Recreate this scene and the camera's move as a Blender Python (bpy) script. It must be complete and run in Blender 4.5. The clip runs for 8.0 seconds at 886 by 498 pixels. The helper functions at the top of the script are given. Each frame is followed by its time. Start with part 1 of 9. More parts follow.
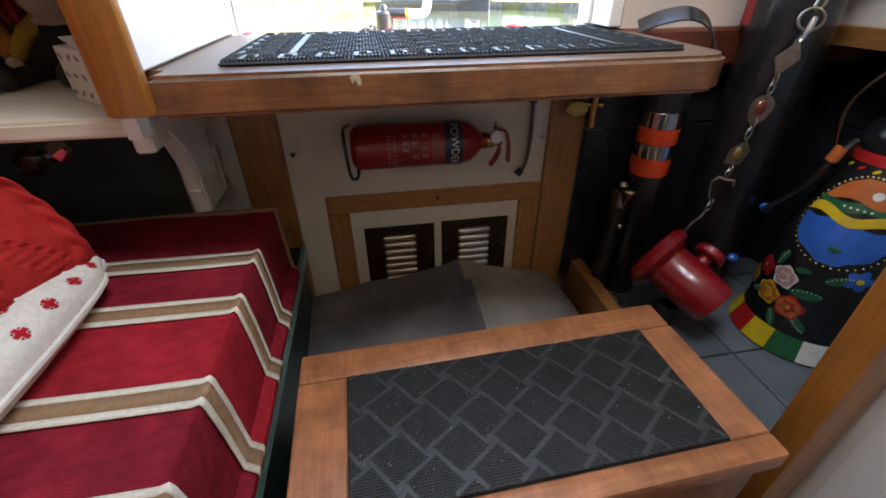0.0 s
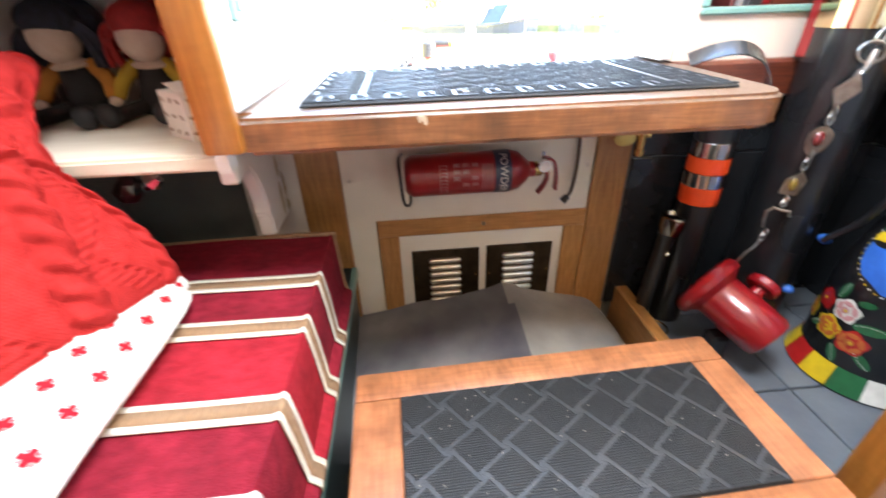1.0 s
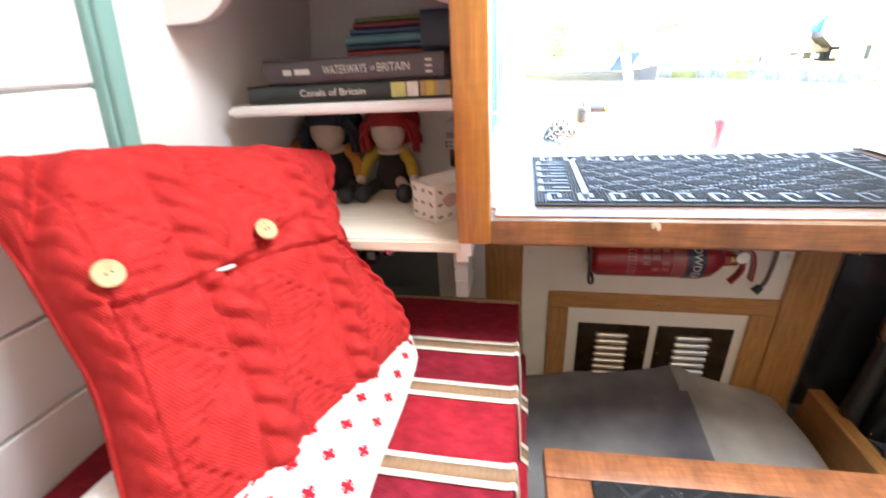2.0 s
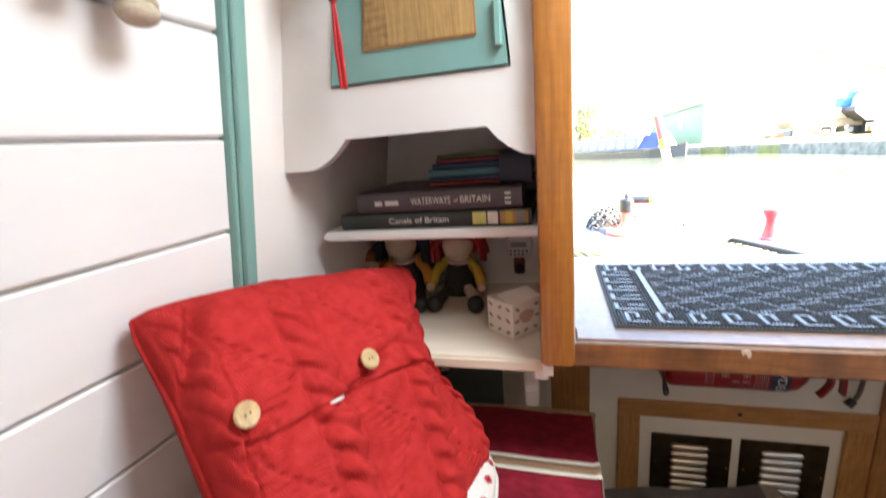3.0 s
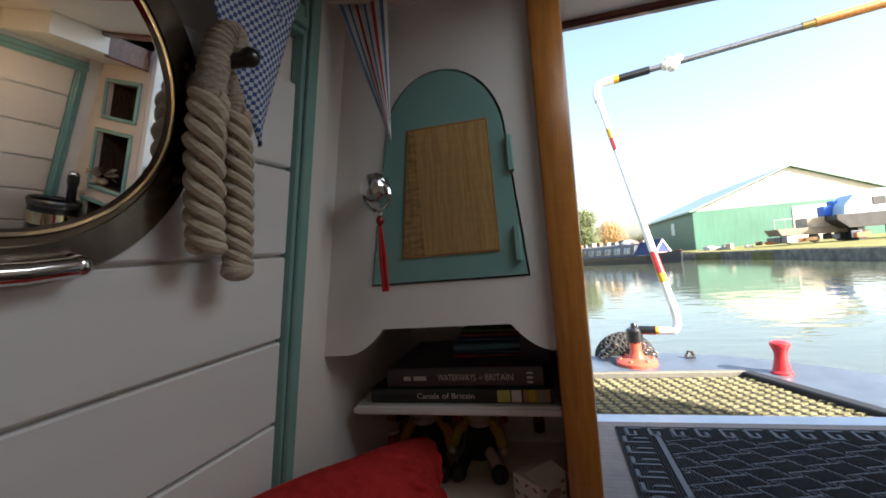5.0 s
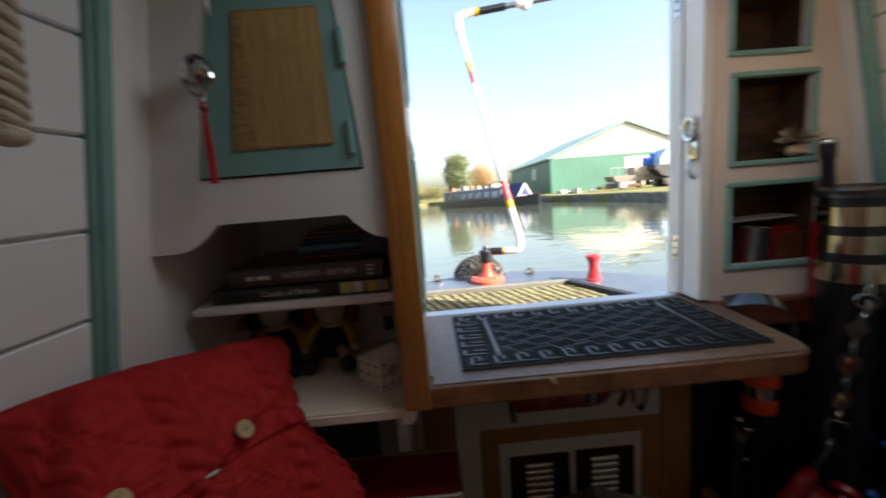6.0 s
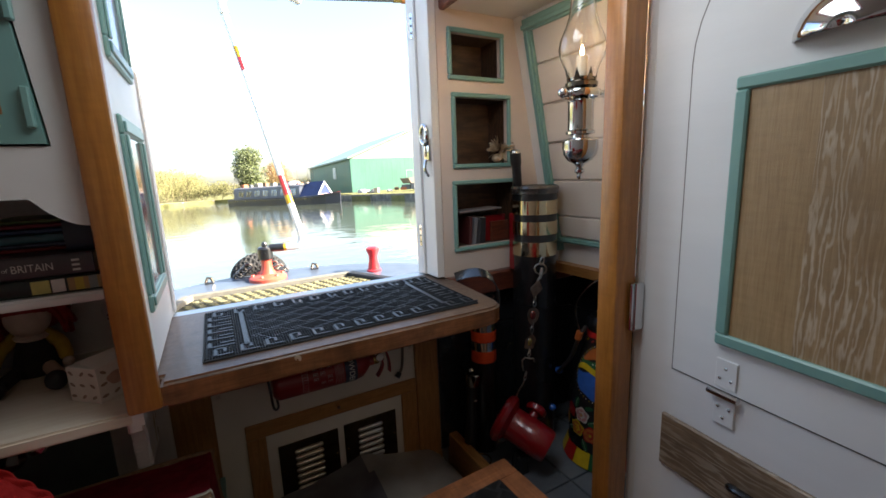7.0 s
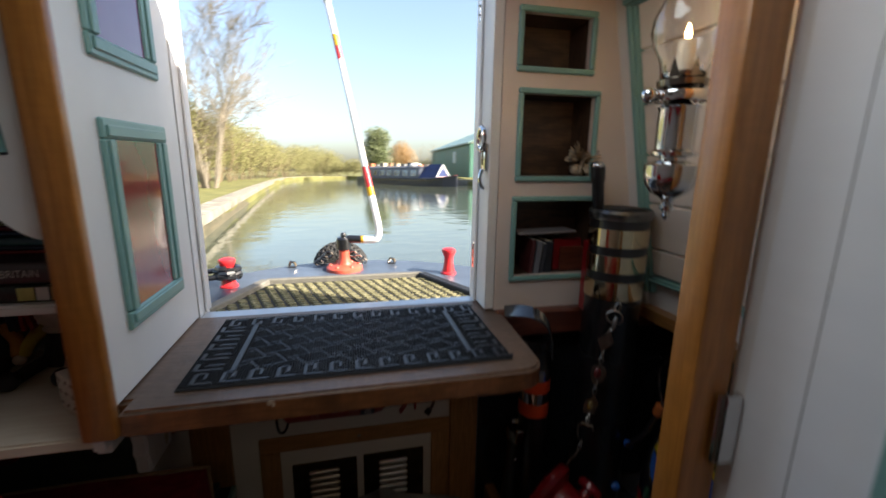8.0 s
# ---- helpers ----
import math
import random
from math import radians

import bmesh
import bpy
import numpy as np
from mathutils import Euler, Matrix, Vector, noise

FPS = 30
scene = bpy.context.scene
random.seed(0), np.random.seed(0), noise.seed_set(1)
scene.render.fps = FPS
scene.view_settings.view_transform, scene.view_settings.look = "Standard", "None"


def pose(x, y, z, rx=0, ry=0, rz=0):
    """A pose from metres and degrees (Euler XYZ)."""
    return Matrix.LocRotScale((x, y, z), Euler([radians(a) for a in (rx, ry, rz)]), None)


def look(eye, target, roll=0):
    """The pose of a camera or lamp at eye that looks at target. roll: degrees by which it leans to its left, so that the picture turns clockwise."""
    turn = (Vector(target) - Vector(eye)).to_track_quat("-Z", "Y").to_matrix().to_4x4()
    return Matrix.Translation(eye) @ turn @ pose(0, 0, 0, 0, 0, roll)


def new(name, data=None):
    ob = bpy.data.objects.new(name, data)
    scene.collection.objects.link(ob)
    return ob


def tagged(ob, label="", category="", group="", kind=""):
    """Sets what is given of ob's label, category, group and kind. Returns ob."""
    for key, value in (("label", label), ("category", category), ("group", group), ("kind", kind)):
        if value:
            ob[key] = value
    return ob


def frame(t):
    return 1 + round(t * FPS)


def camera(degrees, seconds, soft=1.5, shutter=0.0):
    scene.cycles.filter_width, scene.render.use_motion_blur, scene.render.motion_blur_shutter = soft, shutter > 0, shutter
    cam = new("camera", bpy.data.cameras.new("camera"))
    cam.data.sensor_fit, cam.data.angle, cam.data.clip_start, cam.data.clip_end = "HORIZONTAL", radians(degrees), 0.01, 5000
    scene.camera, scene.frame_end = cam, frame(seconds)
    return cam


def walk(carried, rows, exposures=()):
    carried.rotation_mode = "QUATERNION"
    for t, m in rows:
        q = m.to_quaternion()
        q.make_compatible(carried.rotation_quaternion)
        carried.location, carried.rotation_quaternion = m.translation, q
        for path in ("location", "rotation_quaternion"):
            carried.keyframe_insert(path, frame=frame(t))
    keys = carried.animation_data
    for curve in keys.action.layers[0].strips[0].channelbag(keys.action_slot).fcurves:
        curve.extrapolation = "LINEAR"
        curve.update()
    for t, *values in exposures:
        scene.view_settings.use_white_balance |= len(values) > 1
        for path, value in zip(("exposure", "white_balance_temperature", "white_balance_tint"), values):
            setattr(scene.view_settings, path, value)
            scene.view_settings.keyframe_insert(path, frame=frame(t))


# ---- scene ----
cam = camera(93.5, 8.0, soft=1.6, shutter=0.5)
PATH = [
    (0, (-0.127, -0.56, 0.698), (0.143, 1.095, -0.393), -0.5),
    (0.5, (-0.133, -0.566, 0.709), (0.091, 1.115, -0.352), -0.7),
    (1, (-0.162, -0.57, 0.725), (-0.033, 1.147, -0.292), -1.9),
    (1.5, (-0.256, -0.587, 0.768), (-0.428, 1.187, -0.139), -2.6),
    (1.7, (-0.286, -0.591, 0.793), (-0.551, 1.182, -0.093), -2.2),
    (2.8, (-0.38, -0.63, 0.877), (-0.89, 1.221, 0.319), -5.6),
    (3, (-0.389, -0.627, 0.904), (-0.9, 1.245, 0.418), -4.9),
    (3.5, (-0.401, -0.636, 0.973), (-0.884, 1.282, 0.68), -5.6),
    (4, (-0.406, -0.67, 1.035), (-0.932, 1.259, 1.015), -4.9),
    (4.2, (-0.41, -0.673, 1.05), (-0.94, 1.254, 1.091), -5.2),
    (5.3, (-0.401, -0.693, 1.037), (-0.838, 1.258, 0.991), -4.7),
    (5.5, (-0.39, -0.701, 1.008), (-0.726, 1.262, 0.831), -4.3),
    (6, (-0.341, -0.732, 0.962), (-0.28, 1.242, 0.651), -4.5),
    (6.5, (-0.278, -0.776, 0.947), (0.329, 1.096, 0.595), -2.9),
    (7, (-0.248, -0.833, 0.941), (0.691, 0.894, 0.571), -2.2),
    (7.5, (-0.189, -0.822, 0.933), (0.576, 0.979, 0.522), -3.1),
    (8, (-0.009, -0.706, 0.999), (0.431, 1.198, 0.572), 0.8),
]
EXPOSURE = [(0, 4.12), (0.5, 5.28), (1, 6.0), (1.5, 6.12), (1.7, 6.02), (3, 5.07), (3.5, 4.35), (4, 3.32), (4.2, 3.02), (5.5, 2.17), (6, 2.12), (6.5, 2.32), (7, 2.62), (7.5, 2.3), (8, 1.88)]
walk(cam, [(t, look(eye, target, roll)) for t, eye, target, roll in PATH], EXPOSURE)

# ---- world, sun ----
# The boat sits a little bow up: land, water and sky are turned against it by this angle.
OUT = pose(0, 0, 0, -1.85, 0, 0)
SUN_EL, SUN_DIR = radians(33.0), Vector((0.86, -0.51, 0)).normalized()
world = bpy.data.worlds.new("sky")
scene.world = world
world.use_nodes = True
wn = world.node_tree.nodes
sky = wn.new("ShaderNodeTexSky")
sky.sky_type = "NISHITA"
sky.sun_disc = False
sky.sun_elevation = SUN_EL
sky.sun_rotation = math.atan2(SUN_DIR.x, SUN_DIR.y)
sky.air_density, sky.dust_density, sky.ozone_density = 1.0, 3.2, 0.8
wtc = wn.new("ShaderNodeTexCoord")
wmap = wn.new("ShaderNodeMapping")
wmap.inputs["Rotation"].default_value = (radians(1.85), 0, 0)
world.node_tree.links.new(wtc.outputs["Generated"], wmap.inputs["Vector"])
world.node_tree.links.new(wmap.outputs["Vector"], sky.inputs["Vector"])
world.node_tree.links.new(sky.outputs["Color"], wn["Background"].inputs["Color"])
wn["Background"].inputs["Strength"].default_value = 0.105
sun = new("sun", bpy.data.lights.new("sun", "SUN"))
sun.data.energy, sun.data.angle, sun.data.color = 5.0, radians(0.6), (1.0, 0.93, 0.82)
sun_to = SUN_DIR * math.cos(SUN_EL) + Vector((0, 0, math.sin(SUN_EL)))
sun.matrix_basis = look(sun_to * 40, (0, 0, 0))

# added area lamp that fills the cabin from above; its skylight is assumed, unseen
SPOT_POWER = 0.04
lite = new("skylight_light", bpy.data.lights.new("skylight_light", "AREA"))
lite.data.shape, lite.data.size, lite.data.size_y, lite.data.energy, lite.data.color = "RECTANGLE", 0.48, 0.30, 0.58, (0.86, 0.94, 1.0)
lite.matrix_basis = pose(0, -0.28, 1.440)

# ---- mesh helpers ----
ORIG, I4 = {}, Matrix.Identity(4)
# Where groups of things stand: the cupboard corner, the inner door with its post, the stern deck.
WEST, INNER, AFT = Matrix.Translation((0.004, -0.022, 0.003)), Matrix.Translation((-0.020, -0.020, 0.012)), Matrix.Translation((0.010, 0.062, -0.127)) @ Matrix.Scale(1.13, 4)
place = I4


def B():
    return bmesh.new()


def box(bm, x0, x1, y0, y1, z0, z1, bev=0.0, seg=1, m=None):
    vs = bmesh.ops.create_cube(bm, size=1.0)["verts"]
    for v in vs:
        v.co = Vector(((x0 + x1) / 2 + v.co.x * (x1 - x0), (y0 + y1) / 2 + v.co.y * (y1 - y0), (z0 + z1) / 2 + v.co.z * (z1 - z0)))
    if bev:
        es = list({e for v in vs for e in v.link_edges})
        r = bmesh.ops.bevel(bm, geom=es, offset=bev, segments=seg, affect="EDGES", profile=0.5)
        vs = list({v for f in r["faces"] for v in f.verts})
        if m is not None:
            vs = list({v for f in r["faces"] for e in f.edges for g in e.link_faces for v in g.verts})
    if m is not None:
        bmesh.ops.transform(bm, matrix=m, verts=vs)
    return bm


def prism(bm, pts, front, back):
    """A polygon of (u, v) drawn twice, through the maps front and back, and closed round its rim."""
    a = [bm.verts.new(front(u, v)) for u, v in pts]
    b = [bm.verts.new(back(u, v)) for u, v in pts]
    n = len(pts)
    bm.faces.new(a)
    bm.faces.new(b[::-1])
    for i in range(n):
        bm.faces.new((a[i], b[i], b[(i + 1) % n], a[(i + 1) % n]))
    bmesh.ops.recalc_face_normals(bm, faces=bm.faces)
    return bm


def lathe(bm, prof, seg=28, m=I4, arc=(0.0, 2 * math.pi)):
    full = arc[1] - arc[0] > 6.28
    cnt = seg if full else seg + 1
    rings = []
    for r, z in prof:
        if r < 1e-6:
            rings.append([bm.verts.new(m @ Vector((0, 0, z)))])
        else:
            rings.append([bm.verts.new(m @ Vector((r * math.cos(a), r * math.sin(a), z))) for a in (arc[0] + (arc[1] - arc[0]) * i / seg for i in range(cnt))])
    for p, q in zip(rings, rings[1:]):
        for i in range(seg):
            j = (i + 1) % cnt
            loop = [p[i % len(p)], p[j % len(p)], q[j % len(q)], q[i % len(q)]]
            loop = [v for k, v in enumerate(loop) if v not in loop[:k]]
            if len(loop) > 2:
                bm.faces.new(loop)
    return bm


def tube(bm, pts, r, seg=8, cap=True):
    pts = [Vector(p) for p in pts]
    rs = r if isinstance(r, (list, tuple)) else [r] * len(pts)
    side, rings = None, []
    for i, p in enumerate(pts):
        d = (pts[min(i + 1, len(pts) - 1)] - pts[max(i - 1, 0)]).normalized()
        if side is None:
            side = d.orthogonal().normalized()
        side = (side - d * side.dot(d)).normalized()
        up = d.cross(side)
        rings.append([bm.verts.new(p + rs[i] * (math.cos(a) * side + math.sin(a) * up)) for a in (2 * math.pi * k / seg for k in range(seg))])
    for a, b in zip(rings, rings[1:]):
        for k in range(seg):
            bm.faces.new((a[k], a[(k + 1) % seg], b[(k + 1) % seg], b[k]))
    if cap:
        bm.faces.new(rings[0][::-1])
        bm.faces.new(rings[-1])
    return bm


def ball(bm, c, r, u=16, v=10, s=(1, 1, 1)):
    m = Matrix.Translation(c) @ Matrix.Diagonal((*s, 1))
    return lathe(bm, [(r * math.sin(math.pi * i / v), -r * math.cos(math.pi * i / v)) for i in range(v + 1)], u, m)


def curve_pts(pts, n=8):
    """A smooth line through points."""
    P, out = [Vector(p) for p in pts], []
    for i in range(len(P) - 1):
        a, b, c, d = P[max(i - 1, 0)], P[i], P[i + 1], P[min(i + 2, len(P) - 1)]
        for k in range(n):
            t = k / n
            out.append(0.5 * (2 * b + (c - a) * t + (2 * a - 5 * b + 4 * c - d) * t * t + (3 * b - a - 3 * c + d) * t ** 3))
    return out + [P[-1]]


def finish(name, bm, mats, smooth=True, angle=35):
    me = bpy.data.meshes.new(name)
    bmesh.ops.recalc_face_normals(bm, faces=bm.faces)
    bm.to_mesh(me)
    bm.free()
    for k in mats if isinstance(mats, (list, tuple)) else [mats]:
        me.materials.append(k)
    if smooth:
        me.polygons.foreach_set("use_smooth", [True] * len(me.polygons))
        me.set_sharp_from_angle(angle=radians(angle))
    return me


def thing(name, loc, label, category, group="", kind="", F=None):
    """An empty at a thing's base, which carries its parts."""
    ob = new(name)
    ob.empty_display_size = 0.05
    ob.matrix_basis = (F or place) @ Matrix.Translation(loc)
    ORIG[ob.name] = Vector(loc)
    return tagged(ob, label, category, group, kind)


def part(name, bm, material, parent, label="", smooth=True, angle=35):
    loc = ORIG[parent.name]
    bm.transform(Matrix.Translation(-loc))
    ob = new(name, finish(name, bm, material, smooth, angle))
    ob.parent = parent
    ORIG[ob.name] = loc
    return tagged(ob, label)


def solo(name, bm, material, loc, label, category="", group="", kind="", F=None, smooth=True, angle=35):
    """A thing, or a piece of the setting, that is one mesh."""
    bm.transform(Matrix.Translation(-Vector(loc)))
    ob = new(name, finish(name, bm, material, smooth, angle))
    ob.matrix_basis = (F or place) @ Matrix.Translation(loc)
    ORIG[ob.name] = Vector(loc)
    return tagged(ob, label, category, group, kind)


def structure(name, bm, material, label, loc=(0, 0, 0), F=None, smooth=True):
    return solo(name, bm, material, loc, label, kind="structure", F=F, smooth=smooth)


def ribbon(path, across, thick, n=6):
    """A flat band that follows a smooth line, its width along a fixed direction."""
    bm, w = B(), Vector(across)
    P = curve_pts(path, n)
    rows = []
    for i, p in enumerate(P):
        d = (P[min(i + 1, len(P) - 1)] - P[max(i - 1, 0)]).normalized()
        o = d.cross(w).normalized() * thick / 2
        rows.append([bm.verts.new(q) for q in (p - w + o, p + w + o, p + w - o, p - w - o)])
    for a, c in zip(rows, rows[1:]):
        for k in range(4):
            bm.faces.new((a[k], a[(k + 1) % 4], c[(k + 1) % 4], c[k]))
    bm.faces.new(rows[0])
    bm.faces.new(rows[-1][::-1])
    return bm


def studs(pts, sx, sy, z0, z1):
    """Many small pyramids with cut tops, standing on z0."""
    vs, fs = [], []
    for x, y in pts:
        n = len(vs)
        for k, z in ((1.0, z0), (0.55, z1)):
            vs += [(x - sx * k, y - sy * k, z), (x + sx * k, y - sy * k, z), (x + sx * k, y + sy * k, z), (x - sx * k, y + sy * k, z)]
        fs += [(n + 4, n + 5, n + 6, n + 7)] + [(n + i, n + (i + 1) % 4, n + 4 + (i + 1) % 4, n + 4 + i) for i in range(4)]
    me = bpy.data.meshes.new("stud")
    me.from_pydata(vs, [], fs)
    bm = B()
    bm.from_mesh(me)
    bpy.data.meshes.remove(me)
    return bm


def jogged(x, y, ox, oy, ax, ay, bx, by, jog=0.10):
    """How far, in cells, a place lies from the jogged lines of a lattice."""
    det = ax * by - ay * bx
    s, t = ((x - ox) * by - (y - oy) * bx) / det, (ax * (y - oy) - ay * (x - ox)) / det
    js, jt = jog * (1 - 2 * (t % 1)), jog * (1 - 2 * (s % 1))
    near = lambda v: abs((v + 0.5) % 1 - 0.5)
    return min(near(s - js), near(t + jt))


# ---- materials ----
def mat(name, c, c2=None, rough=0.5, metal=0.0, scale=18.0, stretch=(1, 1, 1), bump=0.0, bscale=150.0, spec=0.5, coat=0.0, big=2.5, dirt=0.25, vary=0.0, rvar=0.15, sheen=0.0, distort=0.0):
    """Two colours mixed by a noise, dulled by a larger one, with a fine relief and uneven gloss."""
    k = bpy.data.materials.new(name)
    k.use_nodes = True
    n, ln = k.node_tree.nodes, k.node_tree.links.new
    p = n["Principled BSDF"]
    c2 = c2 or tuple(x * 0.8 for x in c)
    tc, mp = n.new("ShaderNodeTexCoord"), n.new("ShaderNodeMapping")
    mp.inputs["Scale"].default_value = stretch
    ln(tc.outputs["Object"], mp.inputs["Vector"])
    a = n.new("ShaderNodeTexNoise")
    a.inputs["Scale"].default_value, a.inputs["Detail"].default_value, a.inputs["Distortion"].default_value = scale, 5.0, distort
    ln(mp.outputs["Vector"], a.inputs["Vector"])
    ra = n.new("ShaderNodeValToRGB")
    ra.color_ramp.elements[0].position, ra.color_ramp.elements[1].position = 0.33, 0.67
    ra.color_ramp.elements[0].color, ra.color_ramp.elements[1].color = (*c2, 1), (*c, 1)
    ln(a.outputs["Fac"], ra.inputs["Fac"])
    b = n.new("ShaderNodeTexNoise")
    b.inputs["Scale"].default_value, b.inputs["Detail"].default_value = big, 3.0
    ln(tc.outputs["Object"], b.inputs["Vector"])
    rb = n.new("ShaderNodeMapRange")
    rb.inputs["From Min"].default_value, rb.inputs["From Max"].default_value = 0.3, 0.7
    rb.inputs["To Min"].default_value, rb.inputs["To Max"].default_value = 1 - dirt, 1.0
    ln(b.outputs["Fac"], rb.inputs["Value"])
    mix = n.new("ShaderNodeMix")
    mix.data_type, mix.blend_type = "RGBA", "MULTIPLY"
    mix.inputs["Factor"].default_value = 1.0
    ln(ra.outputs["Color"], mix.inputs["A"])
    ln(rb.outputs["Result"], mix.inputs["B"])
    out = mix.outputs["Result"]
    if vary:
        oi, hs, mr = n.new("ShaderNodeObjectInfo"), n.new("ShaderNodeHueSaturation"), n.new("ShaderNodeMapRange")
        mr.inputs["To Min"].default_value, mr.inputs["To Max"].default_value = 1 - vary, 1 + vary
        ln(oi.outputs["Random"], mr.inputs["Value"])
        ln(mr.outputs["Result"], hs.inputs["Value"])
        ln(out, hs.inputs["Color"])
        out = hs.outputs["Color"]
    ln(out, p.inputs["Base Color"])
    rr = n.new("ShaderNodeMapRange")
    rr.inputs["To Min"].default_value, rr.inputs["To Max"].default_value = max(0.02, rough * (1 - rvar)), min(1, rough * (1 + rvar))
    ln(b.outputs["Fac"], rr.inputs["Value"])
    ln(rr.outputs["Result"], p.inputs["Roughness"])
    p.inputs["Metallic"].default_value = metal
    p.inputs["Specular IOR Level"].default_value = spec
    p.inputs["Coat Weight"].default_value = coat
    p.inputs["Coat Roughness"].default_value = 0.12
    p.inputs["Sheen Weight"].default_value = sheen
    if bump:
        d, bp = n.new("ShaderNodeTexNoise"), n.new("ShaderNodeBump")
        d.inputs["Scale"].default_value, d.inputs["Detail"].default_value = bscale, 3.0
        ln(mp.outputs["Vector"], d.inputs["Vector"])
        ln(d.outputs["Fac"], bp.inputs["Height"])
        bp.inputs["Strength"].default_value, bp.inputs["Distance"].default_value = bump, 0.002
        ln(bp.outputs["Normal"], p.inputs["Normal"])
    return k


def wood(name, light, dark, axis="x", rough=0.4, scale=9.0, coat=0.3, bump=0.25, figure=0.5, dirt=0.3, rings=16.0, rays=0.08, big=2.5):
    """Timber with its grain along an axis: streaks, broad figure and pores."""
    k = mat(name, light, dark, rough=rough, scale=scale, stretch={"x": (1, 22, 22), "y": (22, 1, 22), "z": (22, 22, 1)}[axis], bump=bump, bscale=70, coat=coat, dirt=dirt, distort=1.2, big=big)
    n, ln = k.node_tree.nodes, k.node_tree.links.new
    tc, mp, w = n.new("ShaderNodeTexCoord"), n.new("ShaderNodeMapping"), n.new("ShaderNodeTexWave")
    mp.inputs["Scale"].default_value = {"x": (0.35, 1, 1), "y": (1, 0.35, 1), "z": (1, 1, 0.35)}[axis]
    ln(tc.outputs["Object"], mp.inputs["Vector"])
    ln(mp.outputs["Vector"], w.inputs["Vector"])
    w.bands_direction = {"x": "Y", "y": "X", "z": "X"}[axis]
    w.inputs["Scale"].default_value, w.inputs["Distortion"].default_value = rings, 11.0
    w.inputs["Detail"].default_value, w.inputs["Detail Scale"].default_value = 3.0, 1.4
    p = n["Principled BSDF"]
    old = p.inputs["Base Color"].links[0].from_socket
    mr, mix = n.new("ShaderNodeMapRange"), n.new("ShaderNodeMix")
    mr.inputs["To Min"].default_value, mr.inputs["To Max"].default_value = 1 - figure, 1.0
    ln(w.outputs["Fac"], mr.inputs["Value"])
    mix.data_type, mix.blend_type = "RGBA", "MULTIPLY"
    mix.inputs["Factor"].default_value = 1.0
    ln(old, mix.inputs["A"])
    ln(mr.outputs["Result"], mix.inputs["B"])
    # short rays across the grain
    rm, rn, rr, rx = n.new("ShaderNodeMapping"), n.new("ShaderNodeTexNoise"), n.new("ShaderNodeMapRange"), n.new("ShaderNodeMix")
    rm.inputs["Scale"].default_value = {"x": (9, 2, 2), "y": (2, 9, 2), "z": (2, 2, 9)}[axis]
    ln(tc.outputs["Object"], rm.inputs["Vector"])
    ln(rm.outputs["Vector"], rn.inputs["Vector"])
    rn.inputs["Scale"].default_value, rn.inputs["Detail"].default_value = 16.0, 4.0
    rr.inputs["From Min"].default_value, rr.inputs["From Max"].default_value = 0.35, 0.62
    rr.inputs["To Min"].default_value, rr.inputs["To Max"].default_value = 1 - rays, 1.0
    ln(rn.outputs["Fac"], rr.inputs["Value"])
    rx.data_type, rx.blend_type = "RGBA", "MULTIPLY"
    rx.inputs["Factor"].default_value = 1.0
    ln(mix.outputs["Result"], rx.inputs["A"])
    ln(rr.outputs["Result"], rx.inputs["B"])
    ln(rx.outputs["Result"], p.inputs["Base Color"])
    return k


def glass(name, tint=(1, 1, 1), rough=0.0):
    k = bpy.data.materials.new(name)
    k.use_nodes = True
    p = k.node_tree.nodes["Principled BSDF"]
    p.inputs["Base Color"].default_value = (*tint, 1)
    p.inputs["Transmission Weight"].default_value, p.inputs["Roughness"].default_value, p.inputs["IOR"].default_value = 1.0, rough, 1.45
    return k


def bump_wave(k, scale, strength, distance, rot=(0, 0, 0), kind="BANDS", distortion=0.0):
    """Adds a ribbed relief to a material, in place of its fine noise."""
    n, ln = k.node_tree.nodes, k.node_tree.links.new
    tc, mp, w, bp = n.new("ShaderNodeTexCoord"), n.new("ShaderNodeMapping"), n.new("ShaderNodeTexWave"), n.new("ShaderNodeBump")
    mp.inputs["Rotation"].default_value = rot
    ln(tc.outputs["Object"], mp.inputs["Vector"])
    ln(mp.outputs["Vector"], w.inputs["Vector"])
    w.wave_type = kind
    w.inputs["Scale"].default_value, w.inputs["Distortion"].default_value = scale, distortion
    ln(w.outputs["Fac"], bp.inputs["Height"])
    bp.inputs["Strength"].default_value, bp.inputs["Distance"].default_value = strength, distance
    p = n["Principled BSDF"]
    if p.inputs["Normal"].links:
        ln(p.inputs["Normal"].links[0].from_socket, bp.inputs["Normal"])
    ln(bp.outputs["Normal"], p.inputs["Normal"])
    return k


WHITE = mat("white_paint", (0.79, 0.765, 0.74), (0.75, 0.72, 0.695), rough=0.42, scale=7, bump=0.12, bscale=60, dirt=0.10)
PLANK = mat("plank_paint", (0.80, 0.80, 0.81), (0.76, 0.76, 0.77), rough=0.38, scale=6, stretch=(1, 0.3, 3), bump=0.12, bscale=50, dirt=0.10, vary=0.02)
CREAM = mat("cream_board", (0.74, 0.68, 0.58), (0.70, 0.63, 0.53), rough=0.45, scale=8, bump=0.1, bscale=80, dirt=0.12)
TEAL = mat("sage_green_paint", (0.22, 0.40, 0.36), (0.19, 0.36, 0.33), rough=0.35, scale=12, bump=0.15, bscale=60, dirt=0.15)
OAK_X = wood("oak_across", (0.50, 0.240, 0.074), (0.37, 0.160, 0.043), "x", figure=0.14, scale=12.0, rings=18.0)
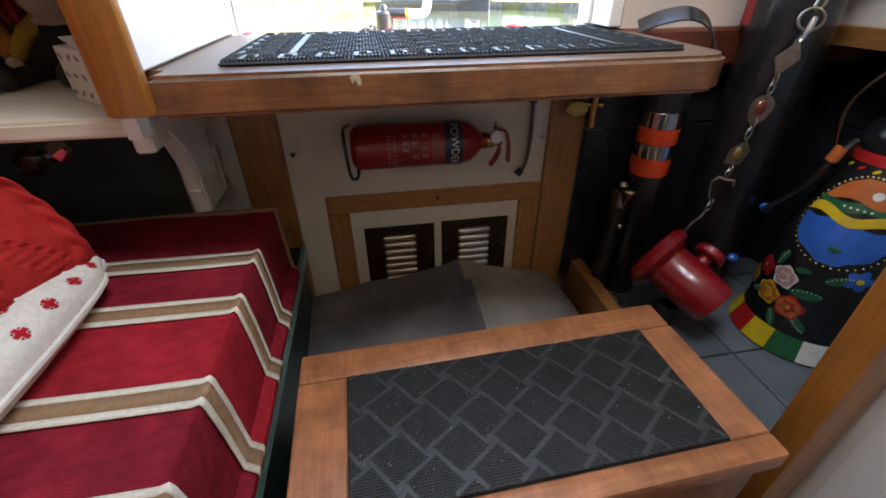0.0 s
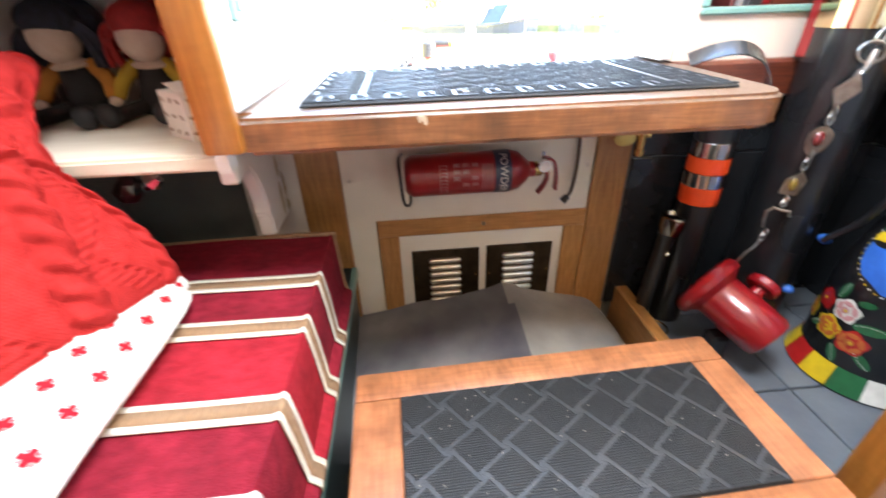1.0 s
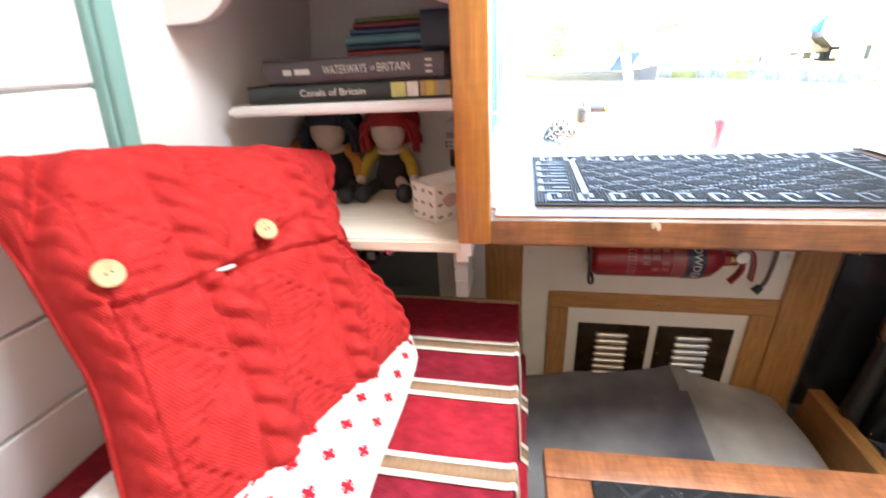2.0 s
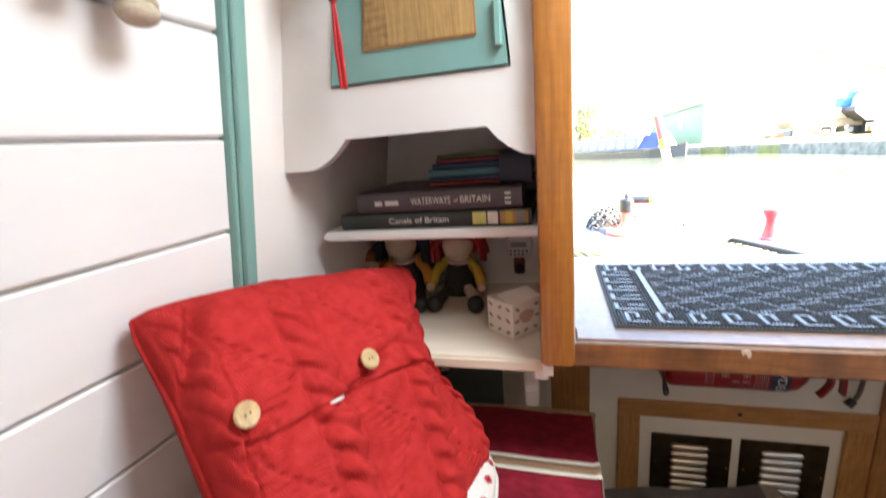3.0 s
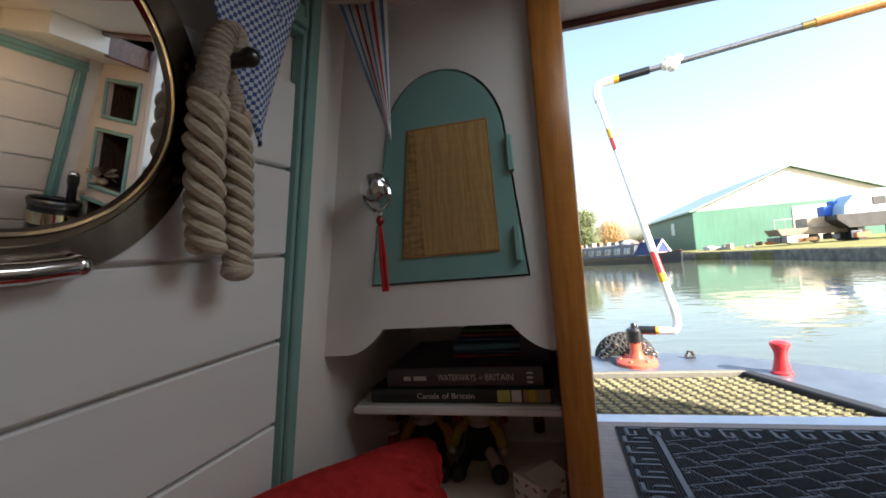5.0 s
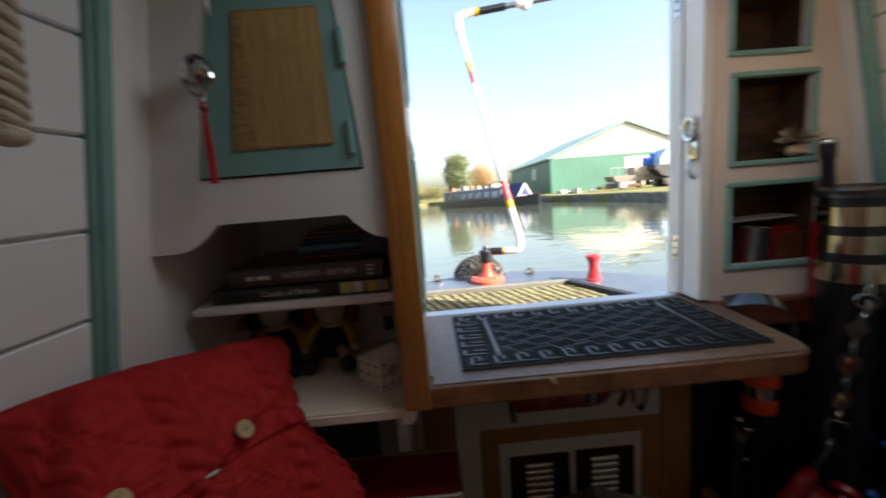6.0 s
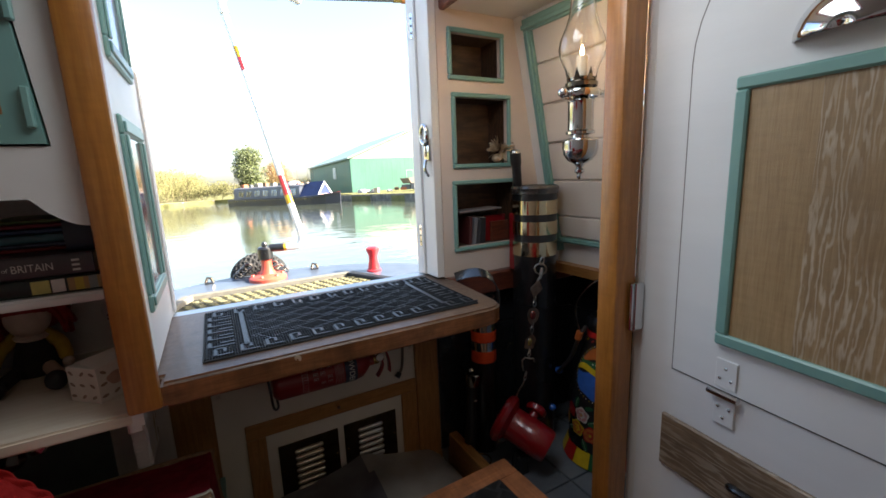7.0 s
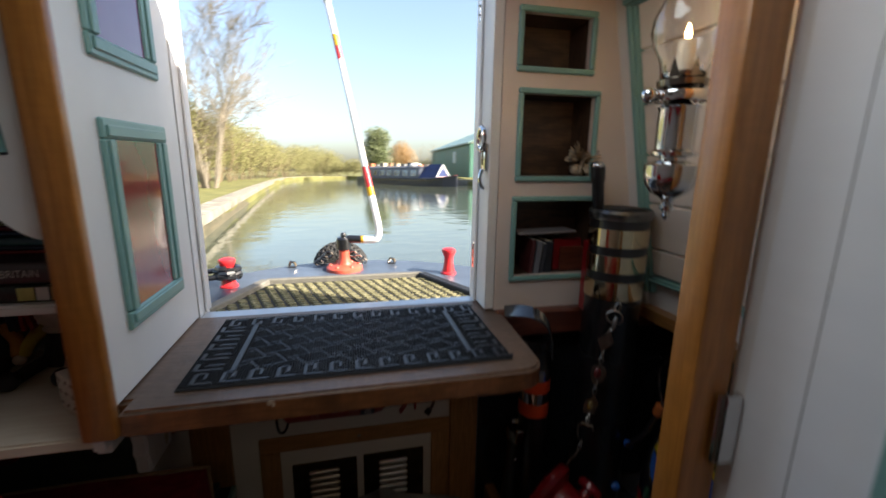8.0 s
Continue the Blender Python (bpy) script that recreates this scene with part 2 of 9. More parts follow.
OAK_Y = wood("oak_along", (0.50, 0.240, 0.074), (0.37, 0.160, 0.043), "y", figure=0.14, scale=12.0, rings=18.0)
OAK_Z = wood("oak_upright", (0.50, 0.240, 0.074), (0.37, 0.160, 0.043), "z", figure=0.14, scale=12.0, rings=18.0)
PINE_Z = wood("varnished_pine", (0.54, 0.215, 0.040), (0.43, 0.155, 0.025), "z", rough=0.3, coat=0.3, figure=0.14, scale=7.0)
STEPWOOD = wood("worn_hardwood", (0.42, 0.168, 0.060), (0.28, 0.100, 0.032), "x", rough=0.34, coat=0.4, figure=0.18, dirt=0.62, scale=12.0, rings=20.0, rays=0.16, big=14.0)
STEPWOOD_Y = wood("worn_hardwood_along", (0.43, 0.172, 0.062), (0.29, 0.104, 0.034), "y", rough=0.36, coat=0.3, figure=0.18, dirt=0.62, scale=12.0, rings=20.0, rays=0.16, big=14.0)
WORN_TOP = wood("trodden_hardwood", (0.275, 0.172, 0.112), (0.17, 0.100, 0.062), "x", rough=0.42, coat=0.12, figure=0.22, dirt=0.55, scale=14.0, rings=22.0, rays=0.16)
FLECK_X = wood("flecked_hardwood", (0.54, 0.212, 0.090), (0.43, 0.156, 0.064), "x", rough=0.40, coat=0.2, figure=0.10, dirt=0.42, scale=7.0, rings=20.0, rays=0.24, big=18.0)
FLECK_Y = wood("flecked_hardwood_along", (0.54, 0.212, 0.090), (0.43, 0.156, 0.064), "y", rough=0.42, coat=0.2, figure=0.08, dirt=0.45, scale=6.0, rings=20.0, rays=0.14, big=18.0)
SCUMBLE_Z = wood("grained_panel", (0.60, 0.385, 0.150), (0.46, 0.270, 0.092), "z", rough=0.38, coat=0.25, figure=0.13, scale=11.0, rings=26.0)
FIGURED_Z = wood("rippled_panel", (0.56, 0.345, 0.130), (0.42, 0.235, 0.078), "z", rough=0.38, coat=0.25, figure=0.16, scale=8.0, rings=30.0, rays=0.42)
LIMED_Z = wood("limed_oak", (0.46, 0.31, 0.17), (0.35, 0.225, 0.115), "z", rough=0.4, coat=0.2, figure=0.1, rings=14.0, scale=8.0)


def liming(k, scale, axis, white):
    """Pale veins of lime along the grain of a timber."""
    n, ln = k.node_tree.nodes, k.node_tree.links.new
    tc, mp, w, rp, mix = n.new("ShaderNodeTexCoord"), n.new("ShaderNodeMapping"), n.new("ShaderNodeTexWave"), n.new("ShaderNodeMapRange"), n.new("ShaderNodeMix")
    mp.inputs["Scale"].default_value = {"y": (1, 0.16, 1), "z": (1, 1, 0.16)}[axis]
    ln(tc.outputs["Object"], mp.inputs["Vector"])
    ln(mp.outputs["Vector"], w.inputs["Vector"])
    w.bands_direction = {"y": "Z", "z": "Y"}[axis]
    w.inputs["Scale"].default_value, w.inputs["Distortion"].default_value, w.inputs["Detail"].default_value, w.inputs["Detail Scale"].default_value = scale, 16.0, 3.0, 1.6
    rp.inputs["From Min"].default_value, rp.inputs["From Max"].default_value, rp.inputs["To Max"].default_value = 0.50, 1.0, 0.42
    ln(w.outputs["Fac"], rp.inputs["Value"])
    # the lime gathers in some places and is rubbed out of others
    pt, pr, pm = n.new("ShaderNodeTexNoise"), n.new("ShaderNodeMapRange"), n.new("ShaderNodeMath")
    pt.inputs["Scale"].default_value, pt.inputs["Detail"].default_value = 6.5, 2.0
    pr.inputs["From Min"].default_value, pr.inputs["From Max"].default_value = 0.40, 0.60
    pm.operation = "MULTIPLY"
    ln(tc.outputs["Object"], pt.inputs["Vector"])
    ln(pt.outputs["Fac"], pr.inputs["Value"])
    ln(pr.outputs["Result"], pm.inputs[0])
    ln(rp.outputs["Result"], pm.inputs[1])
    p = n["Principled BSDF"]
    mix.data_type = "RGBA"
    mix.inputs["B"].default_value = (*white, 1)
    ln(p.inputs["Base Color"].links[0].from_socket, mix.inputs["A"])
    ln(pm.outputs["Value"], mix.inputs["Factor"])
    ln(mix.outputs["Result"], p.inputs["Base Color"])
    return k


LIMED_Z = liming(LIMED_Z, 40.0, "z", (0.72, 0.64, 0.53))
QUARTER_Z = wood("straight_oak", (0.50, 0.335, 0.175), (0.40, 0.255, 0.125), "z", rough=0.4, coat=0.2, figure=0.06, rings=22.0, scale=11.0)
LIMED_Y = liming(wood("limed_oak_rail", (0.34, 0.23, 0.14), (0.22, 0.14, 0.08), "y", rough=0.4, coat=0.2, figure=0.2), 26.0, "y", (0.60, 0.52, 0.43))
MAHOG = wood("dark_red_wood", (0.22, 0.055, 0.025), (0.11, 0.022, 0.012), "x", rough=0.35, coat=0.4, figure=0.3)
RUBBER = mat("black_rubber", (0.014, 0.015, 0.017), (0.007, 0.007, 0.008), rough=0.6, scale=300, bump=0.4, bscale=900, dirt=0.3)
RUBBER_RIB = mat("smooth_black_rubber", (0.036, 0.039, 0.047), (0.024, 0.026, 0.032), rough=0.40, scale=60, bump=0.3, bscale=300, dirt=0.3)
BLACK = mat("black_paint", (0.012, 0.012, 0.013), (0.008, 0.008, 0.009), rough=0.28, scale=30, bump=0.06, bscale=90, dirt=0.2, coat=0.3)
TILE = mat("black_tile", (0.018, 0.019, 0.022), (0.012, 0.013, 0.015), rough=0.22, scale=9, bump=0.05, bscale=40, dirt=0.2, vary=0.15)
GROUT = mat("grey_grout", (0.16, 0.16, 0.16), (0.11, 0.11, 0.11), rough=0.9, scale=60, bump=0.4)
SLATE = mat("slate_tile", (0.13, 0.145, 0.165), (0.10, 0.11, 0.13), rough=0.4, scale=14, bump=0.25, bscale=80, dirt=0.3, vary=0.08)
CHROME = mat("chrome", (0.72, 0.73, 0.74), (0.66, 0.67, 0.68), rough=0.09, metal=1.0, scale=20, dirt=0.1, rvar=0.5)
BRASS = mat("brass", (0.62, 0.44, 0.17), (0.52, 0.35, 0.12), rough=0.22, metal=1.0, scale=25, dirt=0.25, bump=0.05)
# mirror rim: tarnish, with pale and dark reflections painted in as patches
TARNISH_REFLECT = mat("tarnished_nickel_reflections", (0.34, 0.28, 0.21), (0.07, 0.05, 0.038), rough=0.26, metal=1.0, scale=6, dirt=0.5, bump=0.08, bscale=60, rvar=0.6, distort=1.0)
NICKEL = mat("worn_nickel", (0.40, 0.36, 0.31), (0.22, 0.185, 0.15), rough=0.17, metal=1.0, scale=9, dirt=0.5, bump=0.08, bscale=60, rvar=0.5)
BRONZE = mat("bronzed_plate", (0.10, 0.065, 0.035), (0.06, 0.04, 0.022), rough=0.35, metal=0.9, scale=30, dirt=0.3)
RED = mat("red_enamel", (0.29, 0.008, 0.013), (0.23, 0.006, 0.009), rough=0.30, scale=10, bump=0.06, bscale=40, dirt=0.2, coat=0.4)
REDKNIT = mat("red_knit_wool", (0.430, 0.029, 0.028), (0.344, 0.019, 0.018), rough=0.95, scale=60, bump=0.4, bscale=600, dirt=0.15, spec=0.1)
BUTTON = wood("pale_wood_button", (0.66, 0.48, 0.25), (0.52, 0.35, 0.16), "x", rough=0.5, coat=0.0, figure=0.2)
VELVET_D = mat("dark_red_chenille", (0.270, 0.016, 0.032), (0.190, 0.009, 0.020), rough=0.8, scale=60, stretch=(0.8, 1.4, 1), bump=0.8, bscale=330, dirt=0.32, big=20, spec=0.15)
VELVET_R = mat("bright_red_chenille", (0.41, 0.021, 0.036), (0.30, 0.012, 0.022), rough=0.8, scale=60, stretch=(0.8, 1.4, 1), bump=0.8, bscale=330, dirt=0.32, big=20, spec=0.15)
BRAID_W = mat("cream_braid", (0.72, 0.67, 0.58), (0.60, 0.55, 0.46), rough=0.85, scale=200, bump=0.6, bscale=500, dirt=0.15)
BRAID_T = mat("tan_braid", (0.37, 0.225, 0.125), (0.26, 0.15, 0.08), rough=0.85, scale=90, stretch=(8, 1, 1), bump=0.6, bscale=400, dirt=0.3)
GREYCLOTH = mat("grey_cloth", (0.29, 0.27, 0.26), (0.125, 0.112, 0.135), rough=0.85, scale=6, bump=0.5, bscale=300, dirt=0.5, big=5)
DARKGREEN = mat("dark_green_paint", (0.028, 0.045, 0.045), (0.020, 0.032, 0.033), rough=0.35, scale=10, dirt=0.25)
GREYGREEN = mat("grey_green_board", (0.11, 0.128, 0.122), (0.085, 0.10, 0.096), rough=0.6, scale=10, dirt=0.25)
SERVED = mat("served_rope", (0.62, 0.54, 0.44), (0.42, 0.35, 0.27), rough=0.9, scale=140, stretch=(1, 1, 3), bump=0.9, bscale=380, dirt=0.35, spec=0.2)
ROPE = mat("natural_rope", (0.74, 0.66, 0.53), (0.58, 0.48, 0.34), rough=0.9, scale=70, stretch=(1, 1, 4), bump=0.7, bscale=300, dirt=0.3, spec=0.2)
CLEAR = glass("clear_glass")
REDGLASS = mat("red_glass", (0.34, 0.016, 0.022), (0.26, 0.012, 0.016), rough=0.07, scale=6, dirt=0.2, coat=0.6)
WALNUT = wood("dark_brown_lining", (0.11, 0.055, 0.028), (0.06, 0.03, 0.016), "x", rough=0.5, coat=0.1)
RIB_DARK = mat("worn_black_rubber", (0.040, 0.042, 0.048), (0.026, 0.028, 0.032), rough=0.45, scale=60, bump=0.3, bscale=300, dirt=0.35)
PURPLEGLASS = mat("mauve_glass", (0.24, 0.10, 0.22), (0.20, 0.07, 0.18), rough=0.08, scale=6, dirt=0.2, coat=0.6)

# ---- the cabin: walls, floor, ceiling ----
FLOOR, HEARTH, CEIL, SHELF = -0.18, 0.02, 1.445, 0.612


def left_x(y, z):
    return -0.798 + 0.08 * (y + 0.136) - 0.17 * (0.93 - z)


def right_x(y, z):
    return 0.72 - 0.05 * (y - 0.2) - 0.2 * (z - 0.9)


BACK, FRONT = -2.3, 0.44


def side_slab(bm, fx, sgn, y0, y1, z0, z1, near, far):
    """A board that follows a leaning side: near and far are its faces' distances from the side's surface, outward."""
    c = [(y0, z0), (y1, z0), (y1, z1), (y0, z1)]
    return prism(bm, c, lambda y, z: (fx(y, z) + sgn * near, y, z), lambda y, z: (fx(y, z) + sgn * far, y, z))


wall_west = structure("wall_west", side_slab(B(), left_x, -1, BACK, FRONT, FLOOR, CEIL, 0.012, 0.07), WHITE, "white painted side of the boat cabin, leaning inwards", smooth=False)
wall_east = structure("wall_east", box(side_slab(B(), right_x, 1, BACK, FRONT, 0.60, CEIL, 0.012, 0.07), 0.915, 0.96, BACK, FRONT, FLOOR, 0.60), WHITE, "pale painted side of the boat cabin, leaning inwards", smooth=False)
structure("floor", box(B(), -1.1, 1.1, BACK, FRONT, FLOOR - 0.05, FLOOR), wood("floor_board", (0.10, 0.06, 0.035), (0.06, 0.035, 0.02), "y", coat=0.1), "dark wooden floor of the cabin")
bm = B()
HX, HY = 0.362, 0.14
for x0, x1, y0, y1 in ((-0.95, 0.95, BACK, -0.45), (-0.95, 0.95, -0.11, HY), (-0.95, -0.26, -0.45, -0.11), (0.26, 0.95, -0.45, -0.11)):
    box(bm, x0, x1, y0, y1, CEIL, CEIL + 0.05)
box(bm, -0.95, -HX, HY, FRONT, CEIL, CEIL + 0.05)
box(bm, HX, 0.95, HY, FRONT, CEIL, CEIL + 0.05)
structure("ceiling", bm, WHITE, "white painted cabin ceiling with an open hatch and an assumed skylight", smooth=False)
# opaque lid, added to keep the sun out of the assumed skylight
structure("skylight_cover", box(B(), -0.30, 0.30, -0.49, -0.07, CEIL + 0.05, CEIL + 0.075), WHITE, "opaque white lid over the assumed skylight", smooth=False)
structure("ceiling_soffit", box(B(), HX + 0.001, 0.70, 0.0, 0.369, 1.386, CEIL - 0.001), WHITE, "lowered white soffit over the niches", smooth=False)
bm = B()
for x0, x1, y0, y1 in ((-HX - 0.02, HX + 0.02, HY - 0.02, HY), (-HX - 0.02, -HX, HY, FRONT), (HX, HX + 0.02, HY, FRONT)):
    box(bm, x0, x1, y0, y1, (1.378 if x0 > 0 else CEIL - 0.012), CEIL + 0.09, 0.004)
structure("trim", bm, MAHOG, "dark red wooden edging round the open roof hatch")
# edging of the assumed skylight that goes with the added lamp
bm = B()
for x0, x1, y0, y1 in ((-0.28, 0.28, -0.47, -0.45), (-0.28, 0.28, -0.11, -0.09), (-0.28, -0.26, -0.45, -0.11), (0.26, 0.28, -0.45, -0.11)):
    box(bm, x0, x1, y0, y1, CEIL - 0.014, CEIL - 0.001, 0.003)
structure("skylight_trim", bm, mat("red_trim_paint", (0.42, 0.02, 0.03), rough=0.35, scale=12), "red painted edging round the assumed skylight")
bm = box(B(), -1.1, 1.1, BACK - 0.06, BACK, FLOOR, CEIL)
structure("wall_south", bm, WHITE, "plain white bulkhead at the other end of the cabin", smooth=False)

# front bulkhead, with the doorway through it
bm = B()
DX = 0.352
box(bm, -1.0, -0.372, 0.37, FRONT, FLOOR, CEIL)
box(bm, DX, 1.0, 0.37, FRONT, FLOOR, CEIL)
box(bm, -0.372, DX, 0.37, 0.41, FLOOR, 0.585)
structure("wall_north", bm, WHITE, "white painted end bulkhead round the open doorway", smooth=False)
structure("door_sill", box(B(), -0.372, DX + 0.005, 0.356, 0.408, 0.585, 0.607, 0.004), mat("sill_metal", (0.66, 0.68, 0.70), (0.58, 0.60, 0.62), rough=0.35, metal=0.6, scale=20, dirt=0.2), "pale metal sill across the open doorway")
bm = B()
box(bm, -0.3715, -0.3655, 0.405, 0.439, 0.607, 1.6, 0.002)
box(bm, DX - 0.022, DX, 0.372, 0.41, 0.607, 1.6, 0.003)
structure("door_frame", bm, WHITE, "white painted posts of the doorway")

# planks of both sides, each a piece of its own
G = 0.0045


def planks(wall, fx, sgn, y0, y1, joints, material):
    for a, b in zip(joints, joints[1:]):
        bm = side_slab(B(), fx, sgn, y0, y1, a + G / 2, b - G / 2, 0.0, 0.013)
        bmesh.ops.bevel(bm, geom=[e for e in bm.edges], offset=0.0025, segments=1, affect="EDGES")
        part("plank", bm, material, wall, smooth=False)


planks(wall_west, left_x, -1, BACK, -0.152, [0.320 + 0.123 * i for i in range(9)], PLANK)
# east planks: white paint with warm lamplight put into its colour as pink
planks(wall_east, right_x, 1, -0.24, 0.19, [0.71] + [0.781 + 0.1155 * i for i in range(6)], mat("lamp_tinted_plank", (0.70, 0.62, 0.55), (0.65, 0.57, 0.50), rough=0.42, scale=6, stretch=(1, 0.3, 3), bump=0.12, bscale=50, dirt=0.12, vary=0.02))
structure("panel_west", side_slab(B(), left_x, -1, -0.113, 0.37, 0.3, CEIL, 0.001, 0.013), WHITE, "smooth white panel between trim and corner cupboard", smooth=False)
structure("panel_east", side_slab(B(), right_x, 1, 0.222, 0.37, 0.6, CEIL, 0.001, 0.013), WHITE, "smooth pale panel beside the shelf niches", smooth=False)


def side_trim(name, fx, sgn, y0, y1, z0, z1):
    bm = side_slab(B(), fx, sgn, y0, y1, z0, z1, -0.008, 0.012)
    if y1 - y0 < z1 - z0:
        side_slab(bm, fx, sgn, y0 + 0.006, y0 + (y1 - y0) * 0.5, z0, z1, -0.016, -0.008)
    else:
        side_slab(bm, fx, sgn, y0, y1, z0 + 0.006, z0 + (z1 - z0) * 0.5, -0.016, -0.008)
    bmesh.ops.bevel(bm, geom=[e for e in bm.edges], offset=0.002, segments=1, affect="EDGES")
    return structure(name, bm, TEAL, "sage green painted moulding on the cabin side")


side_trim("trim", left_x, -1, -0.151, -0.114, 0.3, CEIL - 0.002)
side_trim("trim", left_x, -1, BACK, -0.152, 1.368, 1.408)
side_trim("trim", right_x, 1, 0.191, 0.221, 0.66, 1.335)
side_trim("trim", right_x, 1, -0.24, 0.221, 1.335, 1.37)
side_trim("trim", right_x, 1, -0.24, 0.191, 0.69, 0.708)

# right side below the wooden rail: black tiles
bm = prism(B(), [(-0.29, 0.585), (0.234, 0.585), (0.234, 0.618), (-0.29, 0.618)], lambda y, z: (right_x(y, z) - 0.022, y, z), lambda y, z: (0.93, y, z))
structure("trim", bm, OAK_Y, "varnished wooden rail above the black tiles")
structure("trim", box(B(), 0.352, 0.93, 0.235, 0.30, 0.545, 0.615, 0.006), MAHOG, "dark red wooden rail under the shelf niches")
tiles_n = structure("tiled_wall", box(B(), 0.325, 0.92, 0.285, 0.30, HEARTH, 0.546), GROUT, "black glazed tiles behind the hearth", smooth=False)
tiles_e = structure("tiled_side", box(B(), 0.905, 0.915, -0.29, 0.285, HEARTH, 0.585), GROUT, "black glazed tiles on the cabin side by the hearth", smooth=False)
for i in range(2):
    for j in range(2):
        x0, x1 = (0.327, 0.528) if i == 0 else (0.532, 0.90)
        z0, z1 = (0.022, 0.418) if j == 0 else (0.422, 0.544)
        part("tile", box(B(), x0, x1, 0.278, 0.286, z0, z1, 0.002), TILE, tiles_n)
for i in range(3):
    for j in range(2):
        y0 = -0.288 + 0.19 * i
        z0, z1 = (0.022, 0.418) if j == 0 else (0.422, 0.583)
        bm = box(B(), 0.896, 0.906, y0, y0 + 0.186, z0, z1, 0.0015)
        part("tile", bm, TILE, tiles_e)
hearth = structure("hearth", box(B(), 0.385, 0.945, -0.29, 0.285, FLOOR, HEARTH - 0.008), GROUT, "raised hearth paved with slate grey tiles", smooth=False)
for x0, x1 in ((0.386, 0.583), (0.587, 0.784), (0.788, 0.942)):
    for y0, y1 in ((-0.288, -0.045), (-0.041, 0.202), (0.206, 0.276)):
        part("tile", box(B(), x0, x1, y0, y1, HEARTH - 0.010, HEARTH, 0.002), SLATE, hearth)
structure("trim", box(B(), 0.352, 0.384, -0.29, 0.29, FLOOR, 0.072, 0.003), OAK_Y, "wooden kerb along the edge of the hearth")

# panel under the doorway
PY = 0.30
structure("bulkhead_panel", box(B(), -0.335, 0.27, PY, PY + 0.02, FLOOR, 0.56), CREAM, "cream painted board under the doorway step", smooth=False)
structure("trim", box(B(), -0.400, -0.312, PY - 0.012, PY + 0.02, FLOOR, 0.568, 0.002), OAK_Z, "upright oak board beside the cream panel")
structure("trim", box(B(), 0.248, 0.330, PY - 0.012, PY + 0.02, FLOOR, 0.568, 0.002), OAK_Z, "upright oak board beside the black tiles")
bm = B()
box(bm, -0.248, 0.2475, PY - 0.008, PY, 0.255, 0.297, 0.002)
structure("trim", bm, OAK_X, "oak rail over the vents")
structure("trim", box(B(), -0.248, -0.200, PY - 0.008, PY, FLOOR, 0.2545, 0.002), OAK_Z, "upright oak strip beside the vents")
structure("trim", box(B(), 0.196, 0.2475, PY - 0.008, PY, FLOOR, 0.2545, 0.002), OAK_Z, "upright oak strip beside the vents")
ZINC = mat("zinc_plate", (0.52, 0.50, 0.46), (0.40, 0.38, 0.34), rough=0.5, metal=0.5, scale=80)
for x, z in ((-0.296, 0.396), (0.236, 0.402), (0.0, 0.276)):
    solo("screw", lathe(B(), [(0, 0), (0.005, 0.0), (0.006, -0.003), (0.0, -0.0045)], 12, pose(x, PY - (0.008 if x == 0 else 0.0), z, -90, 0, 0) @ pose(0, 0, 0, 180)), ZINC, (x, PY, z), "small dull zinc screw head on the panel", "screw", "panel screws")


def vent(x0, x1, z0, z1, k):
    v = thing("vent", ((x0 + x1) / 2, PY, z0), "dark metal louvred vent set in the cream panel", "vent", "panel vents")
    part("plate", box(B(), x0, x1, PY - 0.004, PY + 0.002, z0, z1, 0.001), BRONZE, v)
    cx = (x0 + x1) / 2 - 0.002
    for i in range(7):
        z = z1 - 0.030 - 0.0195 * i
        hood = [(-0.040, 0.0030), (-0.0375, 0.0062), (-0.033, 0.0078), (0.033, 0.0078), (0.0375, 0.0062), (0.040, 0.0030)]
        part("slat", tube(B(), [(cx + x, PY - 0.0035, z) for x, r in hood], [r for x, r in hood], 14), k, v, "bright pressed metal louvre")
    for sx in (x0 + 0.008, x1 - 0.008):
        part("screw", ball(B(), (sx, PY - 0.004, (z0 + z1) / 2), 0.0035, 8, 5), BRASS, v)


vent(-0.173, -0.008, 0.055, 0.209, mat("warm_louvre", (0.74, 0.68, 0.58), (0.62, 0.54, 0.44), rough=0.36, metal=1.0, scale=25, dirt=0.1))
vent(0.010, 0.174, 0.055, 0.211, mat("bright_louvre", (0.80, 0.80, 0.79), (0.70, 0.70, 0.69), rough=0.38, metal=1.0, scale=25, dirt=0.1))


# ---- the upper step and its mat ----
def rounded(pts_round, n=6):
    """A polygon whose corners carry radii: (x, y, r)."""
    out, m = [], len(pts_round)
    for i, (x, y, r) in enumerate(pts_round):
        p, a, b = Vector((x, y)), Vector(pts_round[i - 1][:2]), Vector(pts_round[(i + 1) % m][:2])
        if r == 0:
            out.append((x, y))
            continue
        s, e = p + (a - p).normalized() * r, p + (b - p).normalized() * r
        for k in range(n + 1):
            t = k / n
            q = s * (1 - t) ** 2 + p * 2 * t * (1 - t) + e * t * t
            out.append((q.x, q.y))
    return out


upper = thing("step", (0, 0.1, 0.566), "thick worn varnished hardwood step in the doorway", "step", "companion steps")
bm = prism(B(), rounded([(-0.362, -0.045, 0), (0.352, -0.045, 0.055), (0.374, 0.30, 0.02), (0.352, 0.30, 0), (0.352, 0.355, 0), (-0.400, 0.355, 0), (-0.400, -0.012, 0), (-0.362, -0.012, 0)]), lambda u, v: (u, v, SHELF), lambda u, v: (u, v, SHELF - 0.046))
bmesh.ops.bevel(bm, geom=[e for e in bm.edges if abs(e.verts[0].co.z - e.verts[1].co.z) < 1e-4], offset=0.006, segments=3, affect="EDGES")
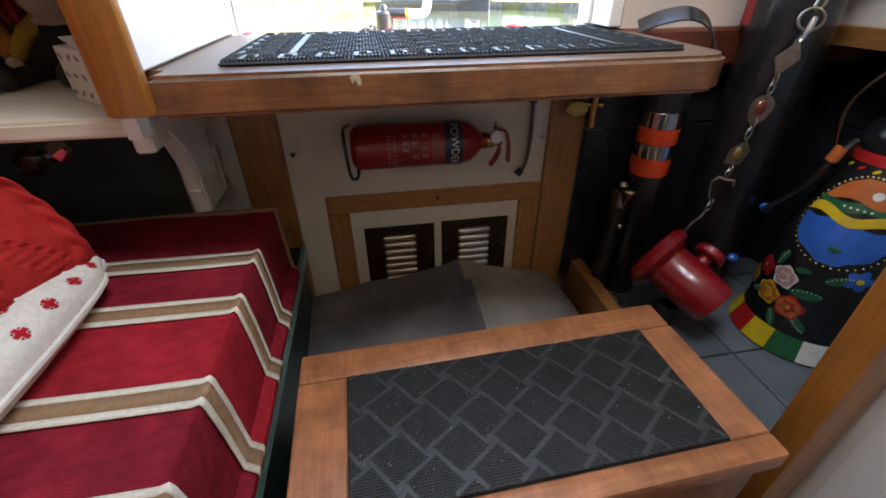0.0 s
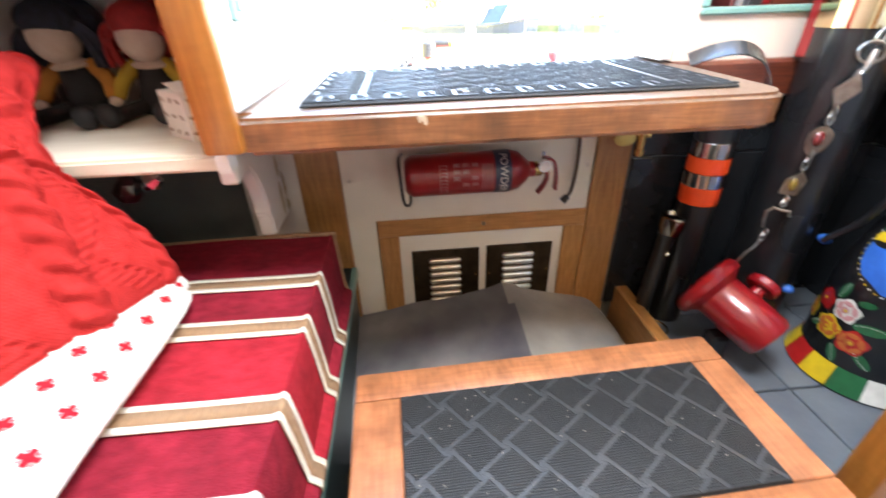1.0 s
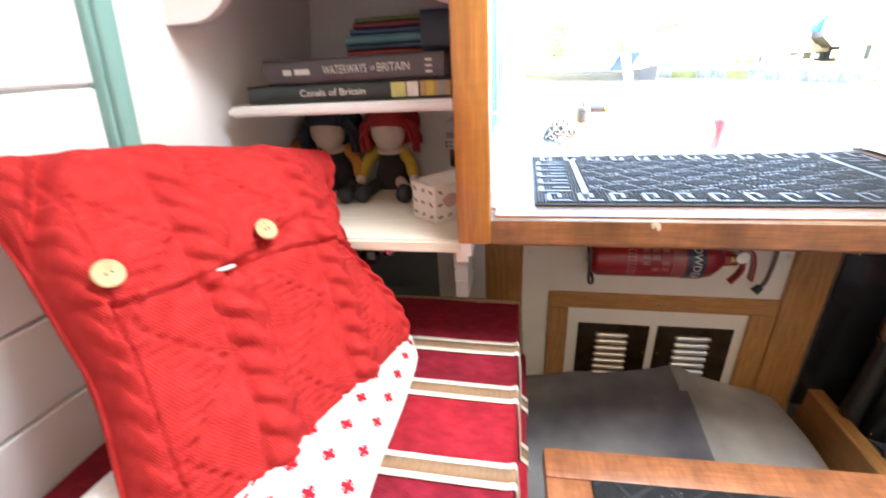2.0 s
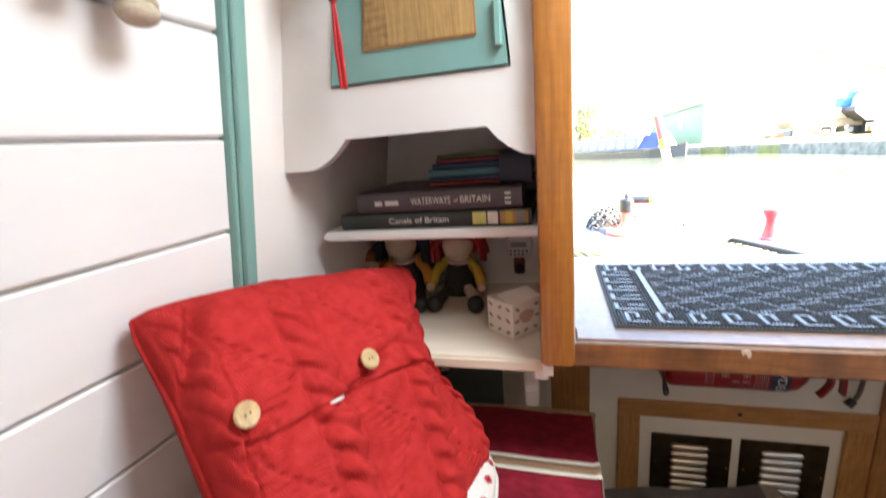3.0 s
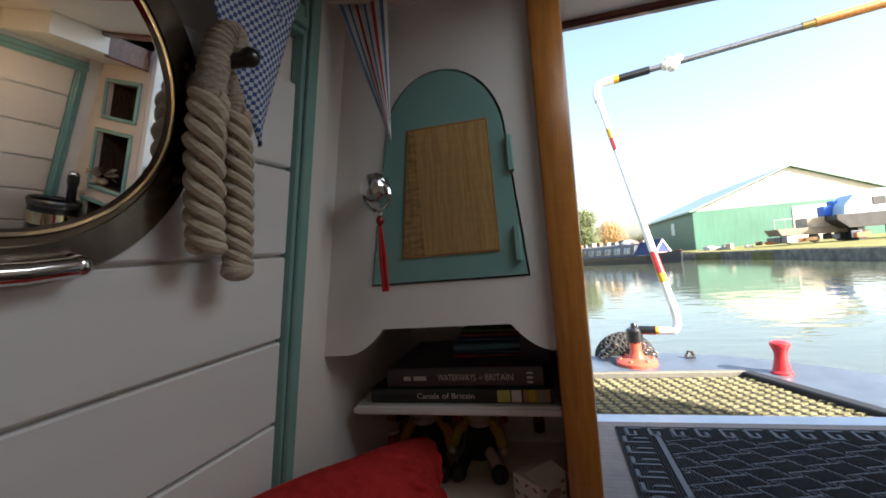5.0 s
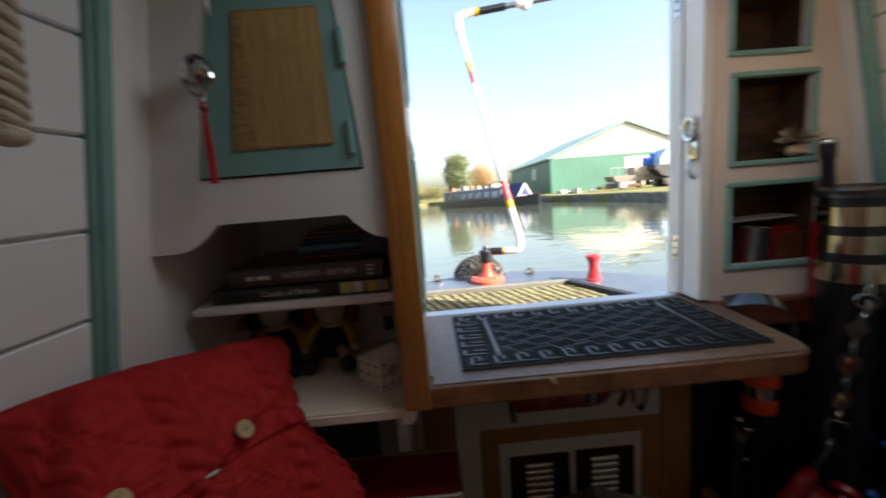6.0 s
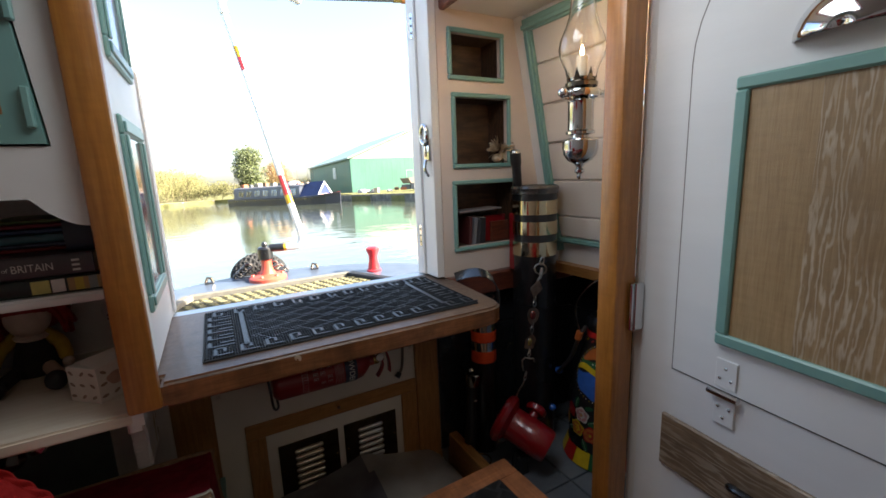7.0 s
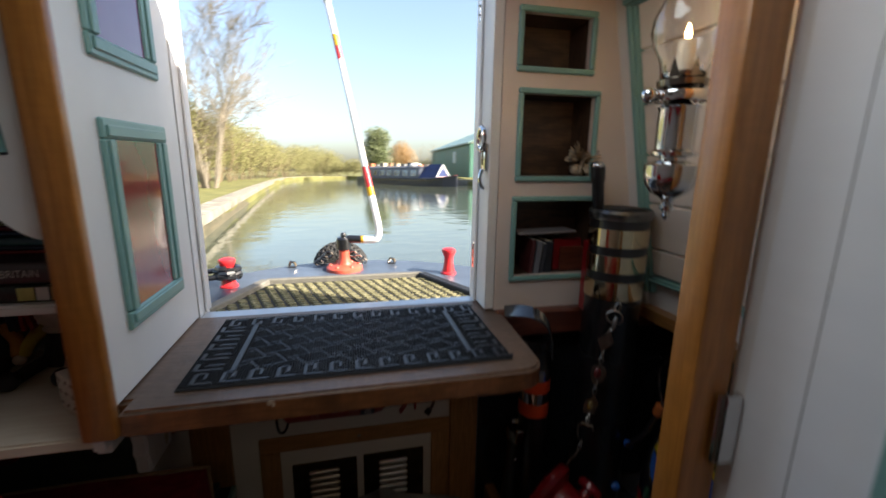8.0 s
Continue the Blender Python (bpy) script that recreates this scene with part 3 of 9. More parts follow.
for f in bm.faces:
    f.material_index = 1 if f.normal.z > 0.7 else 0
part("board", bm, [STEPWOOD, WORN_TOP], upper)
part("batten", box(B(), -0.335, 0.30, 0.245, 0.288, SHELF - 0.073, SHELF - 0.046, 0.003), OAK_X, upper, "oak batten under the board")
b = B()
ball(b, (-0.143, -0.0451, 0.603), 0.0060, 8, 6, (1, 0.06, 0.6))
ball(b, (-0.139, -0.0451, 0.599), 0.0035, 8, 6, (0.8, 0.06, 1.4))
ball(b, (-0.146, -0.0451, 0.600), 0.0025, 8, 6, (0.7, 0.06, 1.2))
part("chip", b, mat("bare_wood", (0.62, 0.50, 0.38), (0.5, 0.38, 0.26), rough=0.8, scale=90, bump=0.4), upper, "pale chip in the front edge")


def strip(bm, ax, ay, bx, by, w, z0, z1, clip=None):
    """A low straight rib from a to b on a mat; clip cuts it to a rectangle."""
    a, b = Vector((ax, ay)), Vector((bx, by))
    if clip:
        x0, x1, y0, y1 = clip
        t0, t1, d = 0.0, 1.0, b - a
        for p, q in ((-d.x, a.x - x0), (d.x, x1 - a.x), (-d.y, a.y - y0), (d.y, y1 - a.y)):
            if abs(p) < 1e-9:
                if q < 0:
                    return
            elif p < 0:
                t0 = max(t0, q / p)
            else:
                t1 = min(t1, q / p)
        if t1 - t0 < 0.01:
            return
        a, b = a + d * t0, a + d * t1
    n = (b - a).normalized()
    s = Vector((-n.y, n.x)) * w / 2
    c = [a + s, b + s, b - s, a - s]
    prism(bm, [(p.x, p.y) for p in c], lambda u, v: (u, v, z1), lambda u, v: (u, v, z0))


def upper_mat():
    z0 = SHELF + 0.0005
    t = thing("rubber_mat", (0, 0.157, z0), "black bristled rubber mat with a key-pattern border on the upper step", "mat", "rubber mats")
    part("backing", box(B(), -0.30, 0.30, 0.0, 0.314, z0, z0 + 0.004, 0.0015), RUBBER, t)
    zz, top = z0 + 0.0035, z0 + 0.0062
    bars = []
    for x in (-0.222, 0.222):
        bars.append((x, 0.040, x, 0.274, 0.009))
    for y, s in ((0.012, 1), (0.302, -1)):
        for i in range(13):
            x = -0.278 + i * 0.046
            bars += [(x, y, x + 0.030, y, 0.0055), (x, y, x, y + s * 0.034, 0.0055), (x, y + s * 0.034, x + 0.016, y + s * 0.034, 0.0055), (x + 0.016, y + s * 0.014, x + 0.016, y + s * 0.034, 0.005)]
    for x, s in ((-0.288, 1), (0.288, -1)):
        for i in range(5):
            y = 0.060 + i * 0.044
            bars += [(x, y, x + s * 0.045, y, 0.006), (x, y, x, y + 0.026, 0.006), (x + s * 0.018, y + 0.018, x + s * 0.045, y + 0.018, 0.006)]
    b = B()
    for x0, y0, x1, y1, w in bars:
        strip(b, x0, y0, x1, y1, w, zz, top)
    part("key_border", b, RUBBER_RIB, t, "raised smooth key pattern")
    # the field's smooth ribs: a lattice of short jogged lines
    ax, ay = 0.0415, 0.0262
    clip = (-0.212, 0.212, 0.052, 0.262)
    P = lambda s, u: (s * ax + u * ax, 0.157 + s * ay - u * ay)
    q = 0.20
    for way, k, w in ((0, RIB_DARK, 0.0030), (1, RUBBER_RIB, 0.0038)):
        b = B()
        for i in range(-14, 15):
            for j in range(-14, 15):
                (px, py), (qx, qy) = (P(j, i - q), P(j + 1, i + q)) if way else (P(i + q, j), P(i - q, j + 1))
                strip(b, px, py, qx, qy, w, zz, top - 0.0004 * (2 - way), clip)
                if not way:
                    px, py = P(i, j)
                    strip(b, px - 0.0035, py, px + 0.0035, py, 0.005, zz, top + 0.0002, clip)
                else:
                    # the jog that joins a length to the next
                    (ex, ey), (fx, fy) = P(j + 1, i + q), P(j + 1, i - q)
                    strip(b, ex, ey, fx, fy, w, zz, top - 0.0005, clip)
        part("lattice", b, k, t)
    pts = []
    for i in range(124):
        for j in range(78):
            x, y = -0.2955 + i * 0.0048, 0.004 + j * 0.00395
            if any(min(a, c) - w / 2 - 0.0014 < x < max(a, c) + w / 2 + 0.0014 and min(d, e) - w / 2 - 0.0012 < y < max(d, e) + w / 2 + 0.0012 for a, d, c, e, w in bars):
                continue
            if abs(x) < 0.214 and 0.05 < y < 0.264 and jogged(x, y, 0, 0.157, ax, ay, ax, -ay, 0.20) < 0.075:
                continue
            pts.append((x, y))
    tagged(part("bristle", studs(pts, 0.0018, 0.0013, zz, z0 + 0.0074), RUBBER, t, smooth=False), kind="stuff")


upper_mat()


def lower_step():
    global place
    place = pose(0.05, -0.22, 0.002, 0, 0, 2.0) @ Matrix.Translation((-0.05, 0.22, 0))
    s = thing("step", (0.05, -0.25, FLOOR - 0.002), "loose box step with a hardwood frame round a rubber mat", "step", "companion steps")
    top, y0, y1, x0, x1 = 0.205, -0.354, -0.066, -0.268, 0.335
    mx0, mx1, my0, my1 = -0.199, 0.277, -0.322, -0.122
    part("side_panel", box(B(), x0 + 0.012, x1 - 0.012, y0 + 0.015, y1 - 0.012, FLOOR - 0.002, top - 0.03), STEPWOOD_Y, s)
    part("rail", box(B(), x0, x1, my1, y1, top - 0.032, top, 0.005, 2), FLECK_X, s)
    part("rail", box(B(), x0, x1, y0, my0, top - 0.032, top, 0.005, 2), FLECK_X, s)
    part("rail", box(B(), x0, mx0, my0, my1, top - 0.0325, top - 0.0005, 0.002), FLECK_Y, s)
    part("rail", box(B(), mx1, x1, my0, my1, top - 0.0325, top - 0.0005, 0.002), FLECK_Y, s)
    part("panel", box(B(), mx0, mx1, my0, my1, top - 0.03, top - 0.003), RUBBER, s)
    m = thing("rubber_mat", (0.04, -0.22, top - 0.003), "black studded rubber mat with crossing ribs, set in the step", "mat", "rubber mats")
    part("backing", box(B(), mx0 + 0.001, mx1 - 0.001, my0 + 0.001, my1 - 0.001, top - 0.003, top + 0.002, 0.0008), RUBBER, m)
    b = B()
    clip = (mx0 + 0.003, mx1 - 0.003, my0 + 0.003, my1 - 0.003)
    zz, zt = top + 0.0015, top + 0.0030
    ox, oy, ax, ay = -0.099, -0.263, 0.0390, 0.0375
    for i in range(-12, 13):
        for j in range(-12, 13):
            q = 0.10
            for (s0, t0), (s1, t1) in (((i + q, j), (i - q, j + 1)), ((j, i - q), (j + 1, i + q))):
                P = lambda s, u: (ox + s * ax + u * ax, oy + s * ay - u * ay)
                (px, py), (qx, qy) = P(s0, t0), P(s1, t1)
                strip(b, px, py, qx, qy, 0.0055, zz, zt, clip)
            (px, py) = (ox + (i + j) * ax, oy + (i - j) * ay)
            strip(b, px - 0.006, py, px + 0.006, py, 0.010, zz, zt + 0.0002, clip)
    part("rib", b, RIB_DARK, m, "smooth crossing ribs")
    pts = []
    for i in range(132):
        for j in range(55):
            x, y = mx0 + 0.0035 + i * 0.0036, my0 + 0.003 + j * 0.0036
            if x < mx1 - 0.003 and jogged(x, y, ox, oy, ax, ay, ax, -ay, 0.10) > 0.07:
                pts.append((x, y))
    tagged(part("stud", studs(pts, 0.00125, 0.00125, zz, zt + 0.0006), RIB_DARK, m, smooth=False), kind="stuff")
    rg = random.Random(8)
    tagged(part("speck", studs([(rg.uniform(mx0 + 0.01, mx1 - 0.01), rg.uniform(my0 + 0.01, my1 - 0.01)) for i in range(42)], 0.0009, 0.0007, zt, zt + 0.0011), mat("pale_grit", (0.55, 0.50, 0.42), rough=0.8, scale=90), m, "specks of pale grit", smooth=False), kind="stuff")
    place = I4


lower_step()


# ---- grey cloth behind the lower step ----
def cloth():
    b, nx, ny = B(), 44, 22
    grid = []
    for i in range(nx + 1):
        u = i / nx
        x = -0.325 + 0.66 * u
        row = []
        for j in range(ny + 1):
            v = j / ny
            y = -0.075 + 0.368 * v
            peak = 0.088 - 0.16 * max(0, x - 0.07) ** 1.0 * 1.5 * (0.4 + 0.6 * v) - 0.17 * max(0, 0.05 - x)
            crease = 0.012 * math.exp(-((x - 0.06 - 0.02 * (1 - v)) / 0.035) ** 2)
            z = peak + crease + 0.006 * noise.noise((x * 9, y * 9, 1)) + 0.012 * noise.noise((x * 4, y * 5, 5)) - 0.05 * (1 - v) ** 2
            z -= 0.09 * max(0, (x - 0.26) / 0.075) ** 2 * 0.5
            row.append(b.verts.new((x, y, max(z, FLOOR + 0.01))))
        grid.append(row)
    for i in range(nx):
        for j in range(ny):
            # faces right of the crease take the paler grey
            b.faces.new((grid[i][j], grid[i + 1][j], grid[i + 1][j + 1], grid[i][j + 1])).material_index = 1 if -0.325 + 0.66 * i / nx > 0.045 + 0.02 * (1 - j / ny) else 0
    ring = [grid[i][0] for i in range(nx + 1)] + [grid[nx][j] for j in range(1, ny + 1)] + [grid[i][ny] for i in range(nx - 1, -1, -1)] + [grid[0][j] for j in range(ny - 1, 0, -1)]
    low = [b.verts.new((v.co.x, v.co.y, FLOOR)) for v in ring]
    for i in range(len(ring)):
        k = (i + 1) % len(ring)
        b.faces.new((ring[i], low[i], low[k], ring[k]))
    b.faces.new(low)
    solo("dust_sheet", b, [GREYCLOTH, mat("pale_grey_cloth", (0.44, 0.40, 0.35), (0.30, 0.27, 0.25), rough=0.85, scale=7, bump=0.5, bscale=300, dirt=0.4, big=5)], (0.05, 0.1, FLOOR), "creased grey cloth, paler right of its crease, draped over the floor box", "cloth", angle=60)


cloth()


# ---- fire extinguisher on the panel ----
def extinguisher():
    zc, yc, r = 0.424, 0.237, 0.0425
    e = thing("fire_extinguisher", (-0.04, PY, zc), "red powder fire extinguisher clipped sideways under the step", "fire extinguisher")
    X = pose(0, yc, zc, 0, 90, 0)
    part("cylinder", lathe(B(), [(0, -0.172), (0.030, -0.174), (r - 0.006, -0.170), (r, -0.160), (r, 0.038), (r - 0.004, 0.056), (r - 0.015, 0.070), (0.021, 0.077), (0.016, 0.081), (0.016, 0.092), (0, 0.092)], 40, X), RED, e)
    label_white = mat("white_print", (0.75, 0.72, 0.70), rough=0.5, scale=40, dirt=0.1)
    part("band", lathe(B(), [(r + 0.0006, 0.004), (r + 0.0008, 0.005), (r + 0.0008, 0.036), (r + 0.0006, 0.037)], 40, X), mat("navy_print", (0.02, 0.03, 0.07), rough=0.35, scale=40), e, "dark blue label band")

    def on(x, a, lift=0.0012):
        return Vector((x, yc - (r + lift) * math.cos(a), zc + (r + lift) * math.sin(a)))

    def word(text, x, a0, size, name, k):
        """Raised lettering that reads down the cylinder's front."""
        c = bpy.data.curves.new(name, "FONT")
        c.body, c.size, c.align_x, c.align_y, c.extrude = text, size, "CENTER", "CENTER", 0.0
        tmp = bpy.data.objects.new(name, c)
        me = bpy.data.meshes.new_from_object(tmp)
        bpy.data.objects.remove(tmp)
        for v in me.vertices:
            v.co = on(x + v.co.y, a0 - v.co.x / r) - ORIG[e.name]
        me.materials.append(k)
        ob = new(name, me)
        ob.parent = e
        return ob

    word("POWDER", 0.021, 0.20, 0.021, "lettering", label_white)

    def patch(x0, x1, a0, a1, k=label_white):
        b = B()
        n = 8
        rows = [[b.verts.new(on(x, a0 + (a1 - a0) * i / n, 0.001)) for x in (x0, x1)] for i in range(n + 1)]
        for p, q in zip(rows, rows[1:]):
            b.faces.new((p[0], p[1], q[1], q[0]))
        return part("print", b, k, e)

    faded = mat("faded_print", (0.46, 0.30, 0.30), (0.36, 0.20, 0.20), rough=0.5, scale=60)
    for i in range(9):
        a = 0.74 - i * 0.165
        patch(-0.106, -0.1045, a, a - 0.11, faded)
        patch(-0.0925, -0.091, a, a - 0.11, faded)
        patch(-0.1045, -0.0925, a, a - 0.025, faded)
    for i in range(4):
        for j in range(3):
            a, x = 0.78 - i * 0.30, -0.078 + 0.018 * j
            if (i + j) % 4 == 3:
                continue
            patch(x, x + 0.0012, a, a - 0.2, faded)
            patch(x + 0.0105, x + 0.0117, a, a - 0.2, faded)
            patch(x + 0.0012, x + 0.0105, a, a - 0.03, faded)
            patch(x + 0.003, x + 0.008, a - 0.07, a - 0.15, faded)
    for i in range(7):
        patch(-0.022 + 0.0034 * i, -0.0208 + 0.0034 * i, 0.75 - 0.03 * (i % 3), -0.55 + 0.2 * (i % 2), faded)
    part("valve", lathe(B(), [(0, 0.086), (0.015, 0.088), (0.015, 0.106), (0.011, 0.111), (0.011, 0.124), (0, 0.126)], 18, X), BRASS, e, "brass valve body")
    g = part("gauge", lathe(B(), [(0, 0.012), (0.0125, 0.012), (0.0135, 0.010), (0.0135, 0), (0, 0)], 22, pose(0.108, yc - 0.012, zc + 0.012, 90, 0, 0)), CHROME, e, "small round pressure gauge")
    part("dial", lathe(B(), [(0, 0.0126), (0.0108, 0.0126)], 18, pose(0.108, yc - 0.012, zc + 0.012, 90, 0, 0)), label_white, g, "white dial")
    for dx, pts in ((0, [(0.112, 0.024), (0.130, 0.018), (0.139, -0.012), (0.140, -0.046)]), (1, [(0.116, 0.0), (0.120, -0.018), (0.114, -0.036), (0.102, -0.052)])):
        b = ribbon([(x, yc - 0.004, zc + z) for x, z in pts], (0, 0.008, 0), 0.0045, 5)
        part("lever", b, RED, e, "red squeeze lever")
    part("pin", tube(B(), [(0.110, yc, zc + 0.014), (0.110, yc, zc + 0.036)], 0.003, 8), CHROME, e)
    k = BLACK
    for x, z1, z2 in ((-0.178, 0.046, -0.050),):
        part("bracket_wire", tube(B(), curve_pts([(x, PY, zc + z1 - 0.02), (x - 0.006, yc - 0.02, zc + z1 - 0.004), (x - 0.004, yc - r - 0.006, zc + 0.01), (x, yc - r - 0.002, zc + z2 + 0.01), (x + 0.012, yc - 0.02, zc + z2), (x + 0.012, PY, zc + z2 + 0.01)], 6), 0.0032, 8), k, e, "black wire bracket")
    part("hose", tube(B(), curve_pts([(0.206, PY - 0.006, 0.49), (0.206, PY - 0.01, 0.45), (0.205, PY - 0.014, 0.40), (0.198, PY - 0.018, 0.352), (0.186, PY - 0.022, 0.334)], 6), 0.0042, 10), mat("grey_brown_hose", (0.12, 0.085, 0.06), rough=0.5, scale=40), e, "thin dark hose")
    part("nozzle", tube(B(), [(0.189, PY - 0.021, 0.338), (0.178, PY - 0.024, 0.327)], [0.0075, 0.009], 12), BLACK, e)
    part("hose_clip", box(B(), 0.199, 0.213, PY - 0.014, PY, 0.478, 0.494, 0.002), BLACK, e)


extinguisher()


# gas cock by the oak board
def gas_tap():
    t = thing("gas_tap", (0.325, 0.27, 0.45), "brass gas tap with a yellow tag under the step", "tap")
    part("pipe", tube(B(), [(0.282, 0.283, 0.478), (0.325, 0.262, 0.476), (0.342, 0.258, 0.476)], 0.008, 12), BRASS, t)
    part("stopper", tube(B(), [(0.326, 0.258, 0.496), (0.326, 0.258, 0.432)], [0.008, 0.0085], 12), BRASS, t)
    part("collar", tube(B(), [(0.326, 0.258, 0.446), (0.326, 0.258, 0.436)], 0.0105, 12), BRASS, t)
    b = B()
    ball(b, (0.292, 0.262, 0.468), 0.022, 12, 8, (1.1, 0.35, 0.7))
    part("tag", b, mat("yellow_cloth", (0.62, 0.50, 0.16), (0.5, 0.4, 0.12), rough=0.7, scale=50, bump=0.5), t, "crumpled yellow tag")


gas_tap()

# ---- side bench with its striped cover ----
def bench():
    x1, top, y1, y0 = -0.322, 0.345, 0.150, -1.6
    s = thing("bench", (-0.6, -0.6, FLOOR), "built-in side bench with a dark green painted front", "bench")
    part("front_board", box(B(), -0.345, -0.318, y0, PY - 0.014, FLOOR, 0.185, 0.003), DARKGREEN, s, "dark green painted board")
    part("seat_board", box(B(), -0.86, -0.345, y0, PY - 0.014, 0.16, 0.20), DARKGREEN, s)
    part("edge", box(B(), -0.318, -0.3065, y0, PY - 0.014, 0.160, 0.186, 0.002), TEAL, s, "sage green edging strip")
    c = thing("bench_cushion", (-0.6, -0.6, 0.201), "bench cushion in dark red chenille with cream and tan braid stripes", "cushion")
    joints = [(y1, -0.114, VELVET_D), (-0.114, -0.250, VELVET_R), (-0.250, -0.362, VELVET_D), (-0.362, -0.49, VELVET_R), (-0.49, -0.62, VELVET_D), (-0.62, -0.75, VELVET_R), (-0.75, -0.9, VELVET_D), (-0.9, y0, VELVET_R)]
    for a, b_, k in joints:
        b = B()
        n, lx = 8, left_x(-0.3, 0.3) + 0.01
        prof = [(lx, 0.201), (lx, top - 0.004), (-0.75, top), (-0.50, top + 0.004), (-0.40, top + 0.002), (x1 - 0.006, top + 0.003), (x1, top + 0.006), (x1 + 0.0025, top + 0.001), (x1 + 0.005, 0.30), (x1 + 0.008, 0.228), (x1 + 0.021, 0.214), (x1 + 0.021, 0.203), (x1 - 0.02, 0.201)]
        rings = []
        for i in range(n + 1):
            y = a + (b_ - a) * i / n
            rings.append([b.verts.new((x + 0.0025 * noise.noise((x * 8, y * 8, 2)), y, z + (0.004 * noise.noise((x * 7, y * 7, 3)) if z > 0.3 else 0))) for x, z in prof])
        for p, q in zip(rings, rings[1:]):
            for k2 in range(len(prof) - 1):
                b.faces.new((p[k2], p[k2 + 1], q[k2 + 1], q[k2]))
        b.faces.new(rings[0])
        b.faces.new(rings[-1][::-1])
        part("panel", b, k, c, angle=40)
    part("piping", tube(B(), curve_pts([(-0.80, y1 + 0.002, top + 0.001), (-0.5, y1 + 0.004, top + 0.004), (x1 - 0.010, y1 + 0.002, top + 0.004), (x1 + 0.004, y1, top - 0.01), (x1 + 0.008, y1, 0.24), (x1 + 0.016, y1, 0.208)], 5), 0.0045, 8), BRAID_T, c, "tan piping along the end seam")
    for yc in (-0.003, -0.113, -0.250, -0.362, -0.49, -0.62, -0.75, -0.9):
        sx, hw = 0.018, 0.018
        for lo, hi, k, lift in ((-hw, -hw + 0.009, BRAID_W, 0.0022), (-hw + 0.009, hw - 0.008, BRAID_T, 0.0016), (hw - 0.008, hw, BRAID_W, 0.0022)):
            b = B()
            path = [(-0.80, top - 0.003, 0), (-0.65, top + 0.003, 0), (-0.50, top + 0.005, 0), (-0.40, top + 0.003, 0), (x1 - 0.006, top + 0.003, 0), (x1 + 0.001, top + 0.007, 0.0), (x1 + 0.0035, top + 0.001, 0.0), (x1 + 0.006, 0.30, 0.002), (x1 + 0.009, 0.229, 0.004), (x1 + 0.022, 0.215, 0.004), (x1 + 0.0225, 0.204, 0.004)]
            rows = []
            for x, z, sh in path:
                o = Vector((0.6 if z < top + 0.002 or x > x1 - 0.002 else 0.0, 0, 1.0 if z > top or x > x1 + 0.015 else 0.0))
                o = o.normalized() * lift if o.length else Vector((lift, 0, 0))
                wob = 0.0015 * noise.noise((x * 20, yc * 9, 0))
                rows.append([b.verts.new((x + o.x, yc + e + sh + wob, z + o.z + 0.0035 * noise.noise((x * 7, (yc + e) * 7, 3)) * (z > 0.3))) for e in (lo, hi)])
            for p, q in zip(rows, rows[1:]):
                b.faces.new((p[0], p[1], q[1], q[0]))
            ob = part("braid", b, k, c, "sewn-on braid stripe")
            so = ob.modifiers.new("thick", "SOLIDIFY")
            so.thickness, so.offset = 0.0018, 0.0


bench()


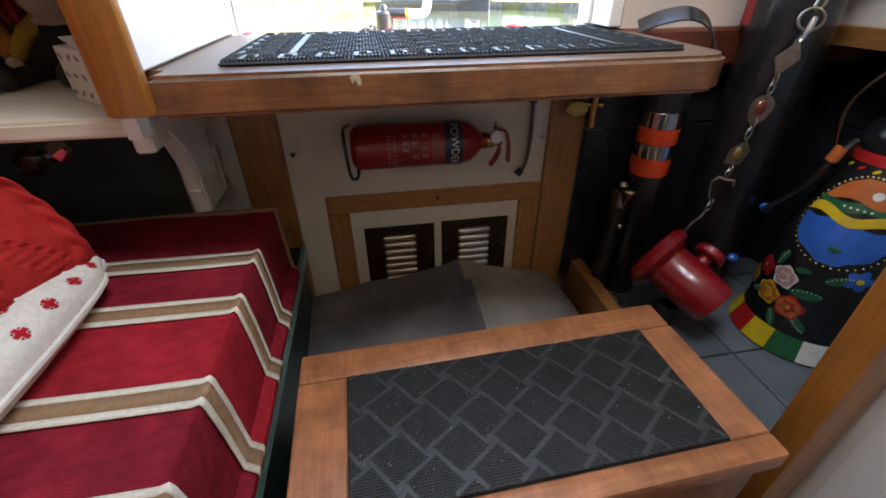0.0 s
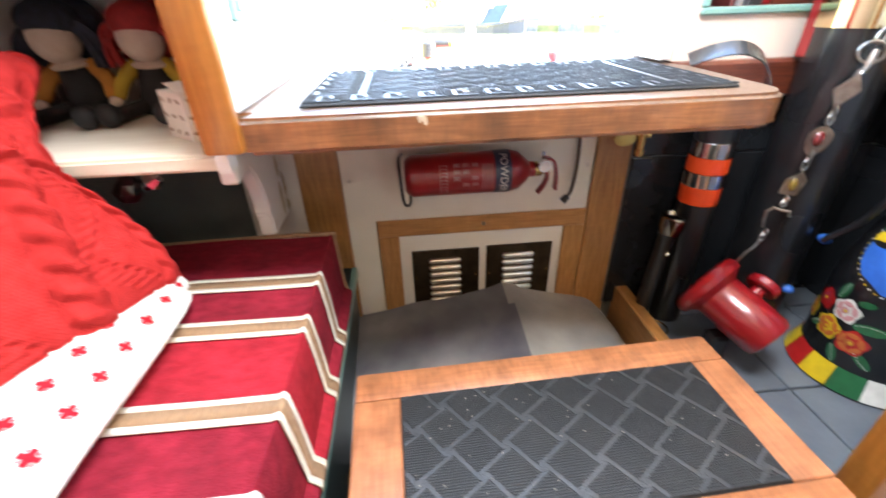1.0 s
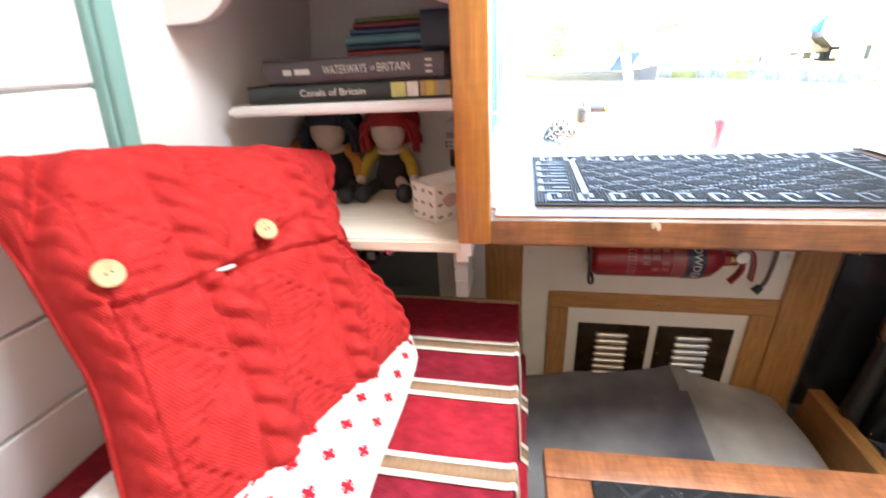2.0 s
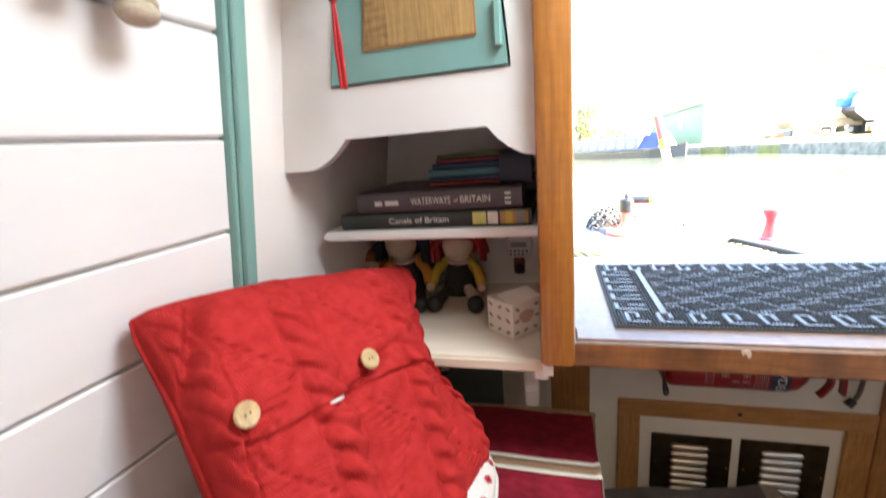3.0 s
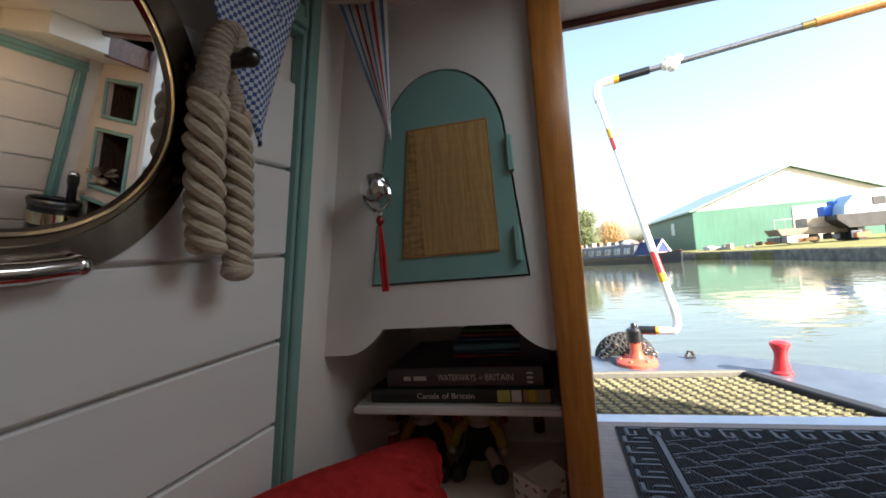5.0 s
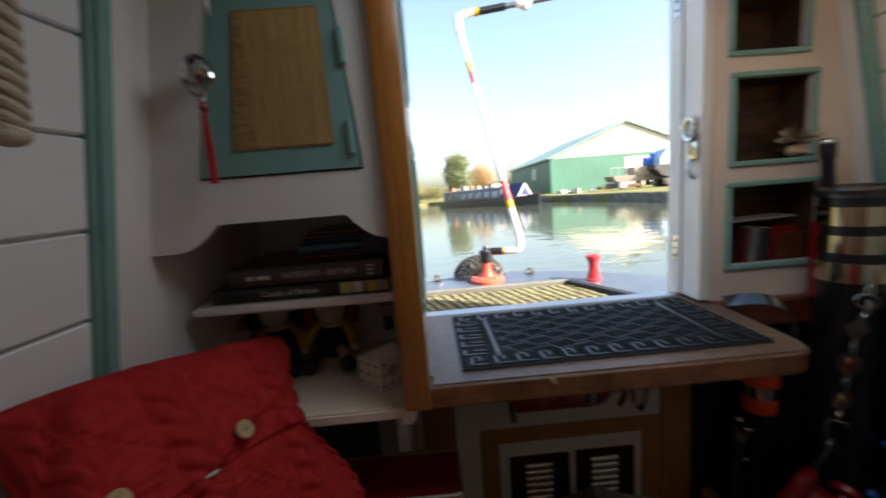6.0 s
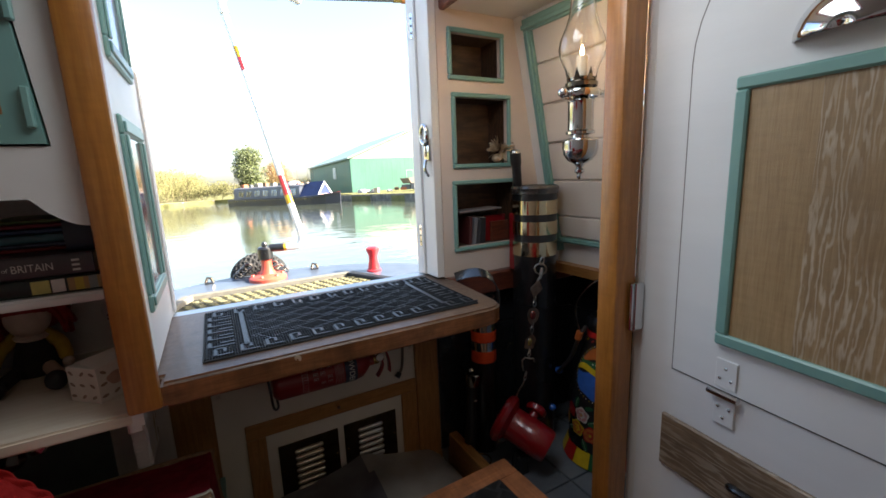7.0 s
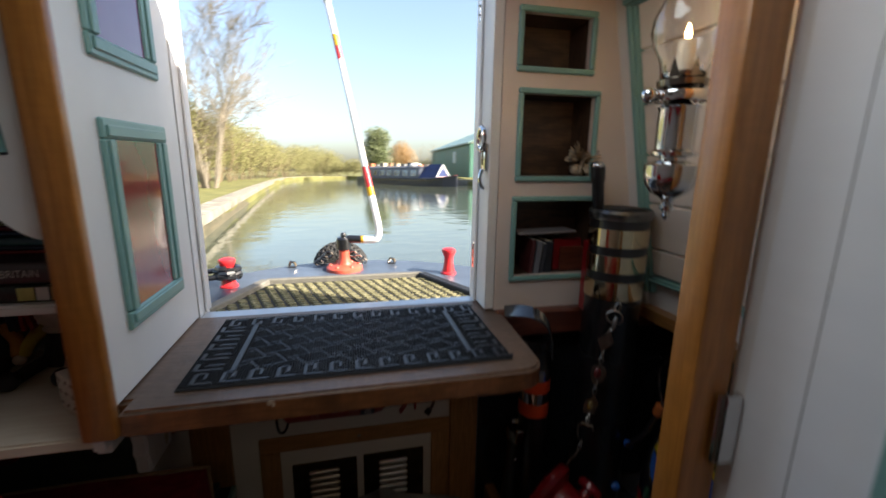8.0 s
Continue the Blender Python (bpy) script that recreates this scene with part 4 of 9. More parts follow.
# ---- corner cupboard ----
def cupboard():
    fy, th = -0.015, 0.018
    c = thing("corner_cupboard", (-0.6, 0.17, 0.56), "white painted built-in corner cupboard with open shelves and a scalloped opening", "cupboard")
    lx = lambda z: left_x(fy, z)
    # face board: arched door opening is closed by the door, scalloped lower edge
    xr = -0.412
    low = [(xr, 0.877)] + [(-0.414 - 0.064 * k / 9, 0.8775 + 0.0425 * (k / 9) ** 1.9) for k in range(10)]
    low += [(-0.690 - 0.070 * k / 9, 0.920 - 0.0425 * (1 - (1 - k / 9) ** 1.9)) for k in range(10)] + [(lx(0.877) - 0.006, 0.877)]
    # the face runs round the door: two side pieces, a top and the scalloped rail
    part("face_rail", prism(B(), low + [(lx(0.992) - 0.006, 0.992), (xr, 0.992)], lambda u, v: (u, fy, v), lambda u, v: (u, fy + th, v)), WHITE, c)
    dl, dr, db = -0.699, -0.445, 0.9955
    cx, rad = (dl + dr) / 2, (dr - dl) / 2
    # door outline: sides lean in towards a rounded head
    half = lambda z: rad - 0.022 * max(0, (z - db) / 0.22) if z < 1.213 else math.sqrt(max(0, 1 - ((z - 1.213) / 0.113) ** 2)) * (rad - 0.022)
    outline = [(cx + half(z) + 0.004 * (z - db) / 0.22, z) for z in [db + 0.22 * i / 6 for i in range(7)]] + [(cx + 0.012 + (rad - 0.032) * math.cos(a) + (0.002 if math.cos(a) > 0 else 0), 1.213 + 0.113 * math.sin(a)) for a in [math.pi * i / 20 for i in range(1, 20)]] + [(cx - half(z) + 0.020 * (z - db) / 0.22, z) for z in [db + 0.22 * (6 - i) / 6 for i in range(7)]]
    gap = [(cx + (x - cx) * 1.028, z + (0.0045 if z > 1.2 else 0)) for x, z in outline]
    part("face_board", prism(B(), [(gap[0][0], 0.992)] + [(xr, 0.992), (xr, CEIL), (lx(CEIL) - 0.006, CEIL), (lx(0.992) - 0.006, 0.992), (gap[-1][0], 0.992)] + gap[::-1][1:-1], lambda u, v: (u, fy, v), lambda u, v: (u, fy + th, v)), WHITE, c, smooth=False)
    part("side_panel", box(B(), xr, xr + 0.016, fy + 0.004, 0.37, 0.54, CEIL), WHITE, c, smooth=False)
    part("back_panel", box(B(), -0.86, xr, 0.355, 0.369, 0.54, CEIL), WHITE, c, smooth=False)
    for z0, z1, fx, nm in ((0.746, 0.7625, 0.072, "shelf"), (0.5425, 0.5645, 0.006, "shelf"), (0.985, 0.992, 0.02, "shelf")):
        b = prism(B(), [(-0.795 if z0 > 0.6 else -0.84, fy + fx), (xr, fy + fx), (xr, 0.355), (-0.82, 0.355)], lambda u, v: (u, v, z1), lambda u, v: (u, v, z0))
        bmesh.ops.bevel(b, geom=[e for e in b.edges if min(e.verts[0].co.y, e.verts[1].co.y) < 0.1 and abs(e.verts[0].co.z - e.verts[1].co.z) < 1e-4], offset=0.004, segments=2, affect="EDGES")
        part(nm, b, WHITE if z0 > 0.6 else mat("bare_pale_shelf", (0.74, 0.66, 0.54), (0.68, 0.58, 0.46), rough=0.5, scale=10, stretch=(1, 8, 8), dirt=0.2), c)
    d = part("door", prism(B(), outline, lambda u, v: (u, fy - 0.004, v), lambda u, v: (u, fy + 0.012, v)), TEAL, c, "sage green arched cupboard door")
    pts = [(-0.640, 1.037), (-0.486, 1.037), (-0.489, 1.237), (-0.614, 1.237)]
    pcx, pcz = -0.557, 1.138
    part("inner_edge", prism(B(), [(pcx + (x - pcx) * 1.035, pcz + (z - pcz) * 1.03) for x, z in pts], lambda u, v: (u, fy - 0.0062, v), lambda u, v: (u, fy - 0.001, v)), OAK_X, d)
    seam = -0.604
    for q, k, lab in (([pts[0], (seam, pts[0][1]), (seam, pts[3][1]), pts[3]], FIGURED_Z, "rippled figure down one side of the panel"), ([(seam, pts[0][1]), pts[1], pts[2], (seam, pts[3][1])], SCUMBLE_Z, "straight golden grain of the panel")):
        part("panel", prism(B(), q, lambda u, v: (u, fy - 0.0068, v), lambda u, v: (u, fy, v)), k, d, lab)
    for z in (1.016, 1.153):
        part("hinge", box(B(), -0.461, -0.451, fy - 0.012, fy - 0.001, z, z + 0.055, 0.002), TEAL, d, "painted hinge")
    # cut-glass knob, ring and tassel
    kx, kz = -0.668, 1.150
    b = lathe(B(), [(0, 0), (0.008, 0), (0.007, 0.012), (0.018, 0.016), (0.025, 0.026), (0.023, 0.038), (0.014, 0.047), (0, 0.048)], 10, pose(kx, fy - 0.004, kz, 90, 0, 0))
    k = part("knob", b, CHROME, d, "faceted silver knob", smooth=False)
    part("ring", tube(B(), [(kx + 0.006 + 0.021 * math.cos(a), fy - 0.044, kz - 0.014 + 0.024 * math.sin(a)) for a in [2 * math.pi * i / 20 for i in range(21)]], 0.003, 6), CHROME, k)
    t = thing("tassel", (kx, fy - 0.03, 0.985), "red silk tassel with a white bead hanging from the cupboard knob", "tassel")
    part("bead", ball(B(), (kx + 0.001, fy - 0.032, 1.112), 0.0075, 12, 8), mat("white_bead", (0.8, 0.78, 0.76), rough=0.2), t, "white bead")
    part("knot", ball(B(), (kx + 0.003, fy - 0.032, 1.098), 0.0065, 12, 8, (1, 1, 1.3)), RED, t)
    b = B()
    rng = random.Random(4)
    for i in range(26):
        a, rr = rng.uniform(0, 6.28), rng.uniform(0, 0.006)
        x0, y0 = kx + 0.003 + 0.3 * rr * math.cos(a), fy - 0.032 + 0.3 * rr * math.sin(a)
        tube(b, [(x0, y0, 1.092), (kx + 0.003 + rr * math.cos(a), fy - 0.032 + rr * math.sin(a), 1.04), (kx + 0.003 + 0.9 * rr * math.cos(a), fy - 0.032 + rr * math.sin(a), 0.985 + rng.uniform(0, 0.004))], 0.0014, 5)
    part("fringe", b, mat("red_silk", (0.55, 0.008, 0.012), (0.4, 0.005, 0.008), rough=0.45, scale=80), t)
    # scrolled bracket and boards under the lowest shelf
    b = B()
    sc = [(0.0, 0.5415), (0.028, 0.537), (0.062, 0.529), (0.092, 0.518), (0.115, 0.497), (0.135, 0.474), (0.150, 0.442), (0.156, 0.415), (0.150, 0.396), (0.157, 0.380), (0.158, 0.3475), (0.284, 0.3475), (0.284, 0.5415)]
    prism(b, sc, lambda u, v: (-0.456, u + (0.02 if u < 0.25 else 0), v), lambda u, v: (-0.428, u + (0.02 if u < 0.25 else 0), v))
    bmesh.ops.bevel(b, geom=[e for e in b.edges], offset=0.004, segments=2, affect="EDGES")
    part("bracket", b, WHITE, c, "scrolled white bracket")
    for sy, sz, h in ((0.266, 0.455, 0.024), (0.258, 0.392, 0.034)):
        ring = [(sy + 0.009 * (1 + 0.5 * noise.noise((i * 0.9, sz * 40, 1))) * math.cos(i * math.pi / 9), sz + h * (1 + 0.3 * noise.noise((i * 0.9, sz * 40, 5))) * math.sin(i * math.pi / 9)) for i in range(18)]
        part("stain", prism(B(), ring, lambda u, v: (-0.4276, u, v), lambda u, v: (-0.4290, u, v)), mat("damp_stain", (0.50, 0.40, 0.25), (0.62, 0.55, 0.42), rough=0.6, scale=60, dirt=0.3), c, "tan damp stain", smooth=False)
    part("cleat", box(B(), -0.4275, -0.404, 0.02, 0.075, 0.512, 0.5420, 0.003), WHITE, c)


place = WEST
cupboard()
place = I4
structure("panel_under_shelf", box(B(), -0.95, -0.515, 0.285, 0.30, FLOOR, 0.5415), GREYGREEN, "dark grey-green board under the cupboard", smooth=False)
stain = mat("stained_white_board", (0.72, 0.66, 0.60), (0.66, 0.58, 0.51), rough=0.5, scale=9, dirt=0.2)
structure("board_under_shelf", box(B(), -0.515, -0.40, 0.288, 0.30, FLOOR, 0.5415), stain, "white painted board with brown damp stains beside the oak upright", smooth=False)
rng = random.Random(12)
for x, z, sx, sz in ((-0.437, 0.405, 0.010, 0.030), (-0.446, 0.455, 0.006, 0.016), (-0.433, 0.36, 0.007, 0.012)):
    b = prism(B(), [(x + sx * math.cos(a) * (1 + 0.25 * noise.noise((a, x * 50, 0))), z + sz * math.sin(a) * (1 + 0.25 * noise.noise((a, 4, z * 50)))) for a in [2 * math.pi * i / 24 for i in range(24)]], lambda u, v: (u, 0.2872, v), lambda u, v: (u, 0.2884, v))
    solo("damp_stain", b, mat("damp_stain", (0.40, 0.30, 0.19), (0.50, 0.40, 0.28), rough=0.7, scale=60), (x, 0.2875, z), "brown damp stain on the white board", "stain", "damp stains")


# ---- posts ----
def post(x0, x1, y0, y1, z0, z1, label):
    b = box(B(), x0, x1, y0, y1, z0, z1, 0.006, 2)
    solo("wooden_post", b, PINE_Z, ((x0 + x1) / 2, (y0 + y1) / 2, z0), label, "post", "cabin posts")


post(-0.409, -0.361, -0.0565, -0.0370, 0.572, CEIL, "varnished orange pine post at the cupboard corner, standing on the step")
place = INNER
post(0.420, 0.478, -0.300, -0.256, FLOOR - 0.012, CEIL - 0.012, "varnished orange pine door post beside the hearth")
place = I4
structure("partition", box(B(), 0.466, 0.97, -0.34, -0.313, FLOOR, CEIL), WHITE, "white painted partition beside the door post", smooth=False)


# ---- left leaf of the outer doors, folded back into the cabin ----
def outer_door():
    x0, x1 = -0.398, -0.368
    y0, y1, z0, z1 = -0.0365, 0.350, 0.6135, 1.60
    d = thing("door_1", ((x0 + x1) / 2, 0.35, z0), "white painted cabin door with coloured glass panes, folded open", "door", kind="structure")
    part("leaf", box(B(), x0, x1, y0, y1, z0, z1, 0.003), WHITE, d)
    for (a0, a1, h0, h1), k, lab in (((0.036, 0.268, 0.712, 1.052), REDGLASS, "deep red glass pane"), ((0.036, 0.268, 1.138, 1.50), PURPLEGLASS, "mauve glass pane")):
        w = 0.032
        fr = B()
        for b0, b1, c0, c1 in ((a0, a1, h0, h0 + w), (a0, a1, h1 - w, h1), (a0, a0 + w, h0 + w, h1 - w), (a1 - w * 1.4, a1, h0 + w, h1 - w)):
            box(fr, x1 - 0.002, x1 + 0.007, b0, b1, c0, c1, 0.003)
        o = 0.010
        for b0, b1, c0, c1 in ((a0 + o, a1 - o, h0 + o, h0 + w - 0.004), (a0 + o, a1 - o, h1 - w + 0.004, h1 - o), (a0 + o, a0 + w - 0.004, h0 + w, h1 - w), (a1 - w + 0.004, a1 - o, h0 + w, h1 - w)):
            box(fr, x1 + 0.006, x1 + 0.0105, b0, b1, c0, c1, 0.002)
        f = part("window_frame", fr, TEAL, d, "sage green moulded frame")
        part("pane", box(B(), x1 - 0.001, x1 + 0.003, a0 + w, a1 - w * 1.4, h0 + w, h1 - w), k, f, lab)


outer_door()


def narrow_door():
    d = thing("door_2", (0.34, 0.36, 0.62), "narrow white door leaf folded back beside the niches", "door", kind="structure")
    part("leaf", box(B(), 0.326, 0.3505, 0.262, 0.368, 0.618, 1.60, 0.002), WHITE, d)
    part("bead", box(B(), 0.3195, 0.3265, 0.335, 0.348, 0.618, 1.60, 0.002), WHITE, d)
    for z in (0.74, 1.36):
        h = part("hinge", box(B(), 0.3215, 0.326, 0.352, 0.367, z - 0.035, z + 0.035, 0.001), CHROME, d, "steel hinge")
        for s in (-0.02, 0, 0.02):
            part("screw", ball(B(), (0.3213, 0.36, z + s), 0.003, 8, 5), BRONZE, h)
    l = part("latch", box(B(), 0.316, 0.327, 0.270, 0.302, 0.970, 1.035, 0.004, 2), CHROME, d, "chrome rim latch")
    part("latch_ring", tube(B(), [(0.312, 0.286 + 0.020 * math.cos(a), 1.045 + 0.026 * math.sin(a)) for a in [2 * math.pi * i / 22 for i in range(23)]], 0.0065, 8), CHROME, l)
    part("keyhole", box(B(), 0.3145, 0.317, 0.282, 0.290, 0.983, 1.015, 0.001), BRONZE, l)
    part("keeper", tube(B(), curve_pts([(0.316, 0.286, 0.973), (0.310, 0.286, 0.951), (0.315, 0.283, 0.933), (0.321, 0.281, 0.927)], 4), 0.005, 8), CHROME, l)


narrow_door()


# ---- wall with three niches ----
def niches():
    y0, y1 = 0.262, 0.368
    w = thing("niche_wall", (0.5, 0.3, 0.615), "pale painted front board with three framed niches", "shelf unit", kind="structure")
    xe = lambda z: right_x(y0, z) + 0.012
    cells = [(0.400, 0.625, 0.704, 0.896), (0.404, 0.592, 0.958, 1.150), (0.396, 0.568, 1.210, 1.325)]
    zs = [0.615] + [v for c in cells for v in c[2:]] + [CEIL]
    x0 = 0.3512
    # white paint, its pink tint being warm lamplight mixed into the colour
    PW = mat("lamp_tinted_paint", (0.70, 0.60, 0.54), (0.65, 0.55, 0.49), rough=0.42, scale=7, bump=0.12, bscale=60, dirt=0.10)
    for a, b_ in zip(zs[::2], zs[1::2]):
        part("board", prism(B(), [(x0, a), (xe(a), a), (xe(b_), b_), (x0, b_)], lambda u, v: (u, y0, v), lambda u, v: (u, y0 + 0.014, v)), PW, w, smooth=False)
    for nx0, nx1, nz0, nz1 in cells:
        part("board", box(B(), x0, nx0, y0, y0 + 0.014, nz0, nz1), PW, w, smooth=False)
        part("board", prism(B(), [(nx1, nz0), (xe(nz0), nz0), (xe(nz1), nz1), (nx1, nz1)], lambda u, v: (u, y0, v), lambda u, v: (u, y0 + 0.014, v)), PW, w, smooth=False)
        lin = B()
        box(lin, nx0, nx1, y0 + 0.014, y1, nz0 - 0.006, nz0)
        box(lin, nx0, nx1, y0 + 0.014, y1, nz1, nz1 + 0.006)
        box(lin, nx0 - 0.006, nx0, y0 + 0.014, y1, nz0, nz1)
        box(lin, nx1, nx1 + 0.006, y0 + 0.014, y1, nz0, nz1)
        part("lining", lin, WALNUT, w, "brown wooden lining", smooth=False)
        part("back", box(B(), nx0, nx1, y1 - 0.006, y1, nz0, nz1), WALNUT, w, "brown wooden back", smooth=False)
        fr, t = B(), 0.013
        for a, b_, c, d in ((nx0 - t, nx1 + t, nz0 - t, nz0), (nx0 - t, nx1 + t, nz1, nz1 + t), (nx0 - t, nx0, nz0, nz1), (nx1, nx1 + t, nz0, nz1)):
            box(fr, a, b_, y0 - 0.009, y0 + 0.002, c, d, 0.003)
        part("frame", fr, TEAL, w, "sage green moulded frame")


niches()


# ---- inner door with its drop-down table flap ----
def inner_door():
    M = pose(0.470, -0.312, 0, 0, 0, -95)   # s along the door, t through it (to its far side), z up
    f = lambda s, t, z: M @ Vector((s, t, z))
    d = thing("door_3", f(0, 0, FLOOR), "open white inner door with a drop-down oak-panelled flap", "door", kind="structure")

    def slab(s0, s1, t0, t1, z0, z1, bev=0.002):
        return box(B(), s0, s1, t0, t1, z0, z1, bev, 1, M)

    part("leaf", slab(0.0, 0.56, 0.004, 0.034, FLOOR + 0.02, 1.38), PLANK, d)
    s0, s1, zb, zt = 0.074, 0.52, 0.556, 1.28
    rad = 0.20
    out = [(s0, zb), (s1, zb), (s1, zt - rad)] + [(s1 - rad + rad * math.cos(a), zt - rad + rad * math.sin(a)) for a in [math.pi / 2 * i / 10 for i in range(1, 10)]] + [(s1 - rad, zt), (s0 + rad, zt)] + [(s0 + rad - rad * math.sin(a), zt - rad + rad * math.cos(a)) for a in [math.pi / 2 * i / 10 for i in range(1, 11)]]
    big = [((s0 + s1) / 2 + (s - (s0 + s1) / 2) * 1.015, (zb + zt) / 2 + (z - (zb + zt) / 2) * 1.009) for s, z in out]
    # grey outline that paints the shade of the gap round the flap
    part("shadow_gap", prism(B(), big, lambda u, v: f(u, 0.0032, v), lambda u, v: f(u, 0.0060, v)), mat("gap_shade", (0.20, 0.19, 0.18), rough=0.8, scale=40), d)
    fl = part("flap", prism(B(), out, lambda u, v: f(u, 0.0012, v), lambda u, v: f(u, 0.0058, v)), PLANK, d, "white arched table flap")
    p0, p1, q0, q1, w = 0.150, 0.44, 0.636, 1.046, 0.019
    fr = B()
    for a, b_, c, e in ((p0, p1, q0, q0 + w), (p0, p1, q1 - w, q1), (p0, p0 + w, q0 + w, q1 - w), (p1 - w, p1, q0 + w, q1 - w)):
        box(fr, a, b_, -0.010, 0.0015, c, e, 0.003, 1, M)
    part("frame", fr, TEAL, fl, "sage green moulded frame")
    pm = p0 + w + 0.34 * (p1 - p0 - 2 * w)
    part("panel", slab(p0 + w, pm, -0.0035, 0.0015, q0 + w, q1 - w, 0), QUARTER_Z, fl, "straight-grained golden oak")
    part("panel", slab(pm, p1 - w, -0.0035, 0.0015, q0 + w, q1 - w, 0), LIMED_Z, fl, "figured limed oak panel")
    # cup handle
    b = B()
    n = 14
    rows = []
    for i in range(n + 1):
        a = math.pi * i / n
        rows.append([b.verts.new(f(0.275 - 0.062 * math.cos(a) * math.cos(e * 1.55), 0.001 - 0.030 * math.sin(e * 1.55 + 0.02), 1.075 + 0.058 * math.sin(a) * math.cos(e * 1.55))) for e in [k / 6 for k in range(7)]])
    for p, q in zip(rows, rows[1:]):
        for k in range(6):
            b.faces.new((p[k], p[k + 1], q[k + 1], q[k]))
    h = part("cup_handle", b, CHROME, fl, "chrome cup handle", angle=70)
    so = h.modifiers.new("thick", "SOLIDIFY")
    so.thickness = 0.0025
    for hs in (0.170, 0.40):
        hg = part("hinge", slab(hs - 0.017, hs + 0.017, -0.0020, 0.0014, zb + 0.006, zb + 0.055, 0.001), PLANK, d, "white painted hinge")
        part("hinge_plate", slab(hs - 0.017, hs + 0.017, -0.0002, 0.0045, zb - 0.060, zb - 0.010, 0.001), PLANK, d, "white painted hinge plate")
        part("hinge_pin", tube(B(), [f(hs - 0.024, -0.006, zb - 0.004), f(hs + 0.024, -0.006, zb - 0.004)], 0.0055, 10), CHROME, d)
        for u, v in ((-0.009, -0.028), (0.009, -0.028), (0, -0.046)):
            part("screw", ball(B(), f(hs + u, 0.0, zb + v), 0.0035, 8, 5), CHROME, hg)
        for u, v in ((-0.009, 0.022), (0.009, 0.022), (0, 0.04)):
            part("screw", ball(B(), f(hs + u, -0.0015, zb + v), 0.003, 8, 5), CHROME, hg)
    dr = part("drawer", slab(0.060, 0.50, -0.004, 0.005, 0.355, 0.462, 0.003), LIMED_Y, d, "limed oak drawer front")
    part("pull", tube(B(), curve_pts([f(0.20, -0.004, 0.40), f(0.205, -0.022, 0.412), f(0.245, -0.026, 0.416), f(0.285, -0.022, 0.412), f(0.29, -0.004, 0.40)], 5), 0.0065, 10), BLACK, dr, "black bow handle")
    hb = part("door_hinge", tube(B(), [f(-0.004, -0.022, 0.608), f(-0.004, -0.022, 0.702)], 0.0055, 10), CHROME, d, "steel butt hinge")
    part("hinge_leaf", slab(-0.006, 0.004, -0.020, 0.002, 0.608, 0.702, 0.001), CHROME, hb)


place = INNER @ Matrix.Translation((0.011, 0, 0))
inner_door()
place = WEST

# ---- cushions ----
def patch_cushion(name, label, TL, TR, BR, BL, thick, k, relief=None, n=64, lumpy=0.008, wander=0.0, puff=5, pinch=0.030, seam_r=0.004, waist=None, round_off=0.03):
    """A stuffed square between four corners; relief raises a pattern on its front."""
    TL, TR, BR, BL = (Vector(p) for p in (TL, TR, BR, BL))
    nor = ((TR - TL).cross(BL - TL)).normalized()
    if nor.x < 0:
        nor = -nor

    def at(u, v, side):
        """A place on the front (side 1) or back (-1); u along the top, v down."""
        e = (1 - abs(2 * u - 1) ** puff) * (1 - abs(2 * v - 1) ** puff)
        pu = u + (pinch if waist is None else waist) * math.sin(math.pi * v) * (0.5 - u) * 2 * abs(2 * u - 1) ** 3
        pv = v + pinch * math.sin(math.pi * u) * (0.5 - v) * 2 * abs(2 * v - 1) ** 3
        if waist is not None:
            pu -= 0.155 * math.exp(-((v - 0.42) / 0.22) ** 2) * max(0, 2 * u - 1) ** 2.5
        # the outline is soft: corners drawn in, edges waver
        cr = (abs(2 * u - 1) * abs(2 * v - 1)) ** (7 if round_off < 0.1 else 4)
        soft = 0.06 if waist is not None and u < 0.5 and v < 0.5 else round_off
        pu += (0.5 - u) * soft * cr + wander * noise.noise((u * 4, v * 4, 7))
        pv += (0.5 - v) * soft * cr + wander * noise.noise((u * 4, v * 4, 17))
        p = (TL * (1 - pu) + TR * pu) * (1 - pv) + (BL * (1 - pu) + BR * pu) * pv
        d = thick * max(e, 0) ** 0.42
        if side > 0:
            d += lumpy * (noise.noise((u * 3.2, v * 3.2, thick * 9)) + 0.5 * noise.noise((u * 7, v * 7, 2))) * e
            if relief:
                d += relief(u, v) * e ** 0.3
        return p + nor * d * side

    t = thing(name, (BL + BR) / 2, label, "cushion")
    for nm, sd, m in (("front", 1, n), ("back", -1, 16)):
        b = B()
        warp = lambda x: 0.5 - 0.5 * math.cos(math.pi * x) if m < 40 else x + 0.035 * math.sin(2 * math.pi * x) * -1
        g = [[b.verts.new(at(warp(i / m), warp(j / m), sd)) for j in range(m + 1)] for i in range(m + 1)]
        for i in range(m):
            for j in range(m):
                b.faces.new((g[i][j], g[i + 1][j], g[i + 1][j + 1], g[i][j + 1]))
        part(nm, b, k, t, angle=80)
    seam = [at(i / 16, 0, 1) for i in range(17)] + [at(1, i / 16, 1) for i in range(1, 17)] + [at(1 - i / 16, 1, 1) for i in range(1, 17)] + [at(0, 1 - i / 16, 1) for i in range(1, 17)]
    part("seam", tube(B(), seam, seam_r, 6), k, t)
    return t, at, nor


def flap_edge(u):
    return 0.365 + 0.125 * u + 0.012 * math.sin(u * 9)


